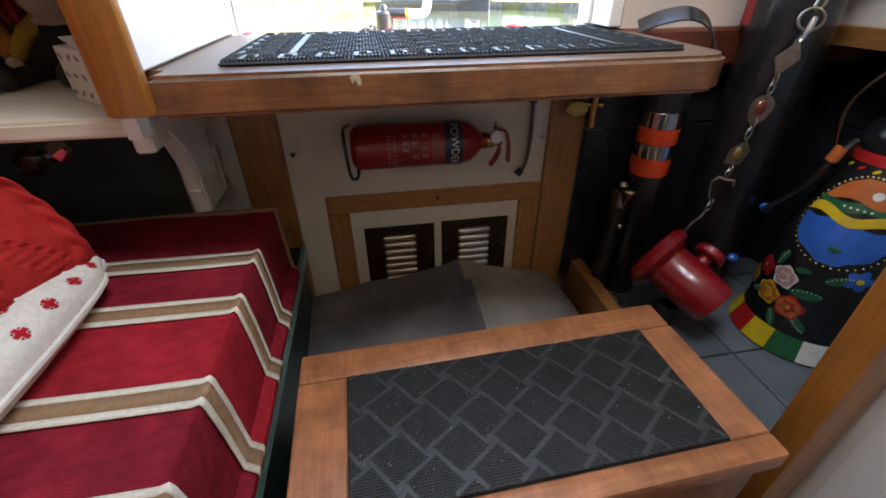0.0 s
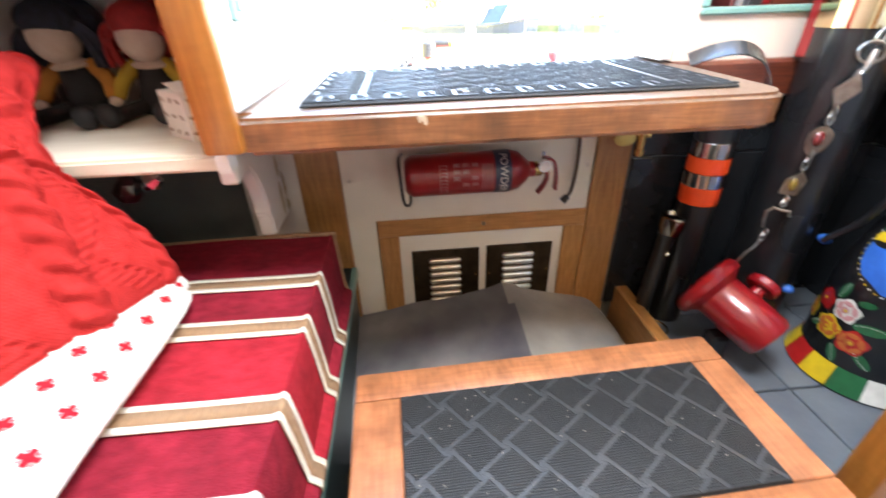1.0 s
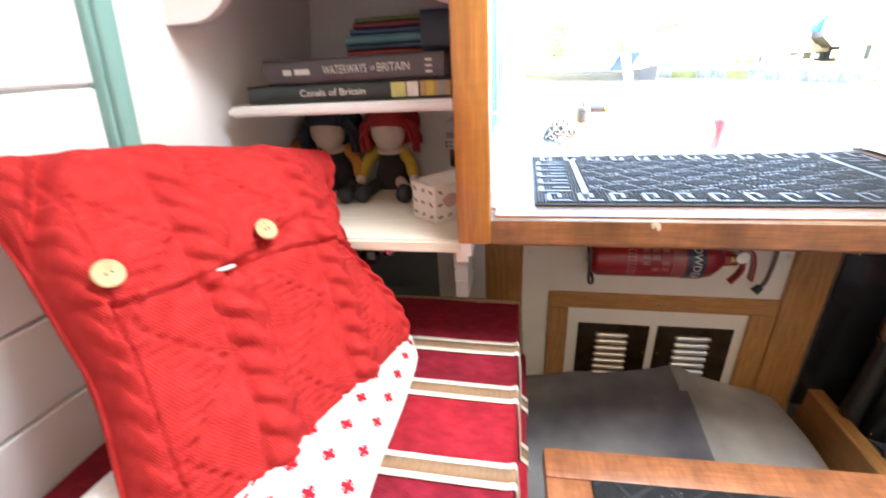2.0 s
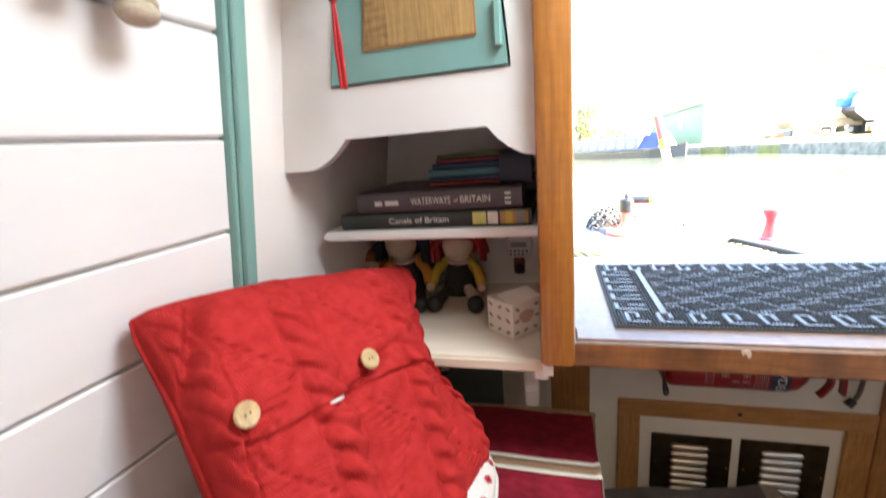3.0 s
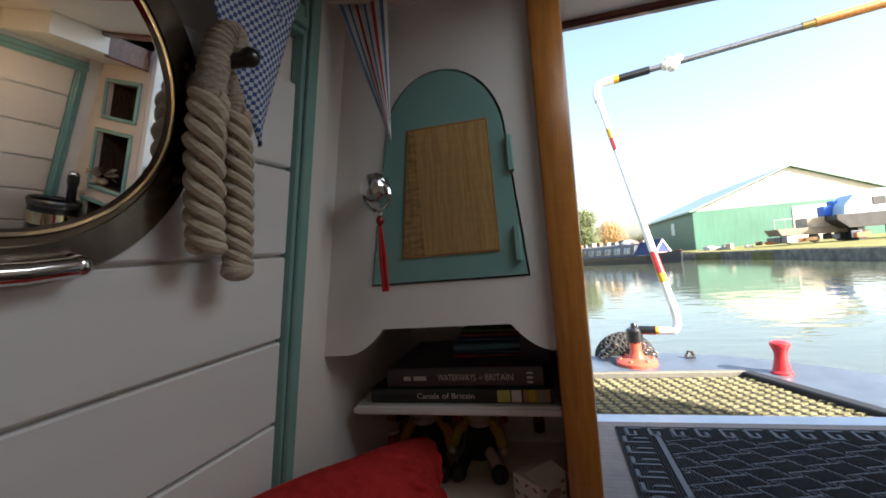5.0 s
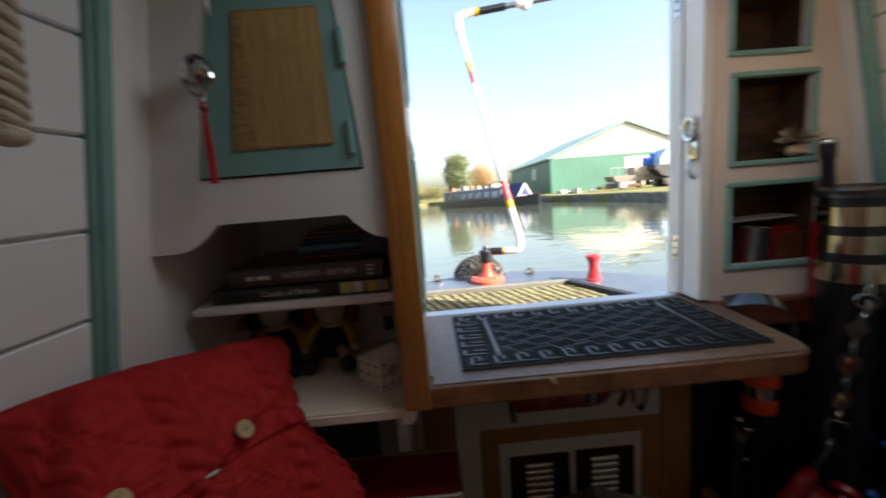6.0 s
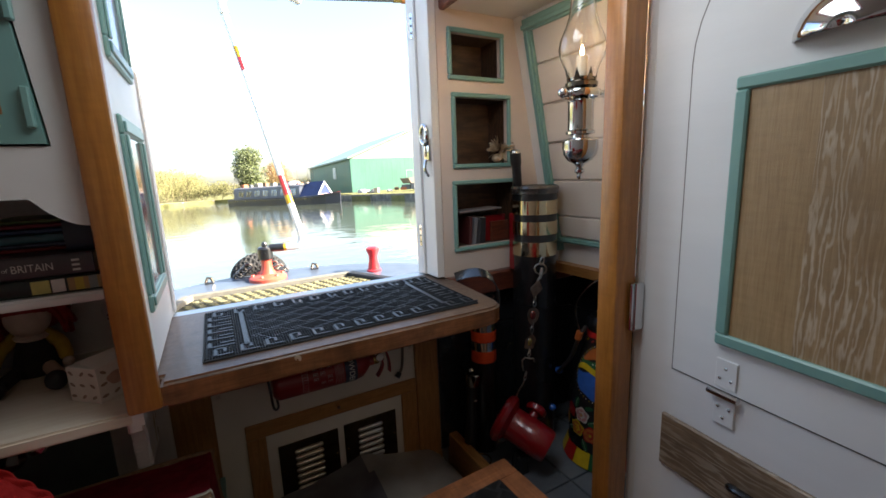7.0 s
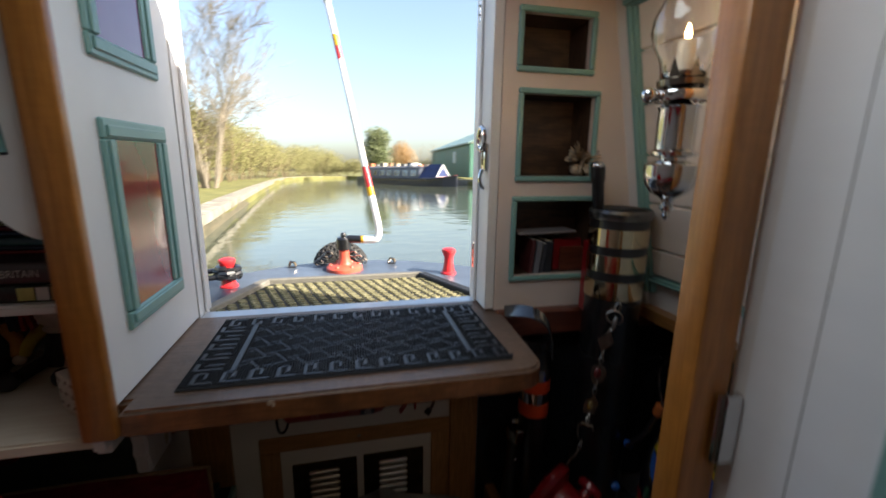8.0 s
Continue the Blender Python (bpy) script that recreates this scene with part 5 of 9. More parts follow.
def cable(u, v):
    """Twisted cables down the knit, eyelet zigzags between them, creases, and the overlap of the button flap."""
    h = 0.0
    for c, w in ((0.055, 0.044), (0.335, 0.048), (0.665, 0.048), (0.93, 0.042)):
        d = (u - c - 0.012 * math.sin(v * 7 + c * 9)) / w
        if abs(d) < 1.2:
            # two strands that cross over one another
            for s in (0, 1):
                ph = 2 * math.pi * 6.4 * v + math.pi * s + c * 11
                q = 1 - ((d - 0.46 * math.sin(ph)) / 0.62) ** 2
                if q > 0:
                    h = max(h, 0.0150 * (0.62 + 0.38 * math.cos(ph)) * math.sqrt(q))
            if 0.95 < abs(d):
                h -= 0.003
    for c in (0.195, 0.50, 0.80):
        tri = abs(((v * 3.1 + 0.10) % 1) - 0.5) * 2
        line = c + 0.10 * (tri - 0.5) * 1.5
        q = abs(u - line)
        if q < 0.013:
            h -= 0.0072 * (0.5 + 0.5 * math.sin(v * 230)) * (1 - q / 0.013)
        elif u < line and q < 0.075:
            h += 0.0012 * math.sin(v * 260)
    f = flap_edge(u)
    if v < f:
        h += 0.007
    elif v < f + 0.02:
        h += 0.007 * (1 - (v - f) / 0.012 if v < f + 0.012 else 0) - 0.0025 * math.sin(math.pi * (v - f) / 0.02)
    # a deep crease cuts off the upper corner, others run from the buttons
    for (ax, ay), (bx, by), wd, dp in (((0.17, -0.02), (0.0, 0.27), 0.022, 0.034), ((0.54, 0.36), (0.30, 0.46), 0.018, 0.010), ((0.54, 0.36), (0.86, 0.30), 0.022, 0.008), ((0.17, 0.36), (0.02, 0.50), 0.02, 0.008), ((0.9, 0.22), (1.0, 0.34), 0.03, 0.02)):
        px, py, ex, ey = u - ax, v - ay, bx - ax, by - ay
        s = min(1, max(0, (px * ex + py * ey) / (ex * ex + ey * ey)))
        h -= dp * math.exp(-((px - s * ex) ** 2 + (py - s * ey) ** 2) / wd ** 2)
    return h


knit = bump_wave(bump_wave(REDKNIT, 150, 0.35, 0.0008, (0, 0, 0.5)), 120, 0.25, 0.0008, (0.6, 0.9, 0))
red_t, red_at, red_n = patch_cushion("red_cushion", "red cable-knit cushion with wooden buttons propped in the bench corner", (-0.838, -0.300, 0.760), (-0.688, 0.158, 0.668), (-0.506, -0.006, 0.386), (-0.645, -0.440, 0.368), 0.066, knit, cable, 190, 0.016, 0.012, 3.2, -0.012, 0.003, 0.085)
for u, v, tilt in ((0.110, 0.335, 4), (0.462, 0.354, -6)):
    c = red_at(u, v, 1)
    q = red_n.to_track_quat("Z", "Y").to_matrix().to_4x4()
    M = Matrix.Translation(c + red_n * 0.008) @ q @ pose(0, 0, 0, tilt, 12 if u > 0.5 else -4, 0)
    bt = part("button", lathe(B(), [(0, 0.0), (0.0122, 0.0), (0.0135, 0.002), (0.0135, 0.0045), (0.0118, 0.0058), (0.0095, 0.0048), (0, 0.0046)], 26, M), BUTTON, red_t, "round wooden button")
    b = B()
    for s in (-0.0028, 0.0028):
        lathe(b, [(0, 0.0052), (0.0014, 0.0052)], 8, M @ Matrix.Translation((s, 0, 0)))
    part("thread_hole", b, BRONZE, bt)
b = B()
pts = [red_at(u, flap_edge(u) + 0.009, 1) + red_n * 0.001 for u in (0.315, 0.330, 0.345, 0.360, 0.372)]
tube(b, pts, [0.001, 0.0032, 0.004, 0.003, 0.001], 6)
part("lining", b, mat("white_lining", (0.72, 0.70, 0.68), rough=0.9, scale=60), red_t, "white lining glimpsed in the flap opening")

wool = bump_wave(mat("white_knit_wool", (0.74, 0.71, 0.68), (0.64, 0.61, 0.58), rough=0.95, scale=150, bump=0.5, bscale=500, dirt=0.12, spec=0.2), 170, 0.18, 0.0010, (0, 0.4, 0.9))
wh_t, wh_at, wh_n = patch_cushion("white_cushion", "white knitted cushion with a red cross pattern under the red one", (-0.790, -0.47, 0.424), (-0.705, 0.002, 0.404), (-0.476, 0.022, 0.372), (-0.480, -0.47, 0.372), 0.044, wool, None, 48, 0.010, 0.010, 2.6, 0.035, 0.004, None, 0.22)
motif = mat("red_motif_wool", (0.50, 0.012, 0.025), (0.40, 0.008, 0.018), rough=0.95, scale=120, bump=0.4, bscale=400, spec=0.2)


def knit_cross(u, v, s):
    b = B()
    for du, dv, r in ((0, 0, 0.62), (1.05, 0, 0.50), (-1.05, 0, 0.50), (0, 1.05, 0.50), (0, -1.05, 0.50), (0.95, 0.95, 0.22), (-0.95, 0.95, 0.22), (0.95, -0.95, 0.22), (-0.95, -0.95, 0.22)):
        cs = [(u + (du + a * r) * s, v + (dv + c * r) * s * 1.75) for a, c in ((-1, -1), (1, -1), (1, 1), (-1, 1))]
        b.faces.new([b.verts.new(wh_at(min(max(p, 0.01), 0.99), min(max(q, 0.01), 0.99), 1) + wh_n * 0.0012) for p, q in cs])
    part("motif", b, motif, wh_t)


for i in range(10):
    for j in range(3):
        knit_cross(0.06 + 0.092 * i + 0.046 * (j % 2), 0.93 - 0.125 * j, 0.0105)
rng = random.Random(7)
for i in range(150):
    u = rng.uniform(0.04, 0.96)
    v = 0.575 + 0.05 * math.sin(u * 40) * rng.uniform(0.2, 1) + rng.uniform(-0.04, 0.04)
    s = 0.008
    b = B()
    b.faces.new([b.verts.new(wh_at(u + a * s, v + c * s, 1) + wh_n * 0.0012) for a, c in ((-1, -0.7), (1, -0.7), (1, 0.7), (-1, 0.7))])
    part("motif", b, motif, wh_t)
for v in (0.50, 0.46):
    b = B()
    row = [[b.verts.new(wh_at(i / 30, v + d, 1) + wh_n * 0.0012) for d in (-0.006, 0.006)] for i in range(1, 30)]
    for p, q in zip(row, row[1:]):
        b.faces.new((p[0], p[1], q[1], q[0]))
    part("stripe", b, motif, wh_t)


# ---- things on the cupboard shelves ----
def lettering(text, size, M, k, parent, width=None):
    c = bpy.data.curves.new("lettering", "FONT")
    c.body, c.size, c.align_x, c.align_y = text, size, "CENTER", "CENTER"
    tmp = bpy.data.objects.new("lettering", c)
    me = bpy.data.meshes.new_from_object(tmp)
    bpy.data.objects.remove(tmp)
    w = max(v.co.x for v in me.vertices) - min(v.co.x for v in me.vertices)
    sx = width / w if width else 1
    loc = ORIG[parent.name]
    for v in me.vertices:
        v.co = M @ Vector((v.co.x * sx, v.co.y, 0)) - loc
    me.materials.append(k)
    ob = new("lettering", me)
    ob.parent = parent
    return ob


PAPER = mat("page_edges", (0.66, 0.60, 0.50), (0.55, 0.49, 0.40), rough=0.9, scale=4, stretch=(1, 1, 120), dirt=0.2)
PRINT = mat("pale_print", (0.72, 0.70, 0.66), rough=0.6, scale=60, dirt=0.1)


def book(x0, x1, y0, y1, z0, z1, cover, label, rot=0.0, group="books on the shelf"):
    """A book lying flat, its spine towards the cabin."""
    cx, cy = (x0 + x1) / 2, (y0 + y1) / 2
    M = pose(cx, cy, 0, 0, 0, rot)
    t = thing("book", (cx, cy, z0), label, "book", group)
    w, d, h = (x1 - x0) / 2, (y1 - y0) / 2, z1 - z0
    part("pages", box(B(), -w + 0.004, w - 0.004, -d + 0.003, d - 0.004, z0 + 0.002, z1 - 0.002, 0, 1, M), PAPER, t)
    b = B()
    box(b, -w, w, -d, d, z0, z0 + 0.0022, 0, 1, M)
    box(b, -w, w, -d, d, z1 - 0.0022, z1, 0, 1, M)
    prism(b, [(-d - 0.0035 * math.cos(a) - 0.001, z0 + h / 2 + h / 2 * math.sin(a)) for a in [math.pi * (i / 8 - 0.5) for i in range(9)]] + [(-d + 0.002, z1), (-d + 0.002, z0)], lambda u, v: M @ Vector((-w, u, v)), lambda u, v: M @ Vector((w, u, v)))
    part("cover", b, cover, t)
    return t, M, d


# the flat books lie back from the cupboard's face
place = WEST @ Matrix.Translation((-0.416, -0.609, 0.960)) @ Matrix.Scale(1.135, 4) @ Matrix.Translation((0.416, 0.609, -0.960))
greybrown = mat("grey_brown_cover", (0.085, 0.072, 0.080), (0.070, 0.060, 0.066), rough=0.35, scale=20, dirt=0.2)
bk, M, d = book(-0.692, -0.437, -0.002, 0.19, 0.8115, 0.8430, greybrown, "thick grey-brown hardback lying flat on a shelf")
S = pose(0, -d - 0.0052, 0.827, 90, 0, 0)
lettering("WATERWAYS", 0.0150, M @ pose(-0.008, 0, 0) @ S, PRINT, bk, 0.062)
lettering("of", 0.008, M @ pose(0.031, 0, 0) @ S, PRINT, bk)
lettering("BRITAIN", 0.0150, M @ pose(0.060, 0, 0) @ S, PRINT, bk, 0.044)
for i, w in enumerate((0.012, 0.022)):
    part("title_bar", box(B(), -0.098 + i * 0.017, -0.098 + i * 0.017 + w, -d - 0.0052, -d - 0.0049, 0.823, 0.830, 0, 1, M), PRINT, bk)
for i in range(3):
    part("title_bar", box(B(), 0.103, 0.106 + 0.006, -d - 0.0052, -d - 0.0049, 0.818 + 0.007 * i, 0.821 + 0.007 * i, 0, 1, M), PRINT, bk)
bk, M, d = book(-0.722, -0.424, -0.006, 0.20, 0.7870, 0.8110, mat("dark_green_cover", (0.020, 0.026, 0.022), rough=0.3, scale=20), "black hardback with a coloured picture strip on its spine")
S = pose(0, -d - 0.0052, 0.799, 90, 0, 0)
lettering("Canals of Britain", 0.0125, M @ pose(-0.020, 0, 0) @ S, PRINT, bk, 0.095)
for x, w, col in ((0.064, 0.020, (0.60, 0.58, 0.18)), (0.086, 0.015, (0.72, 0.70, 0.66)), (0.104, 0.040, (0.40, 0.24, 0.08)), (0.112, 0.010, (0.55, 0.40, 0.05)), (0.128, 0.010, (0.25, 0.28, 0.25))):
    part("spine_picture", box(B(), x, x + w, -d - 0.0054 - x * 0.003, -d - 0.0049, 0.790, 0.8085, 0, 1, M), mat("spine_print", col, rough=0.35, scale=60, dirt=0.3), bk)
z = 0.8434
for x0, x1, y0, h, col, rot in ((-0.590, -0.440, 0.055, 0.006, (0.30, 0.03, 0.03), 2), (-0.585, -0.430, 0.050, 0.007, (0.04, 0.05, 0.10), -3), (-0.588, -0.424, 0.048, 0.012, (0.09, 0.20, 0.24), 2), (-0.580, -0.436, 0.056, 0.008, (0.02, 0.05, 0.12), -2), (-0.578, -0.442, 0.058, 0.007, (0.18, 0.02, 0.04), 3), (-0.570, -0.450, 0.058, 0.006, (0.10, 0.16, 0.04), -4)):
    book(x0, x1, y0, y0 + 0.12, z, z + h, mat("thin_cover", col, rough=0.35, scale=30, dirt=0.2), "thin coloured paperback in a stack on a shelf", rot)
    z += h + 0.0004
bk, M, d = book(-0.470, -0.424, 0.02, 0.18, 0.8436, 0.892, mat("navy_cover", (0.012, 0.016, 0.035), rough=0.4, scale=20), "small dark blue book beside the stack of paperbacks")
place = WEST


def ragdoll(cx, hair, dress, sleeve, face, lean, label, size=1.0, leg=2):
    """A seated rag doll: one mesh, with plain shapes for head, hair, body and limbs."""
    b, mats = B(), [face, hair, dress, sleeve, mat("doll_shoe", (0.015, 0.014, 0.016), rough=0.6)]
    z0, y = 0.5650, 0.292

    def add(idx, make):
        old = set(b.faces)
        make()
        for f in b.faces:
            if f not in old:
                f.material_index = idx

    add(2, lambda: lathe(b, [(0, 0), (0.036, 0.002), (0.038, 0.02), (0.030, 0.055), (0.022, 0.085), (0.014, 0.092), (0, 0.094)], 16, pose(cx, y, z0, 6, lean, 0)))
    hx = cx + math.sin(radians(lean)) * 0.12
    hz = z0 + 0.124
    add(0, lambda: ball(b, (hx, y - 0.022, hz - 0.004), 0.036, 18, 12, (0.98, 0.9, 1.06)))
    add(1, lambda: ball(b, (hx, y + 0.016, hz + 0.010), 0.056, 18, 12, (1.08, 0.72, 0.92)))
    add(1, lambda: ball(b, (hx, y - 0.014, hz + 0.022), 0.044, 18, 12, (1.02, 0.92, 0.72)))
    rg = random.Random(int(abs(cx) * 1000))
    for i in range(46):
        a = math.pi * (i / 45)
        sx = math.cos(a)
        top = Vector((hx + 0.030 * sx, y - 0.022 + rg.uniform(-0.004, 0.01), hz + 0.034 * math.sin(a) + 0.006))
        low = Vector((hx + (0.044 + rg.uniform(0, 0.020)) * (1 if sx > 0 else -1), y - 0.010 + rg.uniform(-0.010, 0.02), hz - 0.018 - rg.uniform(0, 0.034)))
        mid = (top + low) / 2 + Vector((0.012 * sx, -0.006, 0.008))
        if abs(sx) > 0.45:
            add(1, lambda: tube(b, curve_pts([top, mid, low], 4), 0.0052, 5))
        else:
            add(1, lambda: tube(b, curve_pts([Vector((hx, y - 0.006, hz + 0.042)), Vector((hx + 0.02 * sx, y - 0.038, hz + 0.034)), Vector((hx + 0.034 * sx, y - 0.046, hz + 0.020))], 3), 0.0042, 5))
    for s in (-1, 1):
        add(3, lambda: tube(b, curve_pts([(cx + s * 0.022, y - 0.004, z0 + 0.080), (cx + s * 0.046, y - 0.018, z0 + 0.058), (cx + s * 0.056, y - 0.036, z0 + 0.030)], 4), [0.013] * 4 + [0.012] * 4 + [0.010], 10))
        add(0, lambda: ball(b, (cx + s * 0.058, y - 0.040, z0 + 0.024), 0.010, 10, 7))
        add(2 if s < 0 else leg, lambda: tube(b, curve_pts([(cx + s * 0.018, y - 0.015, z0 + 0.016), (cx + s * 0.034 + 0.008, y - 0.065, z0 + 0.014), (cx + s * 0.042 + 0.014, y - 0.108, z0 + 0.014)], 3), 0.0125, 10))
        add(4, lambda: ball(b, (cx + s * 0.043 + 0.015, y - 0.122, z0 + 0.0185), 0.0185, 12, 9, (0.95, 0.9, 1)))
    add(0, lambda: lathe(b, [(0.012, 0.084), (0.027, 0.078), (0.029, 0.082), (0.014, 0.092)], 16, pose(cx, y - 0.004, z0, 6, lean, 0)))
    for dz in (0.052, 0.060, 0.068):
        for s in (-1, 0, 1):
            add(0, lambda: ball(b, (cx + 0.008 * s, y - 0.030 + dz * 0.12, z0 + dz), 0.0018, 6, 4))
    b.transform(Matrix.Translation((cx, y, z0)) @ Matrix.Scale(size, 4) @ Matrix.Translation((-cx, -y, -z0)))
    solo("rag_doll", b, mats, (cx, y, z0), label, "doll", "rag dolls", angle=60)


skin = mat("doll_cotton", (0.70, 0.54, 0.44), (0.64, 0.48, 0.38), rough=0.9, scale=80, bump=0.3)
ragdoll(-0.724, mat("blue_black_yarn", (0.022, 0.028, 0.055), (0.012, 0.014, 0.022), rough=0.8, scale=90, bump=0.6), mat("black_felt", (0.022, 0.018, 0.020), rough=0.95, scale=60, bump=0.4), mat("orange_cotton", (0.52, 0.20, 0.03), rough=0.9, scale=60, bump=0.3), skin, -3, "rag doll with blue-black yarn hair seated on the shelf", 1.04)
ragdoll(-0.604, mat("red_yarn", (0.36, 0.016, 0.014), (0.26, 0.010, 0.010), rough=0.8, scale=90, bump=0.6), mat("black_felt_dress", (0.024, 0.018, 0.018), rough=0.95, scale=60, bump=0.4), mat("yellow_cotton", (0.52, 0.33, 0.03), rough=0.9, scale=60, bump=0.3), skin, 3, "seated rag doll with red yarn hair and yellow sleeves", 1.0, 0)
ragdoll(-0.812, mat("ginger_yarn", (0.34, 0.09, 0.02), rough=0.8, scale=90, bump=0.6), mat("orange_felt_dress", (0.40, 0.08, 0.03), rough=0.95, scale=60, bump=0.4), mat("black_cotton", (0.03, 0.025, 0.025), rough=0.9, scale=60, bump=0.3), skin, -4, "rag doll with ginger hair slumped behind the red cushion", 0.62)


def gift_box():
    M = pose(-0.464, 0.100, 0.5650, 0, 0, 48)
    t = thing("gift_box", (-0.464, 0.100, 0.5650), "small white cardboard box printed with brown motifs on the shelf", "box")
    card = mat("printed_card", (0.70, 0.64, 0.57), (0.64, 0.57, 0.50), rough=0.7, scale=30, dirt=0.15)
    part("carton", box(B(), -0.033, 0.033, -0.033, 0.033, 0.0, 0.064, 0.001, 1, M), card, t)
    b = B()
    prism(b, [(-0.034, -0.034), (0.034, -0.034), (0.034, 0.0), (-0.034, 0.0)], lambda u, v: M @ Vector((u, v, 0.0645 + 0.010 * (v + 0.034) / 0.034)), lambda u, v: M @ Vector((u, v, 0.0655 + 0.010 * (v + 0.034) / 0.034)))
    part("lid_flap", b, card, t)
    ink = mat("brown_ink", (0.30, 0.20, 0.14), rough=0.7, scale=60)
    rg = random.Random(3)
    for f in range(2):
        for i in range(3):
            for j in range(3):
                if f == 0 and j > 0 and i == 1:
                    continue
                u, v, a = -0.022 + 0.022 * i + rg.uniform(-0.003, 0.003), 0.011 + 0.021 * j, rg.uniform(-0.7, 0.7)
                q = [(0.006 * math.cos(p) * math.cos(a) - 0.0028 * math.sin(p) * math.sin(a), 0.006 * math.cos(p) * math.sin(a) + 0.0028 * math.sin(p) * math.cos(a)) for p in [2 * math.pi * k / 10 for k in range(10)]]
                b = B()
                if f == 0:
                    prism(b, q, lambda x, y: M @ Vector((u + x, -0.0334, v + y)), lambda x, y: M @ Vector((u + x, -0.0328, v + y)))
                else:
                    prism(b, q, lambda x, y: M @ Vector((-0.0334, u + x, v + y)), lambda x, y: M @ Vector((-0.0328, u + x, v + y)))
                part("printed_motif", b, ink, t)
    b = prism(B(), [(0.017 * math.cos(p) * (1 + 0.15 * math.sin(3 * p)), 0.012 * math.sin(p)) for p in [2 * math.pi * k / 20 for k in range(20)]], lambda x, y: M @ Vector((x, -0.0336, 0.036 + y)), lambda x, y: M @ Vector((x, -0.0328, 0.036 + y)))
    part("printed_label", b, mat("pink_brown_ink", (0.55, 0.36, 0.27), rough=0.7, scale=60), t)


gift_box()


def wall_timer():
    M = pose(-0.470, 0.352, 0.660, 90, 0, 0)
    t = thing("wall_timer", (-0.472, 0.352, 0.64), "white oval timer with black dots hanging on the cupboard back", "timer")
    part("casing", lathe(B(), [(0, 0.014), (0.024, 0.014), (0.030, 0.010), (0.032, 0.0), (0, 0)], 26, M @ Matrix.Diagonal((1.0, 1.2, 1, 1))), mat("white_plastic", (0.80, 0.79, 0.78), rough=0.35, scale=20), t)
    part("display", box(B(), -0.018, 0.018, -0.003, 0.009, 0.012, 0.0155, 0.001, 1, M), mat("grey_display", (0.42, 0.43, 0.42), rough=0.2), t)
    for i in range(9):
        part("dot", lathe(B(), [(0, 0.0146), (0.0026, 0.0146)], 10, M @ Matrix.Translation((-0.018 + 0.009 * (i % 5), -0.012 - 0.008 * (i // 5), 0))), BLACK, t)
    k = thing("key_fob", (-0.470, 0.345, 0.605), "small dark red leather fob hanging under the timer", "key fob")
    part("strap", box(B(), -0.483, -0.457, 0.338, 0.350, 0.592, 0.640, 0.004), MAHOG, k)
    part("ball", ball(B(), (-0.470, 0.340, 0.605), 0.013, 12, 8), BLACK, k)


wall_timer()


def hanging_knob():
    t = thing("glass_drop", (-0.61, 0.10, 0.47), "dark cut-glass drop on a chain under the shelf", "ornament")
    part("chain", tube(B(), [(-0.61, 0.10, 0.5425), (-0.61, 0.10, 0.50)], 0.002, 6), BRONZE, t)
    b = lathe(B(), [(0, 0.0), (0.014, 0.006), (0.022, 0.022), (0.016, 0.036), (0.006, 0.046), (0, 0.048)], 8, pose(-0.61, 0.10, 0.463, 0, 14, 0))
    part("drop", b, mat("dark_glass", (0.02, 0.012, 0.014), rough=0.06, scale=20, coat=1.0), t, smooth=False)
    b = lathe(B(), [(0, 0.0), (0.011, 0.006), (0.016, 0.018), (0.009, 0.032), (0, 0.036)], 8, pose(-0.585, 0.105, 0.486, 0, 60, 0))
    part("drop", b, CHROME, t, "bright faceted drop", smooth=False)


hanging_knob()


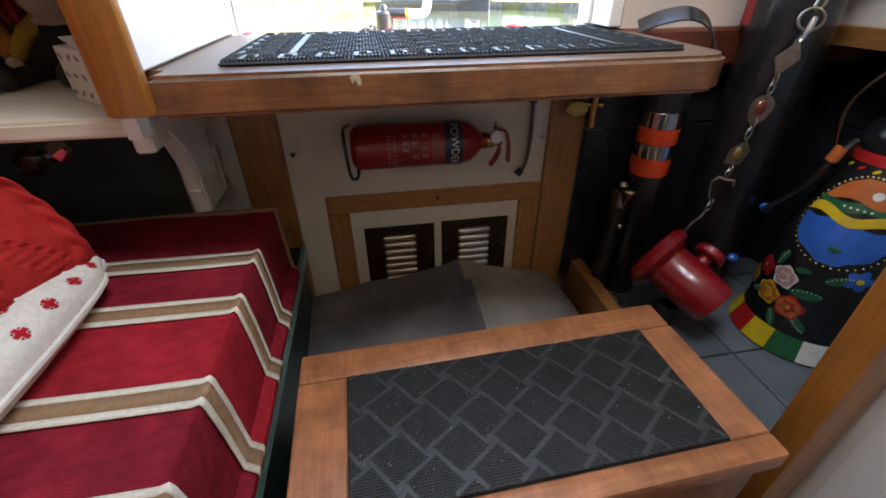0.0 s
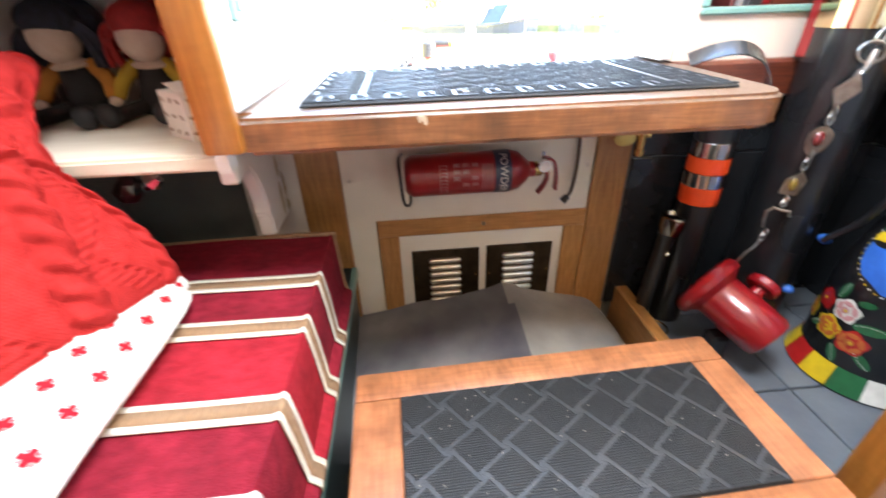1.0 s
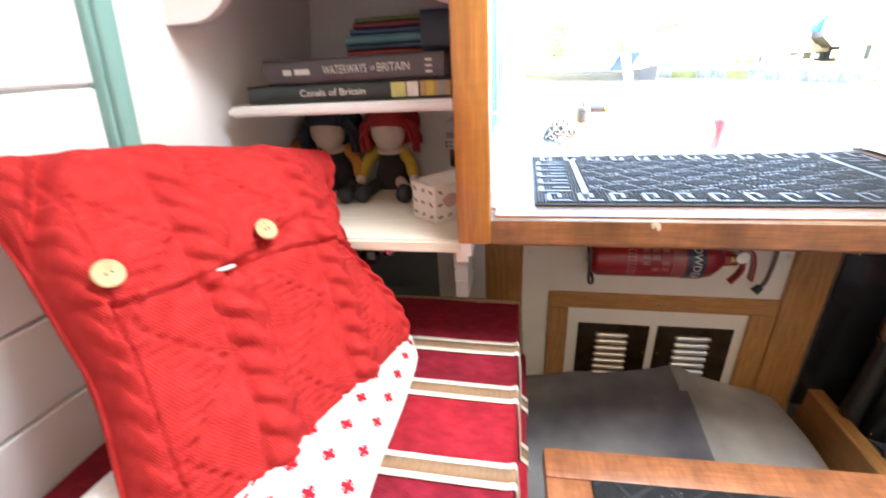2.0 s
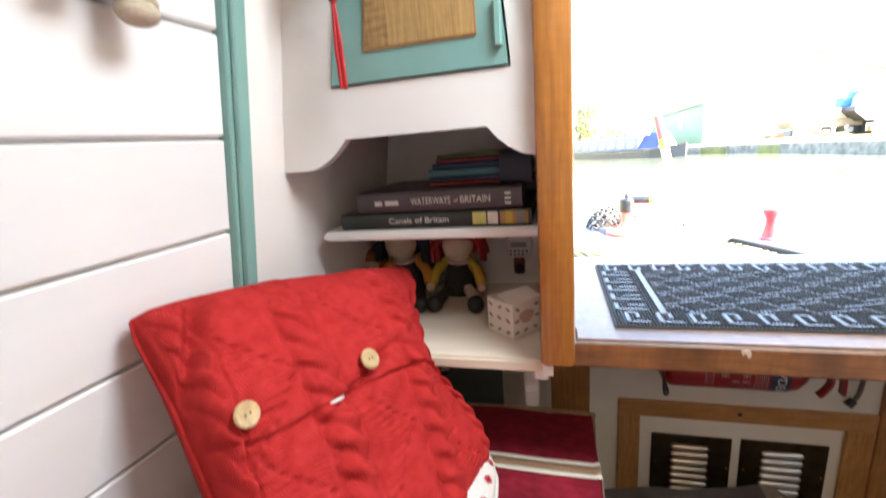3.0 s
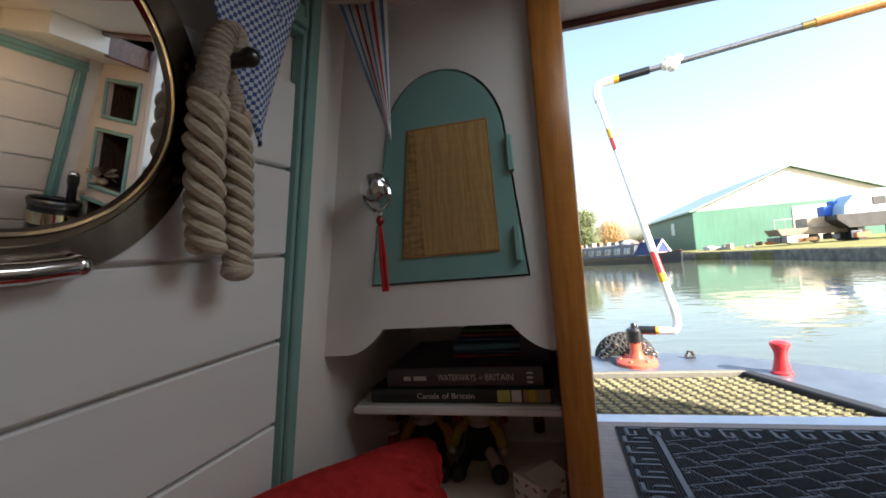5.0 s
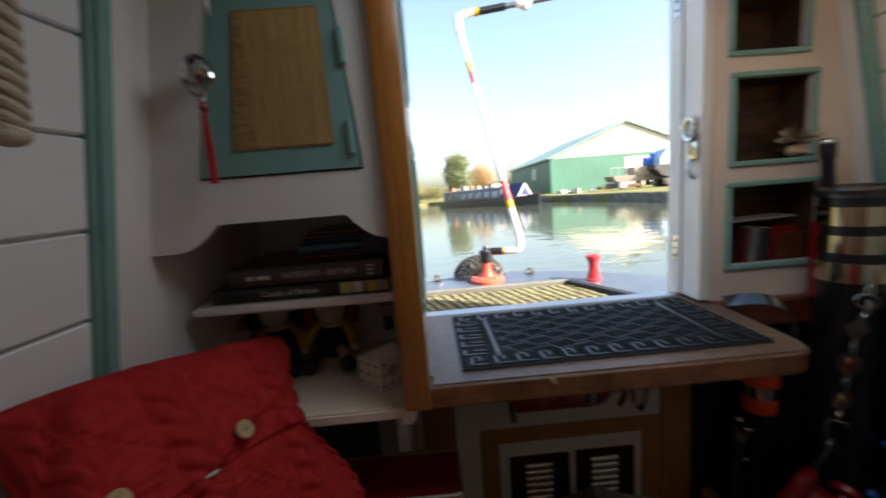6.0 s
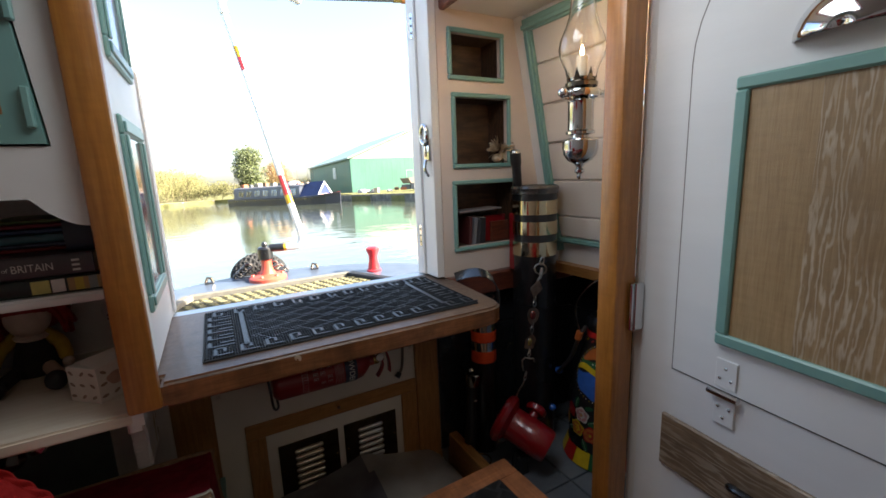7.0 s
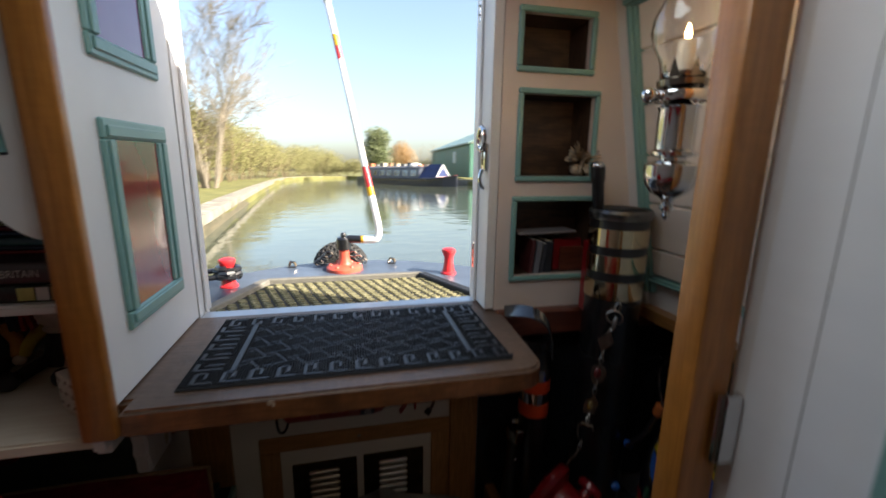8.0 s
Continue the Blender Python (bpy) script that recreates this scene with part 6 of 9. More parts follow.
# ---- round mirror in a porthole frame, with its rope ----
def mirror():
    cy, cz, tilt = -0.455, 1.205, math.degrees(math.atan(0.17))
    c = Vector((left_x(cy, cz), cy, cz))
    M = Matrix.Translation(c) @ pose(0, 0, 0, 0, 0, -4.6) @ pose(0, 0, 0, 0, 90 + tilt, 0) @ Matrix.Scale(1.06, 4)
    t = thing("porthole_mirror", c, "round mirror in a worn nickel porthole frame on the plank wall", "mirror")
    part("rim", lathe(B(), [(0.155, 0.0), (0.157, 0.004), (0.154, 0.008), (0.126, 0.010), (0.1255, 0.0085), (0.113, 0.0085), (0.113, 0.002), (0.155, 0.0)], 72, M), TARNISH_REFLECT, t, angle=40)
    part("bead", lathe(B(), [(0.1200, 0.009), (0.1195, 0.014), (0.1175, 0.0165), (0.1150, 0.016), (0.1125, 0.012), (0.113, 0.009), (0.1200, 0.009)], 72, M), NICKEL, t, "bright raised bead round the glass", angle=40)
    silver = bpy.data.materials.new("mirror_silver")
    silver.use_nodes = True
    p = silver.node_tree.nodes["Principled BSDF"]
    p.inputs["Base Color"].default_value, p.inputs["Metallic"].default_value, p.inputs["Roughness"].default_value = (0.86, 0.87, 0.86, 1), 1.0, 0.01
    part("glass", lathe(B(), [(0, 0.012), (0.113, 0.012)], 64, M), silver, t, "clear mirror glass", smooth=False)
    for a in range(8):
        q = M @ Matrix.Rotation(radians(a * 45 + 18), 4, "Z") @ Vector((0.142, 0, 0.009))
        part("screw", ball(B(), q, 0.0048, 10, 6), BRONZE, t)
    ax = M.to_3x3()
    hp = [M @ Vector((x, y, z)) for x, y, z in ((0.140, -0.070, 0.016), (0.143, -0.03, 0.018), (0.143, 0.01, 0.018), (0.140, 0.045, 0.016))]
    part("hinge_bar", tube(B(), hp, 0.0085, 14), CHROME, t, "polished hinge bar")
    for e in (hp[0], hp[-1]):
        part("bolt", ball(B(), e, 0.0095, 12, 8), CHROME, t)


mirror()


def rope_strand(path, rad, turns, parent, name="strand", label="", k=3, seg=8):
    """Laid rope: strands that wind round a line, each a part."""
    P = curve_pts(path, 22)
    n = len(P)
    side = None
    axes = []
    for i, p in enumerate(P):
        d = (P[min(i + 1, n - 1)] - P[max(i - 1, 0)]).normalized()
        side = d.orthogonal().normalized() if side is None else (side - d * side.dot(d)).normalized()
        axes.append((p, side.copy(), d.cross(side)))
    for s in range(k):
        pts = []
        for i, (p, u, v) in enumerate(axes):
            a = 2 * math.pi * (turns * i / n + s / k)
            lump = 0.72 + 0.05 * noise.noise((i * 0.15, s * 3.1, rad * 90))
            pts.append(p + rad * lump * (math.cos(a) * u + math.sin(a) * v))
        part(name, tube(B(), pts, [rad * (0.39 + 0.02 * math.sin(i * 1.3 + s * 2) + 0.06 * noise.noise((i * 0.3, s, 4))) for i in range(n)], seg), ROPE, parent, label)


def rope():
    t = thing("rope_loop", (left_x(-0.27, 1.25) + 0.03, -0.27, 1.02), "thick plaited natural rope ends hanging from a hook by the mirror", "rope")
    wx = lambda y, z, o: left_x(y, z) + o
    P = lambda y, z, o: (wx(y, z, o), y, z)
    for pts, rad, turns in (([P(-0.309, 1.218, 0.034), P(-0.312, 1.17, 0.035), P(-0.309, 1.11, 0.035), P(-0.304, 1.066, 0.035)], 0.0180, -3.2), ([P(-0.270, 1.215, 0.028), P(-0.264, 1.15, 0.031), P(-0.262, 1.09, 0.033), P(-0.262, 1.040, 0.035)], 0.0156, -4.2)):
        rope_strand(pts, rad, turns, t)
    # the spliced eye: served smooth, with a thinner leg behind the hook
    for pts, r0, r1 in (([P(-0.282, 1.262, 0.040), P(-0.290, 1.286, 0.040), P(-0.302, 1.274, 0.037), P(-0.308, 1.240, 0.035), P(-0.309, 1.205, 0.034)], 0.0115, 0.0165), ([P(-0.286, 1.262, 0.024), P(-0.278, 1.25, 0.024), P(-0.271, 1.225, 0.027), P(-0.269, 1.200, 0.028)], 0.0085, 0.0125)):
        line = curve_pts(pts, 16)
        m = len(line)
        part("eye", tube(B(), line, [r0 + (r1 - r0) * i / m + 0.0007 * math.sin(i * 1.9) + 0.0012 * noise.noise((i * 0.4, r0 * 900, 2)) for i in range(m)], 14), SERVED, t, "worn served eye over the hook")
    b = B()
    ball(b, (wx(-0.262, 1.04, 0.035), -0.262, 1.040), 0.0175, 12, 8, (1, 1.1, 0.7))
    part("knot", b, ROPE, t)
    h = thing("wall_hook", (wx(-0.29, 1.28, 0.0), -0.29, 1.28), "black metal hook on the plank wall holding the rope", "hook")
    part("hook_arm", tube(B(), [(wx(-0.296, 1.262, -0.002), -0.296, 1.262), (wx(-0.294, 1.262, 0.05), -0.294, 1.256), (wx(-0.288, 1.262, 0.058), -0.288, 1.258)], 0.008, 12), BLACK, h)
    part("hook_cap", ball(B(), (wx(-0.288, 1.262, 0.06), -0.288, 1.260), 0.0105, 12, 8), BLACK, h)


rope()


# ---- bunting ----
def check_cloth():
    k = mat("blue_gingham", (0.10, 0.16, 0.36), (0.08, 0.13, 0.30), rough=0.9, scale=90, bump=0.3, dirt=0.1)
    n, ln = k.node_tree.nodes, k.node_tree.links.new
    tc, ck = n.new("ShaderNodeTexCoord"), n.new("ShaderNodeTexChecker")
    ck.inputs["Scale"].default_value = 215
    ck.inputs["Color1"].default_value, ck.inputs["Color2"].default_value = (0.05, 0.10, 0.30, 1), (0.55, 0.60, 0.68, 1)
    mp = n.new("ShaderNodeMapping")
    mp.inputs["Scale"].default_value = (0.02, 1, 1)
    ln(tc.outputs["Object"], mp.inputs["Vector"])
    ln(mp.outputs["Vector"], ck.inputs["Vector"])
    ln(ck.outputs["Color"], n["Principled BSDF"].inputs["Base Color"])
    return k


def pennant(name, a, c, tip, k, label, stripes=()):
    a, c, tip = Vector(a), Vector(c), Vector(tip)
    n = 14
    nor = (c - a).cross(tip - a).normalized()
    t = thing(name, (a + c) / 2, label, "bunting", "bunting flags")

    def at(u, v):
        p = a + (c - a) * u
        q = p + (tip - p) * v
        return q + nor * 0.006 * math.sin(u * 5 + v * 3) * (1 - v * 0.5)

    b = B()
    g = [[b.verts.new(at(i / n, min(j / n, 0.998))) for j in range(n + 1)] for i in range(n + 1)]
    for i in range(n):
        for j in range(n):
            b.faces.new((g[i][j], g[i + 1][j], g[i + 1][j + 1], g[i][j + 1]))
    o = part("flag", b, k, t, angle=80)
    so = o.modifiers.new("thick", "SOLIDIFY")
    so.thickness, so.offset = 0.0015, 0.0
    for u0, u1, kk in stripes:
        for sd in (-1, 1):
            b = B()
            row = [[b.verts.new(at(u, min(j / n, 0.99)) + nor * 0.0013 * sd) for u in (u0, u1)] for j in range(n + 1)]
            for p, q in zip(row, row[1:]):
                b.faces.new((p[0], p[1], q[1], q[0]))
            part("stripe", b, kk, o)
    part("tape", tube(B(), [a - (c - a) * 0.15, a, c, c + (c - a) * 0.15], 0.004, 6), BRAID_W, t)


pennant("bunting_flag", (left_x(-0.33, 1.38) + 0.035, -0.342, 1.372), (left_x(-0.19, 1.39) + 0.04, -0.190, 1.395), (left_x(-0.24, 1.18) + 0.035, -0.238, 1.182), check_cloth(), "blue and white gingham bunting flag hanging by the wall")
redst, bluest = mat("red_stripe", (0.50, 0.05, 0.05), rough=0.9, scale=80), mat("blue_stripe", (0.10, 0.22, 0.42), rough=0.9, scale=80)
pennant("bunting_flag", (-0.695, -0.075, 1.438), (-0.622, -0.045, 1.438), (-0.630, -0.06, 1.217), mat("white_cotton", (0.70, 0.70, 0.70), (0.64, 0.64, 0.64), rough=0.9, scale=80, bump=0.3), "white bunting flag with red and blue stripes", [(0.05, 0.13, bluest), (0.22, 0.27, bluest), (0.36, 0.42, redst), (0.52, 0.57, bluest), (0.66, 0.74, redst), (0.84, 0.92, bluest)])


place = I4


# ---- brass lamp on the right side ----
def oil_lamp():
    cx, cy = 0.468, -0.16
    t = thing("oil_lamp", (cx, cy, 0.912), "lit chrome gimballed oil lamp with a clear glass chimney", "lamp")
    P = pose(cx, cy, 0, 0, 0, 0)
    part("finial", lathe(B(), [(0, 0.910), (0.003, 0.911), (0.006, 0.917), (0.003, 0.921), (0.010, 0.926), (0.011, 0.931), (0.006, 0.936), (0.010, 0.942), (0.013, 0.946)], 24, P), CHROME, t)
    part("bowl", lathe(B(), [(0.013, 0.945), (0.026, 0.952), (0.035, 0.964), (0.038, 0.978), (0.038, 0.993), (0.034, 0.997), (0.018, 1.000)], 36, P), CHROME, t)
    part("stem", lathe(B(), [(0.018, 1.000), (0.018, 1.004), (0.030, 1.007), (0.031, 1.012), (0.027, 1.016), (0.0265, 1.072), (0.029, 1.076), (0.020, 1.080), (0.016, 1.085), (0.016, 1.098)], 36, P), CHROME, t)
    part("gimbal_ring", lathe(B(), [(0.034, 1.083), (0.040, 1.083), (0.042, 1.089), (0.040, 1.096), (0.034, 1.096), (0.034, 1.083)], 36, P), CHROME, t)
    part("pivot", tube(B(), [(cx - 0.052, cy, 1.090), (cx - 0.030, cy, 1.090)], [0.009, 0.007], 12), CHROME, t)
    part("pivot_knob", ball(B(), (cx - 0.054, cy - 0.002, 1.090), 0.011, 14, 9), CHROME, t)
    part("arm", tube(B(), curve_pts([(cx + 0.036, cy, 1.090), (cx + 0.06, cy, 1.094), (cx + 0.10, cy, 1.094), (right_x(cy, 1.094) + 0.004, cy, 1.094)], 5), 0.0085, 12), CHROME, t)
    part("wall_plate", lathe(B(), [(0, 0.012), (0.022, 0.010), (0.028, 0.0), (0, 0)], 24, pose(right_x(cy, 1.094), cy, 1.094, 0, -90, 0)), CHROME, t)
    bur = part("burner", lathe(B(), [(0.018, 1.096), (0.033, 1.104), (0.034, 1.112), (0.028, 1.116), (0.028, 1.122), (0.012, 1.126), (0, 1.127)], 32, P), NICKEL, t, "pierced dark metal burner")
    for i in range(7):
        a = 2 * math.pi * i / 7
        M = P @ Matrix.Rotation(a, 4, "Z")
        b = prism(B(), [(-0.006, 1.112), (0.006, 1.112), (0.0055, 1.122), (0.0, 1.140), (-0.0055, 1.122)], lambda u, v: M @ Vector((0.0285 + 0.10 * (v - 1.112), u, v)), lambda u, v: M @ Vector((0.0297 + 0.10 * (v - 1.112), u, v)))
        part("prong", b, NICKEL, bur)
    part("wick_tube", tube(B(), [(cx, cy, 1.122), (cx, cy, 1.166)], 0.0115, 16), mat("candle_white", (0.75, 0.66, 0.52), rough=0.5, scale=30), t, "pale wick tube")
    fl = bpy.data.materials.new("flame")
    fl.use_nodes = True
    n = fl.node_tree.nodes
    n["Principled BSDF"].inputs["Base Color"].default_value = (1, 0.6, 0.2, 1)
    n["Principled BSDF"].inputs["Emission Color"].default_value = (1.0, 0.62, 0.26, 1)
    n["Principled BSDF"].inputs["Emission Strength"].default_value = 90.0
    part("flame", lathe(B(), [(0, 1.166), (0.0032, 1.169), (0.0042, 1.174), (0.0030, 1.181), (0.0014, 1.186), (0, 1.189)], 14, P), fl, t, "small yellow flame")
    out = [(0.030, 1.120), (0.034, 1.140), (0.044, 1.160), (0.0485, 1.178), (0.046, 1.198), (0.036, 1.220), (0.028, 1.245), (0.024, 1.28), (0.0235, 1.335)]
    inn = [(r - 0.0018, z) for r, z in out[::-1]]
    g = part("glass_chimney", lathe(B(), out + inn + [out[0]], 40, P), CLEAR, t, "clear bulbous glass chimney", angle=60)
    g.visible_shadow = False



oil_lamp()


# ---- the boat's spare chimneys ----
def chimney(cx, cy, z0, z1, r, bands, rim, label, k1, k2=None):
    t = thing("boat_chimney", (cx, cy, z0), label, "chimney", "boat chimneys")
    P = pose(cx, cy, 0)
    part("pipe", lathe(B(), [(r, z0), (r, z1), (r - 0.006, z1), (r - 0.006, z1 - 0.08), (0, z1 - 0.08)], 44, P), BLACK, t)
    for i, (a, c) in enumerate(bands):
        part("band", lathe(B(), [(r, a), (r + 0.002, a + 0.001), (r + 0.002, c - 0.001), (r, c)], 44, P), k2 if (k2 and i % 2) else k1, t, "bright metal band")
    if rim:
        part("rim", lathe(B(), [(r - 0.004, z1 - 0.016), (r + 0.004, z1 - 0.014), (rim, z1 - 0.006), (rim + 0.003, z1 + 0.002), (rim - 0.002, z1 + 0.010), (r - 0.004, z1 + 0.006), (r - 0.006, z1 - 0.01)], 44, P), mat("blued_steel", (0.20, 0.19, 0.18), (0.12, 0.115, 0.11), rough=0.25, metal=0.8, scale=14), t, "rolled steel rim")
    return t


chimney(0.641, 0.186, HEARTH, 0.875, 0.069, [(0.668, 0.714), (0.735, 0.777), (0.797, 0.841)], 0.073, "tall black boat chimney with three polished bands standing on the hearth", mat("pale_brass", (0.76, 0.64, 0.42), (0.68, 0.55, 0.34), rough=0.10, metal=1.0, scale=20, dirt=0.15, rvar=0.5))
chimney(0.461, 0.222, HEARTH, 0.545, 0.0385, [(0.438, 0.470), (0.405, 0.438), (0.374, 0.405), (0.335, 0.374)], 0, "small black stove pipe with chrome and orange bands behind the step", CHROME, mat("orange_band", (0.72, 0.07, 0.012), (0.62, 0.05, 0.01), rough=0.3, scale=30, coat=0.3))


def poker():
    t = thing("black_handle", (0.595, 0.205, 0.62), "black handled brush with a silver cap standing behind the chimney", "brush")
    part("grip", tube(B(), curve_pts([(0.608, 0.225, 0.62), (0.600, 0.215, 0.80), (0.592, 0.208, 0.89), (0.582, 0.203, 0.955), (0.578, 0.201, 0.985)], 5), [0.010] * 6 + [0.014] * 9 + [0.017] * 6, 14), BLACK, t)
    part("cap", ball(B(), (0.577, 0.2, 0.986), 0.0165, 14, 9, (1, 1, 0.7)), CHROME, t)
    r = thing("red_packet", (0.6, 0.24, 0.63), "red cardboard packet standing behind the chimney", "packet")
    part("carton", box(B(), 0.575, 0.635, 0.205, 0.232, 0.618, 0.80, 0.003), RED, r)


poker()


def torch():
    t = thing("torch", (0.398, 0.20, HEARTH), "black torch with a silver head standing on the hearth", "torch")
    P = pose(0.388, 0.205, 0.022, 0, 4, 0)
    part("barrel", lathe(B(), [(0, 0.0), (0.018, 0.0), (0.019, 0.006), (0.019, 0.235), (0.022, 0.245)], 22, P), BLACK, t)
    part("head", lathe(B(), [(0.020, 0.24), (0.027, 0.262), (0.028, 0.285), (0.025, 0.288), (0.020, 0.280), (0, 0.278)], 24, P), NICKEL, t, "silver torch head")
    part("switch", ball(B(), P @ Vector((0, -0.019, 0.20)), 0.006, 10, 6), CHROME, t)
    w = thing("wire_ring", (0.40, 0.19, HEARTH), "brass ring lying on the hearth tiles", "ring")
    part("loop", tube(B(), [(0.407 + 0.030 * math.cos(a), 0.165 + 0.030 * math.sin(a), HEARTH + 0.003) for a in [2 * math.pi * i / 28 for i in range(29)]], 0.0022, 6), BRASS, w)


torch()


def chain():
    t = thing("chimney_chain", (0.58, 0.11, 0.40), "tarnished ornamental chain of charms and stones hanging from the chimney", "chain")
    silver = mat("tarnished_silver", (0.62, 0.59, 0.54), (0.36, 0.33, 0.29), rough=0.30, metal=1.0, scale=60, dirt=0.45, bump=0.2, bscale=200)
    F = lambda x, z, tilt=0: pose(x, 0.108, z, 0, 0, -37) @ pose(0, 0, 0, 0, tilt, 0)

    def plate(name, M, pts, thick, k, parent, label=""):
        b = prism(B(), pts, lambda u, v: M @ Vector((u, -thick, v)), lambda u, v: M @ Vector((u, 0.001, v)))
        bmesh.ops.bevel(b, geom=[e for e in b.edges if len(e.link_faces) == 2 and e.calc_face_angle(0) > 1.0], offset=0.0016, segments=2, affect="EDGES")
        return part(name, b, k, parent, label)

    def links(a, c, n, w):
        a, c = Vector(a), Vector(c)
        for i in range(n):
            p, q = a.lerp(c, i / n), a.lerp(c, (i + 1) / n)
            M = Matrix.Translation((p + q) / 2) @ (q - p).to_track_quat("X", "Z").to_matrix().to_4x4() @ pose(0, 0, 0, 70 * (i % 2) + 20, 0, 0)
            L = (q - p).length * 0.64
            part("link", tube(B(), [M @ Vector((L * math.cos(g), w * math.sin(g), 0)) for g in [2 * math.pi * k / 12 for k in range(13)]], 0.0021, 6), silver, t)

    def oval(x, z, rx, rz, r, name, label=""):
        M = F(x, z, 14)
        part(name, tube(B(), [M @ Vector((rx * math.cos(a), 0, rz * math.sin(a))) for a in [2 * math.pi * i / 22 for i in range(23)]], r, 7), silver, t, label)

    oval(0.598, 0.636, 0.0175, 0.0160, 0.0026, "ring", "large split ring")
    oval(0.604, 0.660, 0.0055, 0.0120, 0.0024, "swivel")
    part("clasp", tube(B(), [(0.600, 0.104, 0.640), (0.595, 0.102, 0.622), (0.592, 0.103, 0.606)], [0.004, 0.0055, 0.0035], 8), silver, t, "spring clasp below the ring")
    plate("charm", F(0.580, 0.578, 16), [(0, 0.030), (0.0185, 0.006), (0.002, -0.030), (-0.0165, -0.004)], 0.008, silver, t, "diamond-shaped metal charm")
    links((0.591, 0.106, 0.610), (0.585, 0.106, 0.600), 1, 0.005)
    links((0.575, 0.106, 0.552), (0.572, 0.106, 0.522), 2, 0.0055)
    drop = lambda s: [(s * 0.021 * math.sin(a) * (0.62 + 0.38 * math.cos(a / 2) ** 2), s * (0.021 * math.cos(a) - 0.006 * (1 - math.cos(a)))) for a in [2 * math.pi * i / 20 for i in range(20)]]
    M = F(0.570, 0.498, 10)
    heart = plate("charm", M, drop(1.0), 0.006, silver, t, "rounded charm set with a dark red stone")
    part("stone", ball(B(), M @ Vector((0, -0.005, -0.001)), 0.0125, 12, 8, (1, 0.45, 1.15)), mat("red_stone", (0.16, 0.02, 0.02), rough=0.08, scale=30, coat=1.0), heart, "dark red glass stone")
    links((0.566, 0.106, 0.474), (0.562, 0.106, 0.440), 2, 0.0055)
    M = F(0.558, 0.412, 12)
    sq = plate("charm", M, [(0.001, 0.027), (0.0145, 0.012), (0.013, -0.020), (-0.013, -0.026), (-0.0155, 0.004)], 0.006, silver, t, "square charm set with an amber stone")
    part("stone", ball(B(), M @ Vector((0, -0.005, -0.001)), 0.0105, 12, 8, (1, 0.45, 1.3)), mat("amber_stone", (0.24, 0.15, 0.03), rough=0.08, scale=30, coat=1.0), sq, "amber glass stone")
    links((0.554, 0.106, 0.386), (0.551, 0.106, 0.366), 2, 0.0055)
    M = F(0.546, 0.340, 8)
    part("charm", tube(B(), [M @ Vector((x, -0.002, z)) for x, z in ((0.020, 0.012), (0.016, 0.022), (0.004, 0.020), (-0.010, 0.021), (-0.017, 0.010), (-0.013, -0.010), (-0.008, -0.024))], 0.0030, 8), silver, t, "open curl of metal")
    links((0.540, 0.106, 0.315), (0.534, 0.106, 0.292), 2, 0.005)
    part("hook", tube(B(), [(0.534, 0.106, 0.292), (0.526, 0.106, 0.276), (0.512, 0.106, 0.264), (0.506, 0.108, 0.250), (0.506, 0.112, 0.236)], 0.0026, 8), silver, t)


chain()


# ---- red lamp lying on the hearth ----
def red_lantern():
    a, c = Vector((0.479, 0.098, 0.166)), Vector((0.538, 0.002, 0.118))
    t = thing("red_lamp_body", (0.48, 0.05, HEARTH), "glossy red enamelled metal canister tipped on its side on the hearth", "canister")
    L = (c - a).length
    M = Matrix.Translation(a) @ (c - a).to_track_quat("Z", "Y").to_matrix().to_4x4()
    part("body", lathe(B(), [(0.050, -0.002), (0.050, 0.040), (0.052, 0.044), (0.050, L - 0.01), (0.046, L), (0.040, L + 0.002), (0.038, L - 0.003), (0, L - 0.003)], 40, M), RED, t)
    part("flange", lathe(B(), [(0, -0.045), (0.060, -0.045), (0.071, -0.040), (0.077, -0.028), (0.073, -0.016), (0.058, -0.008), (0.050, -0.002)], 40, M), RED, t, "flared red flange")
    k = M @ Vector((0.0, 0.0, 0.045))
    n = Vector((0.80, 0.25, 0.60)).normalized()
    part("neck", tube(B(), [k + n * 0.04, k + n * 0.068], 0.014, 14), RED, t)
    part("cap", lathe(B(), [(0, 0.066), (0.029, 0.066), (0.032, 0.070), (0.032, 0.082), (0.027, 0.087), (0, 0.088)], 26, Matrix.Translation(k) @ n.to_track_quat("Z", "Y").to_matrix().to_4x4()), RED, t, "red screw cap")
    for q in (-0.5, 0.4):
        part("rivet", ball(B(), M @ Vector((0.026 * math.cos(q), 0.026 * math.sin(q), L - 0.002)), 0.0035, 8, 5), CHROME, t)
    part("foot", box(B(), 0.462, 0.502, 0.045, 0.085, HEARTH, 0.086, 0.006), BLACK, t, "black stand under the canister")


red_lantern()


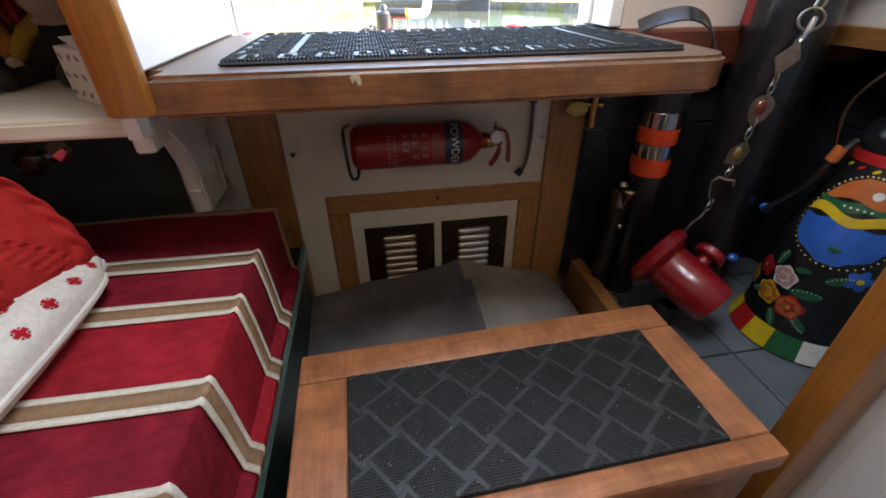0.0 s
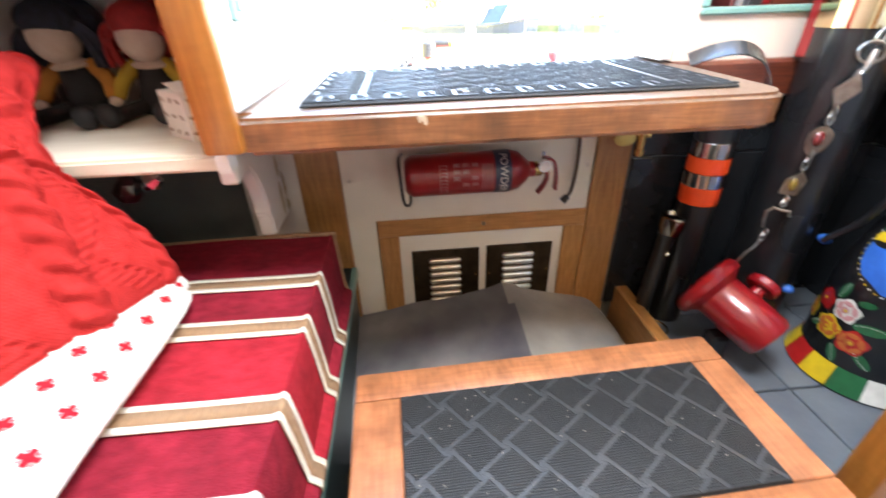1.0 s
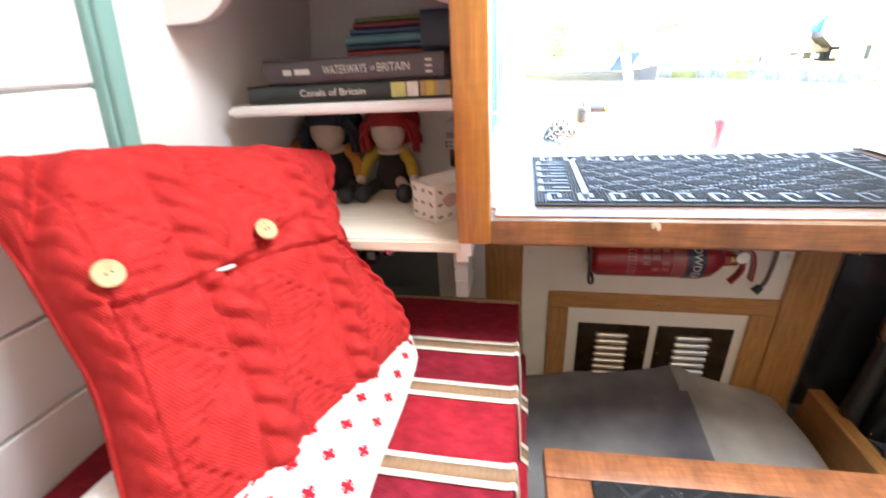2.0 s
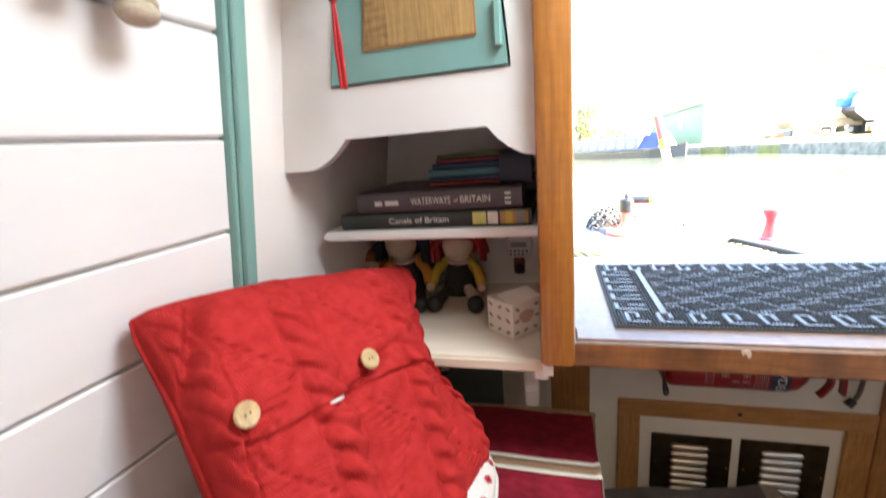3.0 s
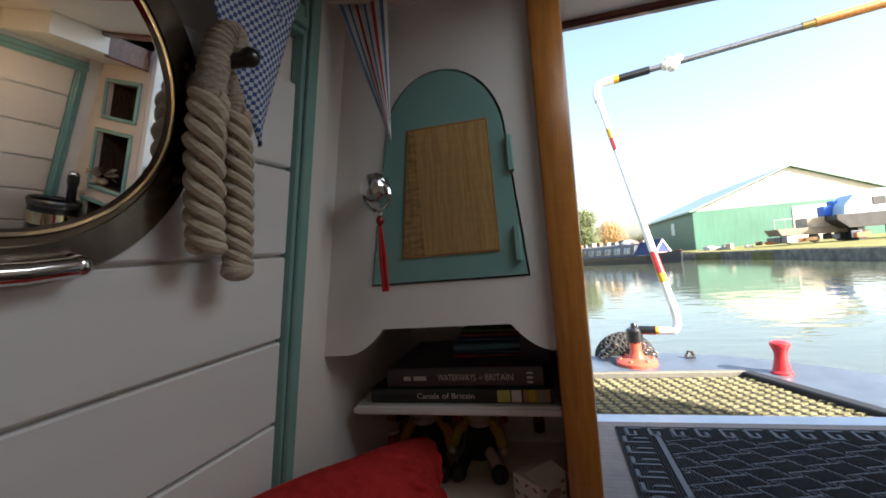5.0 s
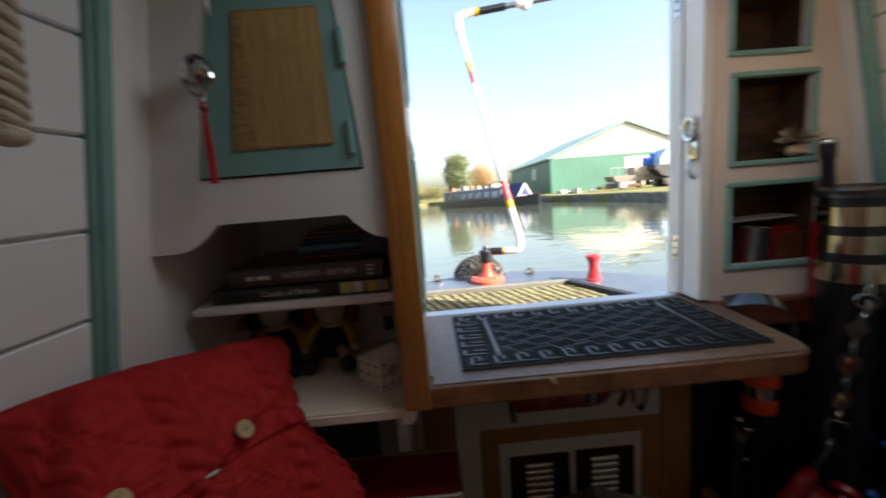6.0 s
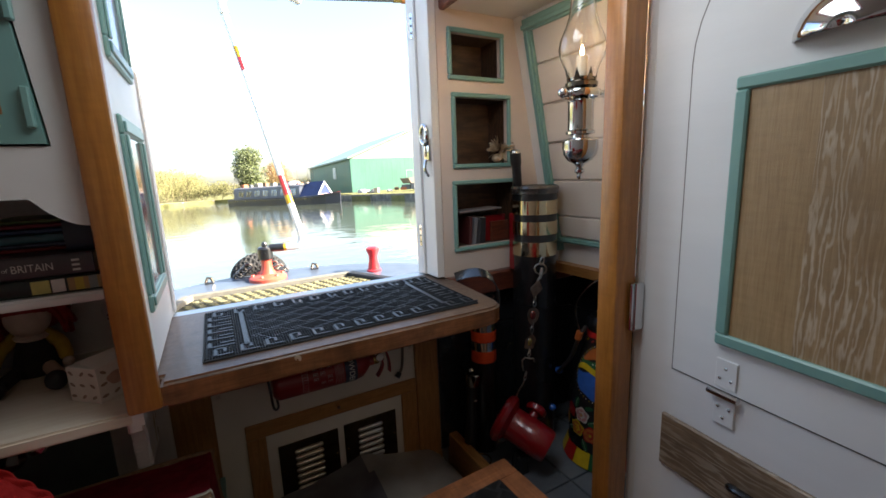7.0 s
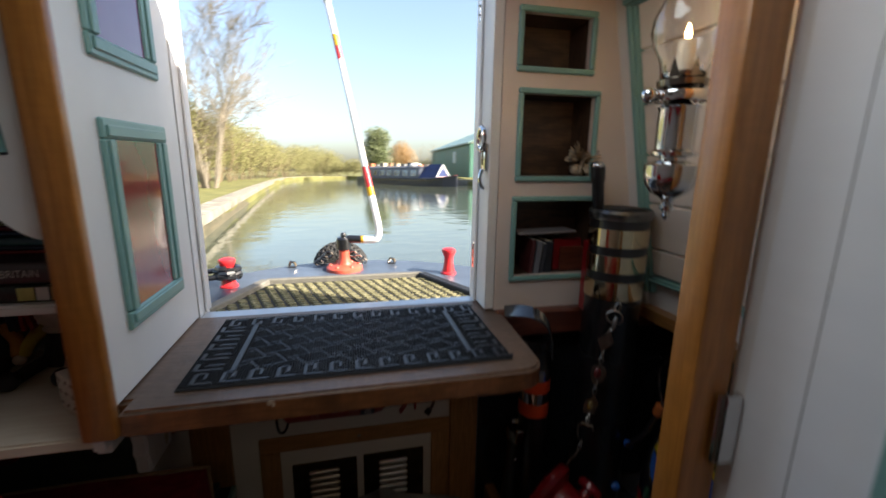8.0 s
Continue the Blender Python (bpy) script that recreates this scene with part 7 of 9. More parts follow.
# ---- painted water can ----
def water_can():
    cx, cy, z0 = 0.770, 0.000, HEARTH
    prof = [(0.122, 0.0), (0.124, 0.004), (0.106, 0.052), (0.106, 0.056), (0.104, 0.20), (0.105, 0.206), (0.102, 0.222), (0.095, 0.262), (0.083, 0.312), (0.069, 0.357), (0.058, 0.392), (0.054, 0.42), (0.059, 0.432), (0.057, 0.45), (0.046, 0.466), (0, 0.471)]
    t = thing("water_can", (cx, cy, z0), "black canal water can painted with roses and a landscape", "water can")
    P = pose(cx, cy, z0)
    part("body", lathe(B(), prof, 56, P), BLACK, t)

    def rad(z):
        for (r0, a), (r1, c) in zip(prof, prof[1:]):
            if a <= z <= c and c > a:
                return r0 + (r1 - r0) * (z - a) / (c - a)
        return 0.1

    def on(th, z, lift=0.0012):
        r = rad(z) + lift
        return P @ Vector((r * math.cos(th), r * math.sin(th), z))

    paint = lambda name, c: mat(name, c, rough=0.3, scale=50, dirt=0.15, coat=0.4)
    Rd, Ye, Gr, Wh, Bl, Or, Pk = paint("red_can_paint", (0.42, 0.015, 0.015)), paint("yellow_can_paint", (0.66, 0.46, 0.02)), paint("green_can_paint", (0.02, 0.12, 0.045)), paint("white_can_paint", (0.70, 0.68, 0.62)), paint("blue_can_paint", (0.03, 0.13, 0.50)), paint("orange_can_paint", (0.50, 0.13, 0.03)), paint("pink_can_paint", (0.62, 0.30, 0.30))
    # segments round the foot
    cols = [Rd, Ye, Gr, Wh]
    for i in range(14):
        a0, a1 = math.radians(150 + i * 25.7), math.radians(150 + (i + 1) * 25.7 - 0.4)
        part("foot_segment", lathe(B(), [(rad(z) + 0.0012, z) for z in (0.005, 0.02, 0.035, 0.050)], 8, P, (a0, a1)), cols[i % 4], t)

    def disc(th, z, r, k, name, squash=1.0, rot=0.0, lift=0.0014, parent=None, n=14, wob=0.0):
        b = B()
        cs = [(r * math.cos(a) * (1 + wob * math.sin(5 * a)), r * squash * math.sin(a) * (1 + wob * math.sin(5 * a))) for a in [2 * math.pi * i / n for i in range(n)]]
        cr, sr = math.cos(rot), math.sin(rot)
        mid = b.verts.new(on(th, z, lift + 0.0008))
        vs = [b.verts.new(on(th + (x * cr - y * sr) / max(rad(z), 0.03), z + x * sr + y * cr, lift)) for x, y in cs]
        for i in range(n):
            b.faces.new((mid, vs[i], vs[(i + 1) % n]))
        return part(name, b, k, parent or t)

    def rose(th, z, s, k, hi):
        r = disc(th, z, s, k, "rose", 1.0, 0, 0.0014, None, 20, 0.12)
        for i in range(5):
            a = 2 * math.pi * i / 5 + 0.4
            disc(th + 0.62 * s * math.cos(a) / rad(z), z + 0.62 * s * math.sin(a), s * 0.42, hi, "petal", 0.5, a + 1.57, 0.0024, r, 10)
        disc(th - 0.1 * s / rad(z), z, s * 0.36, hi, "petal", 0.8, 0.5, 0.0030, r, 10)
        disc(th, z, s * 0.14, Ye, "centre", 1, 0, 0.0036, r, 8)

    # facing the cabin: th about 180 to 250 degrees
    R = math.radians
    rose(R(183), 0.166, 0.024, Wh, Pk)
    rose(R(174), 0.116, 0.025, Ye, Or)
    rose(R(200), 0.110, 0.026, Rd, Or)
    rose(R(156), 0.162, 0.022, Rd, Rd)
    rose(R(138), 0.120, 0.022, Ye, Or)
    for th, z, s, rt in ((172, 0.200, 0.020, 1.3), (208, 0.150, 0.026, 0.2), (190, 0.070, 0.020, -1.2), (160, 0.105, 0.018, 0.6), (214, 0.082, 0.022, 2.4), (226, 0.200, 0.022, 0.5)):
        lf = disc(R(th), z, s, Gr, "leaf", 0.42, rt, 0.0012)
        for i in range(7):
            u = -0.8 + 1.6 * i / 6
            disc(R(th) + s * u * math.cos(rt) / rad(z), z + s * u * math.sin(rt) + s * 0.30 * math.cos(rt) * (1 - u * u), 0.0013, Wh, "dot", 1, 0, 0.0022, lf, 6)
    fl = R(240)
    for i in range(5):
        a = 2 * math.pi * i / 5
        disc(fl + 0.013 * math.cos(a) / 0.1, 0.208 + 0.013 * math.sin(a), 0.009, Bl, "petal", 0.9, a)
    disc(fl, 0.208, 0.006, Ye, "centre", 1, 0, 0.003)
    disc(R(196), 0.196, 0.014, Gr, "leaf", 0.5, 0.3)

    # landscape panel on the shoulder: an oval cut into bands
    th0, zc, hw, hh = R(208), 0.303, 0.86, 0.080

    def band(v0, v1, k, name, lift):
        b = B()
        rows = []
        for j in range(5):
            v = v0 + (v1 - v0) * j / 4
            w = hw * math.sqrt(max(0.0, 1 - v * v))
            rows.append([b.verts.new(on(th0 + w * (i / 12 * 2 - 1), zc + hh * v + 0.006 * math.sin(i * 0.8 + v0 * 9) * (1 - v * v), lift)) for i in range(13)])
        for p, q in zip(rows, rows[1:]):
            for i in range(12):
                b.faces.new((p[i], p[i + 1], q[i + 1], q[i]))
        part(name, b, k, t)

    band(-0.985, 0.0, Bl, "painted_water", 0.0016)
    band(0.0, 0.22, Ye, "painted_bank", 0.0024)
    band(0.22, 0.46, Gr, "painted_hill", 0.0018)
    band(0.46, 0.985, Or, "painted_sky", 0.0022)
    disc(th0 + 0.02, zc - 0.6 * hh, 0.010, Gr, "painted_tree", 0.5, 0, 0.0032)
    for i in range(5):
        disc(th0 - 0.25 + 0.12 * i, zc + 0.34 * hh, 0.0022, Wh, "painted_flower", 1, 0, 0.0032, None, 6)
    disc(th0 + 0.20, zc + 0.68 * hh, 0.0075, Wh, "painted_roundel", 1, 0, 0.0034)
    for i in range(52):
        a = 2 * math.pi * i / 52
        disc(th0 + (hw + 0.03) * math.cos(a), zc + (hh + 0.003) * math.sin(a), 0.0019, Ye if i % 2 else Wh, "edge_dot", 1, 0, 0.0026, None, 6)
    part("neck_band", lathe(B(), [(rad(z) + 0.0012, z) for z in (0.402, 0.420)], 40, P), Rd, t, "red painted neck band")
    for i in range(16):
        disc(2 * math.pi * i / 16, 0.393, 0.006, Ye if i % 2 else Rd, "neck_leaf", 0.45, 0.6)
    # hooped carrying handle, cloth grip and side handle
    part("bail", tube(B(), curve_pts([on(R(130), 0.37, 0.004), (0.715, 0.075, 0.50), (0.735, 0.03, 0.585), (0.775, -0.02, 0.60), (0.815, -0.05, 0.53), on(R(310), 0.37, 0.004)], 7), 0.004, 8), NICKEL, t, "steel hoop handle")
    part("strap", tube(B(), curve_pts([(0.668, 0.10, 0.285), (0.680, 0.060, 0.345), (0.688, 0.032, 0.425), (0.712, 0.03, 0.452)], 6), 0.0065, 8), BLACK, t, "black strap")
    part("tag", tube(B(), [(0.686, 0.036, 0.415), (0.689, 0.031, 0.440)], 0.0105, 12), Or, t, "orange tape")
    for p in ((0.676, 0.104, 0.285), (0.662, 0.118, 0.150)):
        part("toggle", ball(B(), p, 0.013, 12, 8, (1, 1, 0.8)), Bl, t, "blue bead")


water_can()


# ---- strap at the end of the upper step ----
def strap():
    b = ribbon([(0.372, 0.235, SHELF + 0.008), (0.385, 0.19, SHELF + 0.026), (0.406, 0.15, SHELF + 0.034), (0.430, 0.13, SHELF + 0.020), (0.444, 0.12, SHELF - 0.012), (0.446, 0.118, SHELF - 0.06)], (0.004, 0.014, 0.009), 0.003)
    solo("rubber_strap", b, mat("black_strap", (0.03, 0.03, 0.032), rough=0.22, scale=30, coat=0.6), (0.41, 0.2, SHELF), "black bent rubber strap at the end of the upper step", "strap")


strap()


# ---- in the niches ----
def niche_things():
    t = thing("dried_flower", (0.575, 0.30, 0.958), "cream dried flower head in a niche", "flower")
    rg = random.Random(9)
    b = B()
    c = Vector((0.580, 0.285, 1.000))
    cream = mat("dried_petals", (0.52, 0.42, 0.30), (0.38, 0.29, 0.20), rough=0.9, scale=60, bump=0.3)
    for i in range(90):
        d = Vector((rg.gauss(0, 1), rg.gauss(0, 1) - 0.5, rg.gauss(0, 1) + 0.3)).normalized()
        s = d.orthogonal().normalized() * 0.0075
        L = rg.uniform(0.032, 0.052)
        e = c + d * L + Vector((0, 0, -0.004))
        m = c + d * L * 0.6
        b.faces.new([b.verts.new(p) for p in (c + d * 0.006, m + s, e + s * 0.4, e - s * 0.4, m - s)])
    o = part("petal", b, cream, t, "papery cream petals")
    part("pod", ball(B(), (0.574, 0.285, 0.974), 0.018, 12, 8, (1.2, 1, 0.85)), cream, t)
    x = 0.450
    for i, (w, h, col, tilt) in enumerate(((0.010, 0.090, (0.10, 0.02, 0.02), 4), (0.014, 0.086, (0.20, 0.20, 0.22), 7), (0.010, 0.080, (0.05, 0.05, 0.06), 7), (0.020, 0.084, (0.02, 0.02, 0.025), 3))):
        M = pose(x, 0.30, 0.7045, 0, tilt, 0)
        bk = thing("book", (x, 0.30, 0.7045), "small book standing in the lowest niche", "book", "niche books")
        part("cover", box(B(), 0, w, -0.025, 0.045, 0, h, 0.001, 1, M), mat("niche_cover", col, rough=0.4, scale=40), bk)
        part("pages", box(B(), 0.0015, w - 0.0015, -0.022, 0.043, 0.002, h + 0.0005, 0, 1, M), PAPER, bk)
        x += w + 0.003
    r = thing("leaflet", (0.53, 0.28, 0.79), "flat leaflets lying on the books in the lowest niche", "leaflet")
    part("sheet", box(B(), 0.440, 0.600, 0.275, 0.345, 0.797, 0.801, 0, 1, pose(0, 0, 0, 0, -1.5, 0) @ pose(0, 0, 0)), mat("grey_leaflet", (0.32, 0.29, 0.30), rough=0.4, scale=40), r)
    k = thing("red_folder", (0.60, 0.29, 0.7045), "red folder standing in the lowest niche", "folder")
    part("cover", box(B(), 0.530, 0.612, 0.300, 0.312, 0.7045, 0.790, 0.001), RED, k)
    part("flap", box(B(), 0.545, 0.618, 0.288, 0.296, 0.7045, 0.770, 0.001), MAHOG, k)


niche_things()


# ---- warm spotlights in the ceiling behind, and the window of the far bulkhead ----
def downlight(x, y):
    t = thing("ceiling_spotlight", (x, y, CEIL - 0.004), "small round chrome ceiling spotlight, lit", "spotlight", "ceiling spotlights")
    P = pose(x, y, CEIL)
    part("bezel", lathe(B(), [(0.030, 0.0), (0.042, 0.0), (0.040, -0.006), (0.030, -0.004), (0.030, 0.0)], 24, P), CHROME, t)
    k = bpy.data.materials.get("spot_lens") or mat("spot_lens", (0.9, 0.85, 0.75), rough=0.3)
    e = k.node_tree.nodes["Principled BSDF"]
    e.inputs["Emission Color"].default_value, e.inputs["Emission Strength"].default_value = (1.0, 0.82, 0.58, 1), 6.0
    part("lens", lathe(B(), [(0, -0.002), (0.030, -0.002)], 20, P), k, t)
    l = new("ceiling_lamp", bpy.data.lights.new("ceiling_lamp", "AREA"))
    l.data.shape, l.data.size, l.data.energy, l.data.color = "DISK", 0.06, SPOT_POWER, (1.0, 0.80, 0.58)
    l.data.spread = radians(75)
    l.matrix_basis = pose(x, y, CEIL - 0.012)


for x, y in ((-0.35, -1.15), (0.35, -1.15), (-0.35, -1.8), (0.35, -1.8)):
    downlight(x, y)

# ---- outside: the stern deck ----
place = AFT
DECK = 0.465
deck_blue = mat("blue_grey_deck_paint", (0.088, 0.108, 0.140), (0.062, 0.078, 0.105), rough=0.34, scale=12, bump=0.12, bscale=60, dirt=0.3, spec=0.35, coat=0.08)
hull_black = mat("black_hull", (0.015, 0.015, 0.016), rough=0.4, scale=6, dirt=0.3)
edge = [(-1.05, 0.340), (1.05, 0.340), (0.98, 0.72), (0.82, 1.02), (0.57, 1.27), (0.28, 1.44), (0.0, 1.49), (-0.28, 1.44), (-0.57, 1.27), (-0.82, 1.02), (-0.98, 0.72)]
fine = [(-1.05, 0.340), (1.05, 0.340)] + [(v.x, v.y) for v in curve_pts([(x, y, 0) for x, y in edge[2:]], 4)]
boat = thing("stern_deck", (0, 0.9, -0.4), "blue-grey painted steel stern deck with a rounded edge", "deck", kind="structure")
part("plate", prism(B(), fine, lambda u, v: (u, v, DECK), lambda u, v: (u, v, DECK - 0.04)), deck_blue, boat)
part("hull", prism(B(), [(x * 0.995, y - 0.003 if y > 0.5 else y) for x, y in fine], lambda u, v: (u, v, DECK - 0.04), lambda u, v: (u * 0.9, v * 0.97, -0.7)), hull_black, boat)
part("rubbing_strake", tube(B(), [(x, y, DECK - 0.03) for x, y in fine[2:]], 0.02, 8), hull_black, boat)

# ---- deck fittings ----
REDLEAD = mat("red_oxide_paint", (0.55, 0.10, 0.055), (0.46, 0.07, 0.04), rough=0.35, scale=20, dirt=0.2, bump=0.1)
SCARLET = mat("scarlet_paint", (0.60, 0.025, 0.03), (0.52, 0.02, 0.025), rough=0.3, scale=20, dirt=0.2, coat=0.3)


def dolly(x, y, k, label, rope=False):
    t = thing("mooring_dolly", (x, y, DECK), label, "mooring post", "mooring dollies")
    part("post", lathe(B(), [(0.036, 0.0), (0.036, 0.006), (0.029, 0.012), (0.021, 0.056), (0.021, 0.078), (0.030, 0.100), (0.033, 0.108), (0.031, 0.116), (0.018, 0.122), (0, 0.123)], 28, pose(x, y, DECK)), k, t)
    if rope:
        r = thing("mooring_rope", (x, y, DECK + 0.04), "black mooring rope wound round the post", "rope")
        b = B()
        pts = [(x + (0.040 + 0.006 * math.sin(i * 1.3)) * math.cos(i * 0.5), y + (0.040 + 0.006 * math.sin(i * 1.3)) * math.sin(i * 0.5), DECK + 0.040 + 0.045 * i / 60) for i in range(61)]
        tube(b, pts, 0.012, 7)
        part("turns", b, BLACK, r)
        part("tail", tube(B(), curve_pts([(x - 0.04, y, DECK + 0.07), (x - 0.14, y - 0.02, DECK + 0.062), (x - 0.30, y - 0.06, DECK + 0.03), (x - 0.42, y - 0.10, DECK - 0.03)], 6), 0.011, 7), BLACK, r)
        part("tail", tube(B(), curve_pts([(x - 0.03, y - 0.03, DECK + 0.05), (x - 0.13, y - 0.05, DECK + 0.04), (x - 0.28, y - 0.10, DECK + 0.012), (x - 0.40, y - 0.15, DECK - 0.05)], 6), 0.011, 7), BLACK, r)


dolly(0.437, 1.165, SCARLET, "red waisted mooring post on the stern deck")
dolly(-0.505, 1.125, SCARLET, "red mooring post wound with black rope", True)


def tiller():
    x, y = -0.040, 1.318
    t = thing("tiller", (x, y, DECK), "cranked steel tiller painted white, red and yellow", "tiller")
    P = pose(x, y, DECK)
    part("base", lathe(B(), [(0.085, 0.0), (0.085, 0.014), (0.075, 0.022), (0.050, 0.026), (0.036, 0.030), (0.024, 0.060), (0.024, 0.105), (0, 0.105)], 32, P), REDLEAD, t, "red stepped rudder collar")
    for i in range(6):
        a = i * math.pi / 3
        part("bolt", ball(B(), P @ Vector((0.066 * math.cos(a), 0.066 * math.sin(a), 0.022)), 0.010, 8, 6), REDLEAD, t)
    part("cap", lathe(B(), [(0.030, 0.098), (0.034, 0.102), (0.034, 0.150), (0.028, 0.158), (0.014, 0.160), (0.014, 0.172), (0.009, 0.180), (0, 0.182)], 24, P), BLACK, t, "black cap")
    zl = DECK + 0.150
    white, yel = mat("white_gloss", (0.80, 0.79, 0.76), (0.74, 0.73, 0.70), rough=0.22, scale=14, dirt=0.1, coat=0.4), mat("yellow_gloss", (0.70, 0.40, 0.02), rough=0.25, scale=14)
    steel = mat("polished_bar", (0.30, 0.30, 0.31), rough=0.25, metal=0.8, scale=30)
    bend = curve_pts([(0.055, 1.288, zl), (0.085, 1.279, zl), (0.112, 1.272, zl + 0.006), (0.123, 1.272, zl + 0.04), (0.117, 1.278, zl + 0.09)], 6)
    part("socket", tube(B(), [(x + 0.02, y - 0.006, zl), (0.044, 1.2915, zl)], 0.019, 14), BLACK, t, "black socket")
    part("ring", tube(B(), [(0.044, 1.2915, zl), (0.055, 1.288, zl)], 0.0175, 14), yel, t, "yellow ring")
    part("lower_bend", tube(B(), bend, 0.0165, 14), white, t, "white swan neck")
    lo, hi = Vector((0.117, 1.278, zl + 0.09)), Vector((-0.075, 1.500, 1.690))

    def seg(u0, u1, r0, r1, k, name, label=""):
        part(name, tube(B(), [lo.lerp(hi, u0), lo.lerp(hi, u1)], [r0 * 0.80, r1 * 0.80], 14), k, t, label)

    seg(0.0, 0.115, 0.020, 0.020, white, "shaft")
    seg(0.115, 0.155, 0.0205, 0.0205, yel, "ring", "yellow ring")
    seg(0.155, 0.25, 0.020, 0.019, SCARLET, "shaft", "red painted length")
    seg(0.25, 0.74, 0.019, 0.017, white, "shaft")
    seg(0.74, 0.80, 0.0175, 0.0175, SCARLET, "ring", "red ring")
    seg(0.80, 0.85, 0.0175, 0.0175, yel, "ring", "yellow ring")
    seg(0.85, 1.0, 0.018, 0.019, white, "shaft")
    part("upper_bend", tube(B(), curve_pts([hi, (-0.082, 1.508, 1.735), (-0.070, 1.506, 1.768), (-0.035, 1.50, 1.778), (0.0, 1.495, 1.780)], 5), 0.019, 14), white, t, "white upper bend")
    p0, p1 = Vector((0.0, 1.495, 1.780)), Vector((1.10, 1.36, 1.862))

    def bar(u0, u1, r, k, name, label=""):
        part(name, tube(B(), [p0.lerp(p1, u0), p0.lerp(p1, u1)], r, 12), k, t, label)

    bar(0.0, 0.02, 0.0195, yel, "ring", "yellow ring")
    bar(0.02, 0.14, 0.018, BLACK, "bar", "black painted length")
    bar(0.14, 0.66, 0.0135, steel, "bar", "polished steel bar")
    bar(0.66, 0.70, 0.016, BRASS, "ferrule", "brass ferrule")
    bar(0.70, 1.0, 0.019, PINE_Z, "grip", "turned wooden grip")
    b = B()
    for i in range(5):
        ball(b, p0.lerp(p1, 0.20 + 0.012 * i) + Vector((0, 0, 0.014 * math.sin(i * 2.1))), 0.024, 9, 6)
    part("lashing", b, mat("white_rag", (0.75, 0.74, 0.72), rough=0.9, scale=30, bump=0.5), t, "white cloth knotted round the bar")


tiller()


def fender():
    t = thing("rope_fender", (-0.07, 1.48, 0.43), "large black woven rope fender hung over the stern", "fender")
    b, n, m = B(), 40, 20
    cen, R, r = Vector((-0.06, 1.50, 0.425)), 0.094, 0.043
    for s in range(9):
        for w in (1, -1):
            pts = []
            for i in range(33):
                u = i / 32
                a = math.pi * u
                ph = w * (2 * math.pi * u * 1.6) + s * 2 * math.pi / 9
                rr = r * (0.75 + 0.45 * math.sin(a))
                c = cen + Vector((-R * 1.05 * math.cos(a), 0, R * 0.9 * math.sin(a)))
                out = Vector((-math.cos(a), 0, math.sin(a)))
                pts.append(c + rr * (math.cos(ph) * out + math.sin(ph) * Vector((0, 1, 0))))
            tube(b, pts, 0.0085, 6)
    part("weave", b, mat("tarred_rope", (0.035, 0.033, 0.031), (0.020, 0.019, 0.018), rough=0.95, scale=80, bump=0.6), t)
    for x in (-0.165, 0.05):
        b = B()
        for i in range(5):
            q = Vector((x + 0.012 * i * (1 if x < 0 else -1), 1.42 + 0.008 * (i % 2), DECK + 0.012 + 0.010 * i))
            tube(b, [q + Vector((0.018 * math.cos(a), 0.010 * math.sin(a) * (i % 2), 0.014 * math.sin(a))) for a in [2 * math.pi * k / 10 for k in range(11)]], 0.005, 6)
        part("shackle_chain", b, NICKEL, t, "galvanised chain")


fender()
for x, y in ((0.193, 1.393), (-0.288, 1.395)):
    t = thing("deck_cleat", (x, y, DECK), "small galvanised lug on the stern deck", "cleat", "deck lugs")
    part("foot", box(B(), x - 0.020, x + 0.020, y - 0.012, y + 0.012, DECK, DECK + 0.010, 0.003), NICKEL, t)
    part("lug", tube(B(), [(x - 0.014, y, DECK + 0.008), (x - 0.006, y, DECK + 0.030), (x + 0.010, y, DECK + 0.026), (x + 0.016, y, DECK + 0.008)], 0.007, 8), NICKEL, t)


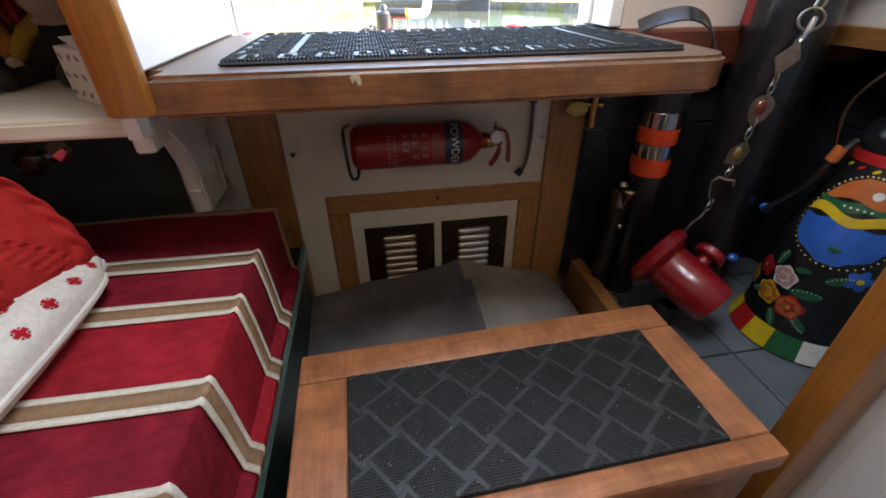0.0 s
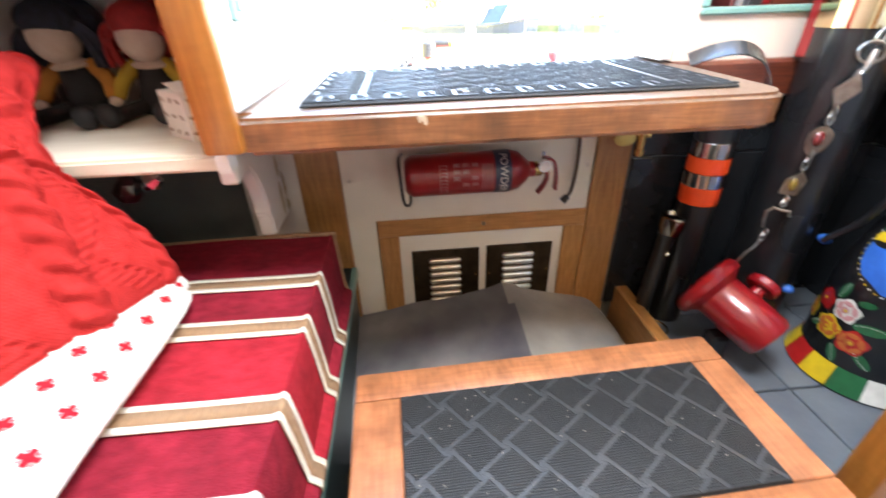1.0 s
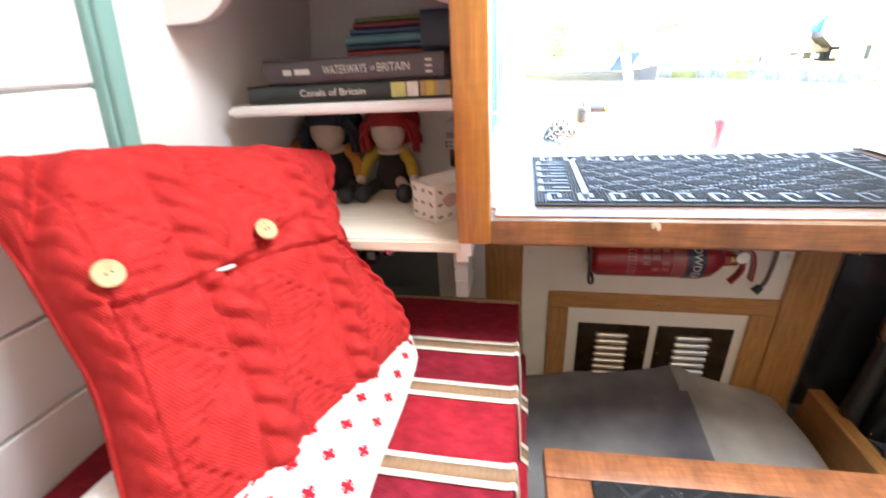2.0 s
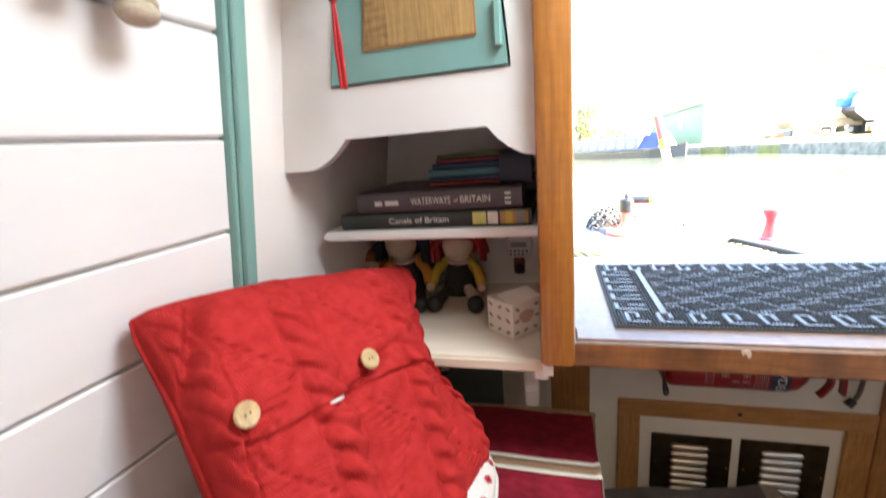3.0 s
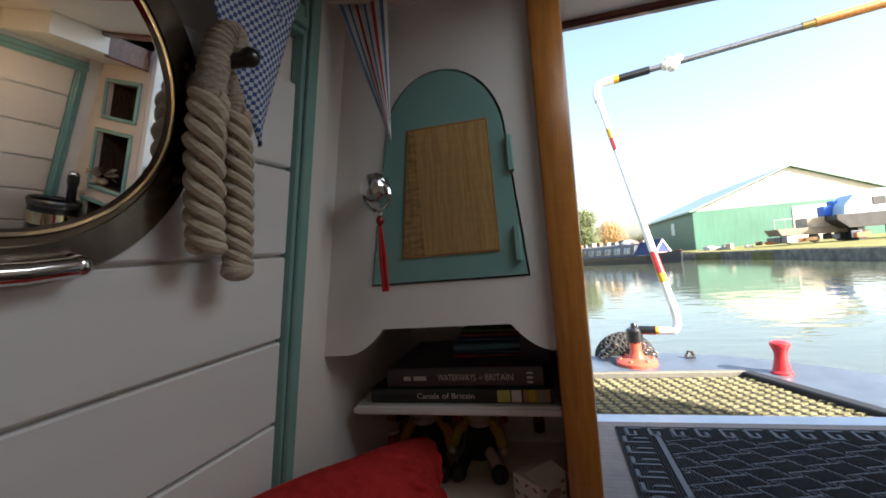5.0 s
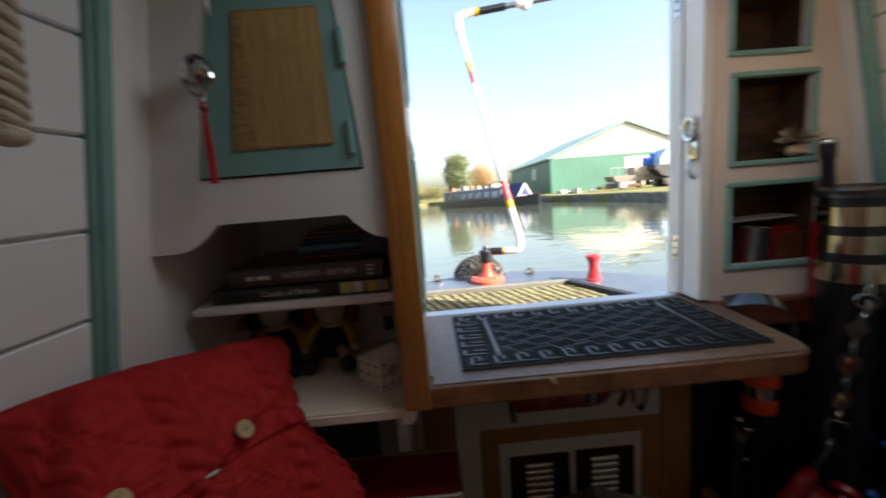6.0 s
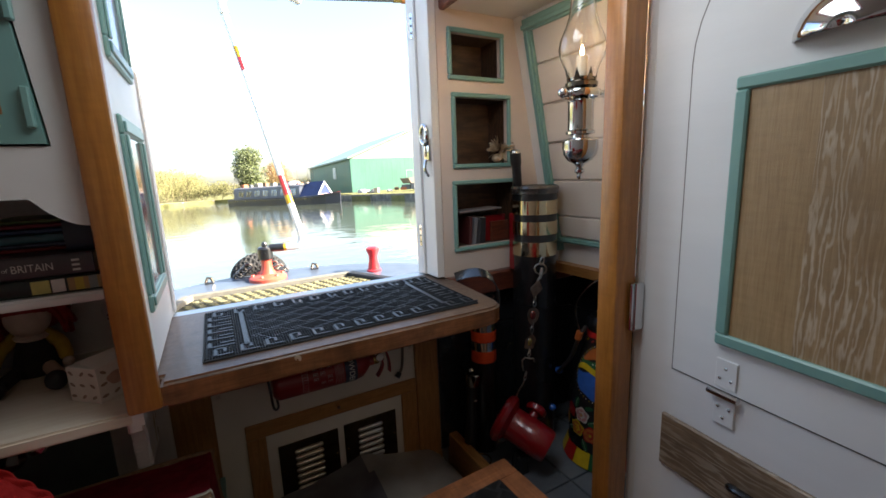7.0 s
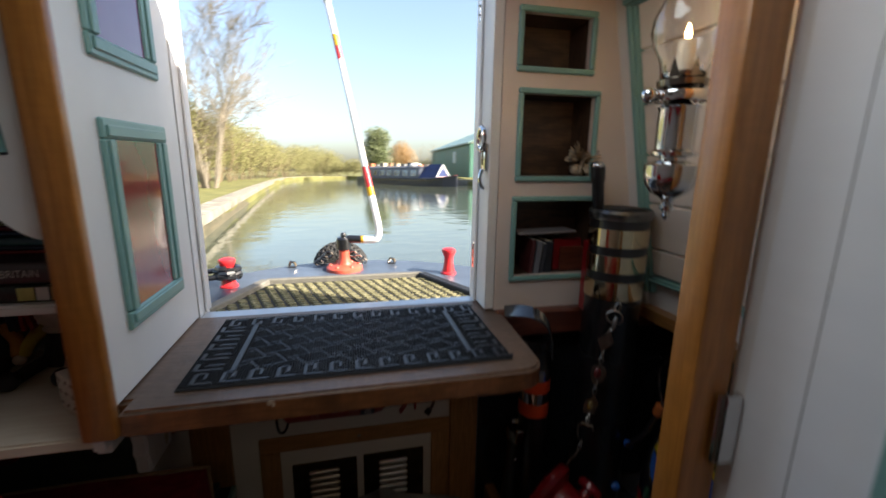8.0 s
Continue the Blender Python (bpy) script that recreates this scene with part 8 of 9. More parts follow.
# coarse coir mat with an open honeycomb, in a black rubber rim
def coir():
    t = thing("coir_mat", (0, 0.8, DECK), "coarse straw-coloured woven coir mat with a black rim on the deck", "mat")
    straw = mat("straw_coir", (0.25, 0.225, 0.125), (0.12, 0.11, 0.055), rough=0.95, scale=60, bump=0.8, bscale=200, dirt=0.4, spec=0.2)
    far_y, near_y = 1.115, 0.352
    half = lambda y: 0.30 + (far_y - y) * 0.50
    b = prism(B(), [(-half(near_y), near_y), (half(near_y), near_y), (half(far_y), far_y), (-half(far_y) - 0.06, far_y)], lambda u, v: (u, v, DECK + 0.006), lambda u, v: (u, v, DECK + 0.0005))
    part("backing", b, mat("dark_coir", (0.022, 0.021, 0.016), rough=0.95, scale=40), t)
    b = B()
    pitch = 0.040
    rows = int((far_y - near_y) / (pitch * 0.62))
    for j in range(rows):
        y = near_y + 0.012 + j * pitch * 0.62
        x = -half(y) - 0.03 * (y - near_y) + 0.01 + (pitch / 2 if j % 2 else 0)
        while x < half(y) - 0.02:
            cs = [(x - 0.0178, y - 0.002), (x - 0.004, y - 0.0105), (x + 0.0178, y + 0.001), (x + 0.006, y + 0.0085), (x - 0.012, y + 0.006)]
            h = DECK + 0.011 + 0.003 * noise.noise((x * 30, y * 30, 0))
            lo = [b.verts.new((p, q, DECK + 0.005)) for p, q in cs]
            up = [b.verts.new((x + (p - x) * 0.84, y + (q - y) * 0.80, h)) for p, q in cs]
            b.faces.new(up)
            for i in range(5):
                b.faces.new((lo[i], lo[(i + 1) % 5], up[(i + 1) % 5], up[i]))
            x += pitch
    tagged(part("tuft", b, straw, t, smooth=False), kind="stuff")
    for pts in ([(half(near_y), near_y), (half(far_y), far_y)], [(half(far_y), far_y + 0.004), (-half(far_y) - 0.06, far_y + 0.004)], [(-half(far_y) - 0.06, far_y), (-half(near_y), near_y)]):
        (x0, y0), (x1, y1) = pts
        d = Vector((x1 - x0, y1 - y0, 0))
        M = Matrix.Translation(((x0 + x1) / 2, (y0 + y1) / 2, DECK + 0.012)) @ d.to_track_quat("X", "Z").to_matrix().to_4x4()
        w = 0.012 if abs(d.y) < 0.1 else 0.020
        part("rim", box(B(), -d.length / 2, d.length / 2, -w, w, -0.0115, 0.014, 0.004, 1, M), mat("grey_edging_wood", (0.16, 0.148, 0.12), rough=0.8, scale=40) if abs(d.y) < 0.1 or x1 < 0 else RUBBER, t, "raised mat edging")


coir()

place = I4

# ---- water and land ----
WATER, LAND = -0.30, 0.12
water_mat = mat("canal_water", (0.075, 0.085, 0.060), (0.060, 0.070, 0.048), rough=0.05, scale=0.3, dirt=0.1, spec=0.6, rvar=0.2)
wnodes, wlink = water_mat.node_tree.nodes, water_mat.node_tree.links.new
wn1, wb, wtc2, wmp2 = wnodes.new("ShaderNodeTexNoise"), wnodes.new("ShaderNodeBump"), wnodes.new("ShaderNodeTexCoord"), wnodes.new("ShaderNodeMapping")
wmp2.inputs["Scale"].default_value = (1.0, 1.6, 1.0)
wn1.inputs["Scale"].default_value, wn1.inputs["Detail"].default_value, wn1.inputs["Distortion"].default_value = 1.1, 2.5, 0.6
wb.inputs["Strength"].default_value, wb.inputs["Distance"].default_value = 0.09, 0.12
wlink(wtc2.outputs["Object"], wmp2.inputs["Vector"])
wlink(wmp2.outputs["Vector"], wn1.inputs["Vector"])
wlink(wn1.outputs["Fac"], wb.inputs["Height"])
wlink(wb.outputs["Normal"], wnodes["Principled BSDF"].inputs["Normal"])
b = B()
for c in ((-60, -600), (60, -600), (60, 110), (-60, 110)):
    b.verts.new((c[0], c[1], WATER))
b.faces.new(b.verts)
structure("water", b, water_mat, "calm green-brown canal water with gentle ripples", F=OUT, smooth=False)

grass = mat("winter_grass", (0.215, 0.205, 0.072), (0.135, 0.130, 0.045), rough=0.9, scale=1.6, bump=0.6, bscale=14, dirt=0.35, big=0.2, spec=0.2)
left = [(-2.1, -600), (-2.1, 2), (-2.5, 6.3), (-3.5, 14.5), (-5.0, 28), (-6.6, 46), (-6.8, 58), (-4.0, 69), (0, 72)]
right = [(2.4, 70), (3.3, 62), (6.5, 50), (10.6, 39), (12.2, 33), (12.9, 26), (12.9, 18), (13.0, 5), (13, -600)]
outline = left + right + [(900, -600), (900, 900), (-900, 900), (-900, -600)]
b = B()
prism(b, outline, lambda u, v: (u, v, LAND), lambda u, v: (u, v, -1.2))
bmesh.ops.triangulate(b, faces=[f for f in b.faces if len(f.verts) > 4])
structure("ground", b, grass, "flat grassy land on both banks of the canal", F=OUT, smooth=False)

# stone coping along the near bank
stone = mat("pale_coping", (0.36, 0.32, 0.25), (0.20, 0.175, 0.13), rough=0.85, scale=3.0, bump=0.5, bscale=25, dirt=0.4, vary=0.12)
coping = thing("coping", (-3, 10, LAND), "pale stone coping along the canal bank", "coping", kind="structure", F=OUT)
path = curve_pts([(x, y, 0) for x, y in left[1:]], 10)
for a, c in zip(path, path[1:]):
    d = c - a
    n = max(1, round(d.length / (1.0 if a.y < 30 else 2.5)))
    for i in range(n):
        p, q = a + d * (i / n), a + d * ((i + 0.985) / n)
        u = (q - p).normalized()
        s = Vector((-u.y, u.x, 0))
        jit = 0.03 * noise.noise((p.y, 0, 3))
        b = prism(B(), [(0, 0), (1, 0), (1, 1), (0, 1)], lambda e, f: p + (q - p) * e + s * (f * 0.55 - 0.06 + jit) + Vector((0, 0, LAND + 0.03)), lambda e, f: p + (q - p) * e + s * (f * 0.55 - 0.06 + jit) + Vector((0, 0, LAND - 0.16)))
        part("stone", b, stone, coping, smooth=False)
b = B()
top = [b.verts.new((p.x, p.y, LAND - 0.12)) for p in path]
low = [b.verts.new((p.x + 0.05, p.y, -1.0)) for p in path]
for i in range(len(path) - 1):
    b.faces.new((top[i], top[i + 1], low[i + 1], low[i]))
structure("bank_wall", b, mat("wet_piling", (0.16, 0.13, 0.08), (0.08, 0.075, 0.04), rough=0.7, scale=3, stretch=(1, 1, 4), dirt=0.4), "weathered piling below the coping", F=OUT)
b = B()
rp = curve_pts([(x, y, 0) for x, y in right], 6)
prism(b, [(p.x - 0.10, p.y) for p in rp[14:]] + [(p.x + 0.25, p.y) for p in rp[14:][::-1]], lambda u, v: (u, v, LAND + 0.12), lambda u, v: (u, v, -1.0))
structure("quay_edge", b, mat("quay_timber", (0.24, 0.22, 0.17), (0.14, 0.13, 0.10), rough=0.8, scale=2.5, dirt=0.4), "dark timber edge of the boatyard bank", F=OUT, smooth=False)
b = prism(B(), [(p.x + 0.2, p.y) for p in rp[14:]] + [(60, -600), (60, 46), (20, 46), (11.3, 39)], lambda u, v: (u, v, LAND + 0.14 + max(0, min(0.3, (u - 13) * 0.06))), lambda u, v: (u, v, LAND - 0.1))
structure("yard_ground", b, grass, "rough grass of the boatyard", F=OUT, smooth=False)


# ---- trees and hedges ----
def leaves(b, centre, radius, count, size, rg, flat=1.0, shell=0.35):
    for i in range(count):
        d = Vector((rg.gauss(0, 1), rg.gauss(0, 1), rg.gauss(0, 1))).normalized()
        p = Vector(centre) + Vector((d.x * radius[0], d.y * radius[1], d.z * radius[2])) * (1 - shell * rg.random() ** 2)
        u = Vector((rg.gauss(0, 1), rg.gauss(0, 1), rg.gauss(0, 1) * flat)).normalized() * size * rg.uniform(0.6, 1.3)
        v = u.orthogonal().normalized() * size * rg.uniform(0.5, 1.0)
        b.faces.new([b.verts.new(q) for q in (p - u, p + v, p + u, p - v * 0.7)])


def branch(b, p, d, L, r, depth, rg, spread, droop=0.0, tips=None, fine=0.0):
    n = 4
    pts, rs = [p], [r]
    q = Vector(p)
    for i in range(n):
        d = (d + Vector((rg.gauss(0, 0.09), rg.gauss(0, 0.09), rg.gauss(0, 0.05) - droop))).normalized()
        q = q + d * L / n
        pts.append(q.copy())
        rs.append(max(r * (1 - 0.45 * (i + 1) / n), fine))
    tube(b, pts, rs, 6 if depth > 3 else 4, cap=depth > 3)
    if depth == 0:
        if tips is not None:
            tips.append(q)
        return
    for i in range(rg.choice((3, 3, 4)) if depth > 2 else 3):
        u = rg.uniform(0.35, 1.0)
        k = min(int(u * n), n - 1)
        s = pts[k].lerp(pts[k + 1], u * n - k)
        side = d.orthogonal().normalized()
        side.rotate(Matrix.Rotation(rg.uniform(0, 6.28), 3, d))
        branch(b, s, (d + side * spread * rg.uniform(0.6, 1.2)).normalized(), L * rg.uniform(0.55, 0.78), rs[k] * 0.62, depth - 1, rg, spread, droop, tips, fine)


BARK = mat("pale_bark", (0.24, 0.205, 0.15), (0.15, 0.125, 0.09), rough=0.9, scale=6, stretch=(4, 4, 1), bump=0.4, bscale=20, dirt=0.3)
TWIG = mat("pale_twig", (0.30, 0.26, 0.19), (0.21, 0.18, 0.125), rough=0.9, scale=4)


def bare_tree(x, y, h, seed, label, stems=4, spread=0.55, k=BARK, droop=0.0, depth=4):
    rg = random.Random(seed)
    t = thing("tree", (x, y, LAND), label, "tree", "bare trees", F=OUT)
    for i in range(stems):
        b = B()
        a = 2 * math.pi * i / stems + rg.uniform(0, 0.6)
        d = Vector((0.22 * math.cos(a), 0.22 * math.sin(a), 1)).normalized()
        branch(b, Vector((x + 0.25 * math.cos(a), y + 0.25 * math.sin(a), LAND - 0.1)), d, h * rg.uniform(0.34, 0.42), h * 0.0085, depth, rg, spread, droop, None, 0.0065)
        part("trunk", b, k, t)
    return t


bare_tree(-6.4, 21.5, 10.2, 5, "tall leafless tree with pale stems on the grassy bank", 7, 0.46, BARK, 0.0, 5)
bare_tree(-8.4, 26.0, 5.5, 8, "leafless tree behind the bank", 3, 0.5)
bare_tree(12.5, 66.0, 8.0, 11, "far leafless tree behind the moored boat", 2, 0.5, TWIG, 0.0, 3)
bare_tree(5.6, 70.0, 9.5, 12, "far leafless tree behind the moored boat", 2, 0.5, TWIG, 0.0, 3)
bare_tree(42.0, 66.0, 12.5, 13, "far leafless tree beside the boatyard shed", 2, 0.6, TWIG, 0.0, 4)

HEDGE = mat("budding_hedge", (0.20, 0.19, 0.075), (0.125, 0.115, 0.045), rough=0.9, scale=3, dirt=0.35, vary=0.18, spec=0.2)
TWIGGY = mat("hedge_twig", (0.20, 0.15, 0.08), rough=0.9, scale=4)
IVY = mat("ivy_leaf", (0.12, 0.14, 0.045), (0.07, 0.09, 0.028), rough=0.5, scale=3, dirt=0.4)


def bush(x, y, w, h, seed, k, count, size, label):
    rg = random.Random(seed)
    t = thing("bush", (x, y, LAND), label, "bush", "hedge bushes", F=OUT)
    b = B()
    for i in range(9):
        a = rg.uniform(0, 6.28)
        branch(b, Vector((x + rg.uniform(-0.4, 0.4) * w, y + rg.uniform(-0.4, 0.4) * w, LAND - 0.1)), Vector((0.3 * math.cos(a), 0.3 * math.sin(a), 1)).normalized(), h * 0.5, 0.02 + h * 0.006, 2, rg, 0.6)
    part("stem", b, TWIGGY, t)
    b = B()
    for i in range(9):
        c = (x + rg.uniform(-0.5, 0.5) * w, y + rg.uniform(-0.6, 0.6) * w, LAND + h * rg.uniform(0.25, 0.72))
        leaves(b, c, (w * rg.uniform(0.28, 0.5), w * rg.uniform(0.28, 0.5), h * rg.uniform(0.18, 0.32)), count // 9, size, rg, 1.0, 0.8)
    part("foliage", b, k, t, smooth=False)


rg = random.Random(2)
for i in range(17):
    u = i / 16
    y = 21 + 70 * u ** 1.35
    x = -8.2 - 2.0 * math.sin(u * 3.14) + 4.6 * u ** 3 + rg.uniform(-0.4, 0.4)
    bush(x, y, 2.2 + 2.4 * u, 5.7 - 2.6 * max(0, 0.12 - u) * 4 + 0.4 * math.sin(u * 9) - 0.4 * u, 30 + i, HEDGE, 4200 if u < 0.5 else 2600, 0.060 + 0.055 * u, "tangled hedge bush with yellow-green buds along the bank")
for i in range(8):
    bush(-4 + 3.2 * i + rg.uniform(-0.5, 0.5), 78 + rg.uniform(-1, 3) - i * 0.8, 4.0, 3.0 + rg.uniform(-0.4, 0.6), 60 + i, HEDGE, 1500, 0.12, "far hedge bush beyond the bend of the canal")


def ivy_tree():
    x, y = 4.3, 57.0
    rg = random.Random(21)
    t = thing("tree", (x, y, LAND), "tall tree smothered in dark ivy behind the moored boat", "tree", F=OUT)
    part("trunk", tube(B(), [(x, y, LAND - 0.1), (x + 0.1, y, 3.0), (x - 0.1, y, 6.4)], [0.35, 0.26, 0.08], 8), BARK, t)
    b = B()
    for i in range(20):
        z = 1.0 + 5.0 * i / 19
        w = 2.6 - 0.8 * abs(z - 3.8) / 3.0
        leaves(b, (x + rg.uniform(-0.6, 0.6), y + rg.uniform(-0.4, 0.4), z), (w * rg.uniform(0.5, 0.85), w * 0.8, 0.85), 420, 0.12, rg, 1.0, 0.7)
    part("crown", b, IVY, t, smooth=False)


def willow():
    x, y = 8.2, 63.0
    rg = random.Random(23)
    t = thing("tree", (x, y, LAND), "leafless willow with orange twigs behind the moored boat", "tree", F=OUT)
    part("trunk", tube(B(), [(x, y, LAND - 0.1), (x, y, 1.8)], [0.3, 0.22], 8), BARK, t)
    b = B()
    for i in range(420):
        a, s = rg.uniform(0, 6.28), rg.random() ** 0.5
        top = Vector((x + 2.4 * s * math.cos(a), y + 2.0 * s * math.sin(a), 1.6 + 4.2 * math.sqrt(max(0.02, 1 - s * s)) * rg.uniform(0.75, 1.0)))
        tube(b, [Vector((x, y, 1.6)).lerp(top, 0.35), Vector((x, y, 1.6)).lerp(top, 0.7) + Vector((0, 0, 0.3)), top, top + Vector((0.3 * math.cos(a), 0.2 * math.sin(a), -0.7))], [0.035, 0.022, 0.014, 0.006], 3, False)
    part("crown", b, mat("orange_twig", (0.56, 0.38, 0.19), (0.45, 0.29, 0.13), rough=0.9, scale=2), t, smooth=False)


ivy_tree()
willow()


# ---- boatyard: shed, boats ashore, stacks ----
def shed():
    x0, x1, yf, yb, ze, zp = 15.0, 33.6, 50.0, 74.0, 4.45, 8.15
    xm = (x0 + x1) / 2
    t = thing("boatyard_shed", (xm, yf, LAND), "large boatyard shed with green walls and a cream gable", "shed", F=OUT)
    green = mat("green_sheeting", (0.060, 0.165, 0.115), (0.048, 0.14, 0.098), rough=0.5, scale=1.2, stretch=(6, 6, 0.4), dirt=0.25, big=0.3)
    creamg = mat("cream_sheeting", (0.56, 0.53, 0.44), (0.52, 0.49, 0.40), rough=0.5, scale=1.2, stretch=(6, 6, 0.4), dirt=0.12, big=0.3)

    def sheet(pts, depth, k, name, axis):
        b = B()
        prism(b, pts, (lambda u, v: (u, yf, v)) if axis == "y" else (lambda u, v: (x0, u, v)), (lambda u, v: (u, yf + depth, v)) if axis == "y" else (lambda u, v: (x0 + depth, u, v)))
        part(name, b, k, t, smooth=False)

    n = 31
    for i in range(n):
        a, c = x0 + (x1 - x0) * i / n, x0 + (x1 - x0) * (i + 0.99) / n
        sheet([(a, LAND - 0.2), (c, LAND - 0.2), (c, ze), (a, ze)], 0.12 + 0.05 * (i % 2), green, "wall_sheet", "y")
        f = lambda x: ze + (zp - ze) * (1 - abs(x - xm) / (xm - x0))
        sheet([(a, ze), (c, ze), (c, max(f(c), ze + 0.01)), (a, max(f(a), ze + 0.01))] if abs((a + c) / 2 - xm) > 0.35 else [(a, ze), (c, ze), (c, f(c)), (xm, zp), (a, f(a))], 0.10 + 0.04 * (i % 2), creamg, "gable_sheet", "y")
    part("wall", box(B(), x0 + 0.05, x1 - 0.05, yf + 0.2, yb, LAND - 0.2, ze), green, t, smooth=False)
    sheet([(yf + 0.2, LAND - 0.2), (yb, LAND - 0.2), (yb, ze), (yf + 0.2, ze)], 0.04, green, "side_wall", "x")
    part("gable_back", prism(B(), [(x0, ze), (x1, ze), (xm, zp)], lambda u, v: (u, yf + 0.22, v), lambda u, v: (u, yb, v)), creamg, t, smooth=False)
    roofk = mat("green_roof", (0.20, 0.30, 0.27), (0.17, 0.26, 0.235), rough=0.45, scale=1.0, stretch=(6, 0.4, 1), dirt=0.2)
    for s in (-1, 1):
        e = x0 - 0.35 if s < 0 else x1 + 0.35
        zz = ze - 0.10
        part("roof", prism(B(), [(e, zz), (xm, zp + 0.06), (xm, zp + 0.26), (e, zz + 0.20)], lambda u, v: (u, yf - 0.35, v), lambda u, v: (u, yb, v)), roofk, t, smooth=False)
    w = part("window", box(B(), x0 - 0.06, x0 + 0.02, 57.0, 58.4, 2.2, 3.7), mat("bright_window", (0.55, 0.66, 0.70), rough=0.1, scale=5), t, "pale side window")
    part("door", box(B(), 24.2, 28.8, yf - 0.06, yf + 0.05, LAND, 4.0), creamg, t, "tall cream sliding door")
    for xx in (25.0, 26.2):
        part("door_window", box(B(), xx, xx + 0.7, yf - 0.09, yf - 0.05, 1.4, 3.6), mat("white_window", (0.75, 0.78, 0.78), rough=0.15, scale=5), t, "white window")


shed()


def hard_boat():
    cx, cy = 24.2, 36.0
    t = thing("cabin_cruiser", (cx, cy, 1.6), "pale blue and black boat standing on trestles in the yard", "boat", F=OUT)
    hull = mat("dark_hull", (0.045, 0.040, 0.040), (0.03, 0.028, 0.028), rough=0.5, scale=2, dirt=0.3)
    pale = mat("pale_blue_paint", (0.42, 0.58, 0.68), (0.38, 0.53, 0.63), rough=0.35, scale=2, dirt=0.15)
    part("hull", prism(B(), [(-4.6, 1.9), (-3.9, 1.25), (4.5, 1.25), (4.5, 2.15), (-4.6, 2.25)], lambda u, v: (cx + u, cy - 1.0, v), lambda u, v: (cx + u, cy + 1.0, v)), hull, t, smooth=False)
    part("cabin", prism(B(), [(-4.1, 2.25), (4.3, 2.2), (4.3, 3.75), (-2.0, 3.85), (-3.4, 3.6), (-4.0, 2.9)], lambda u, v: (cx + u, cy - 0.9, v), lambda u, v: (cx + u, cy + 0.9, v)), pale, t, smooth=False)
    for i in range(4):
        part("window", box(B(), cx - 2.4 + 1.5 * i, cx - 1.6 + 1.5 * i, cy - 0.94, cy - 0.88, 2.75, 3.3, 0.02), hull, t, "dark cabin window")
    for u in (-3.2, -0.5, 2.4):
        part("trestle", box(B(), cx + u - 0.2, cx + u + 0.2, cy - 0.9, cy + 0.9, LAND, 1.28), hull, t, smooth=False)
    t = thing("flat_barge", (18.3, 37.0, 1.0), "dark flat-topped work barge laid up on the bank", "barge", F=OUT)
    part("hull", prism(B(), [(-1.9, 1.55), (-1.6, 1.05), (3.0, 0.95), (3.2, 1.50)], lambda u, v: (18.3 + u, 36.2, v), lambda u, v: (18.3 + u, 38.2, v)), mat("weathered_planks", (0.27, 0.22, 0.17), (0.19, 0.15, 0.11), rough=0.8, scale=3), t, smooth=False)
    part("deck_house", box(B(), 18.5, 20.4, 36.4, 38.0, 1.50, 2.25), creamy, t, smooth=False)
    for u in (-1.0, 0.6, 2.2):
        part("wheel", lathe(B(), [(0, -0.15), (0.32, -0.15), (0.35, 0), (0.32, 0.15), (0, 0.15)], 16, pose(18.3 + u, 36.6, 0.72, 90, 0, 0)), hull, t)
    c = thing("blue_crate", (20.2, 36.8, 2.25), "bright blue plastic crate on the barge", "crate", F=OUT)
    part("shell", box(B(), 19.55, 20.9, 36.4, 37.2, 2.25, 3.0, 0.05), mat("blue_plastic", (0.02, 0.12, 0.55), rough=0.4, scale=3), c)
    part("lid", box(B(), 20.2, 20.85, 36.45, 37.2, 3.0, 3.35, 0.05), mat("blue_plastic_lid", (0.03, 0.16, 0.62), rough=0.4, scale=3), c)
    f = thing("metal_rack", (17.5, 37.5, 1.5), "pale thin metal rack standing on the barge", "rack", F=OUT)
    for xx in (16.8, 17.5, 18.2):
        part("upright", tube(B(), [(xx, 37.4, 1.50), (xx, 37.4, 2.35)], 0.03, 6), pal_steel, f)
    part("rail", tube(B(), [(16.8, 37.4, 2.32), (18.2, 37.4, 2.32)], 0.03, 6), pal_steel, f)


pal_steel = mat("grey_steel", (0.35, 0.36, 0.36), rough=0.4, scale=3)
creamy = mat("weathered_cream", (0.45, 0.38, 0.29), (0.36, 0.30, 0.22), rough=0.7, scale=3, dirt=0.3)
hard_boat()
rg = random.Random(31)
pal = [creamy, mat("yard_grey", (0.22, 0.22, 0.22), rough=0.8, scale=3), mat("yard_white", (0.66, 0.65, 0.62), rough=0.6, scale=3), mat("yard_brown", (0.26, 0.15, 0.08), rough=0.8, scale=3), mat("yard_orange", (0.48, 0.16, 0.06), rough=0.7, scale=3)]
for i in range(34):
    u = rg.random()
    x = 13.4 + 15 * u
    y = 40 - 14 * u + rg.uniform(-1.5, 3.5)
    w, d, h = rg.uniform(0.25, 1.1), rg.uniform(0.2, 0.6), rg.uniform(0.12, 0.55)
    z = LAND + 0.16 + max(0, min(0.3, (x - 13) * 0.06))
    M = pose(x, y, z, 0, 0, rg.uniform(-40, 40))
    solo("timber_baulk", box(B(), -w / 2, w / 2, -d / 2, d / 2, -0.05, h, 0.02, 1, M), pal[rg.randrange(5)], (x, y, z), "weathered timber baulk lying on the boatyard grass", "timber", "yard timbers", F=OUT)


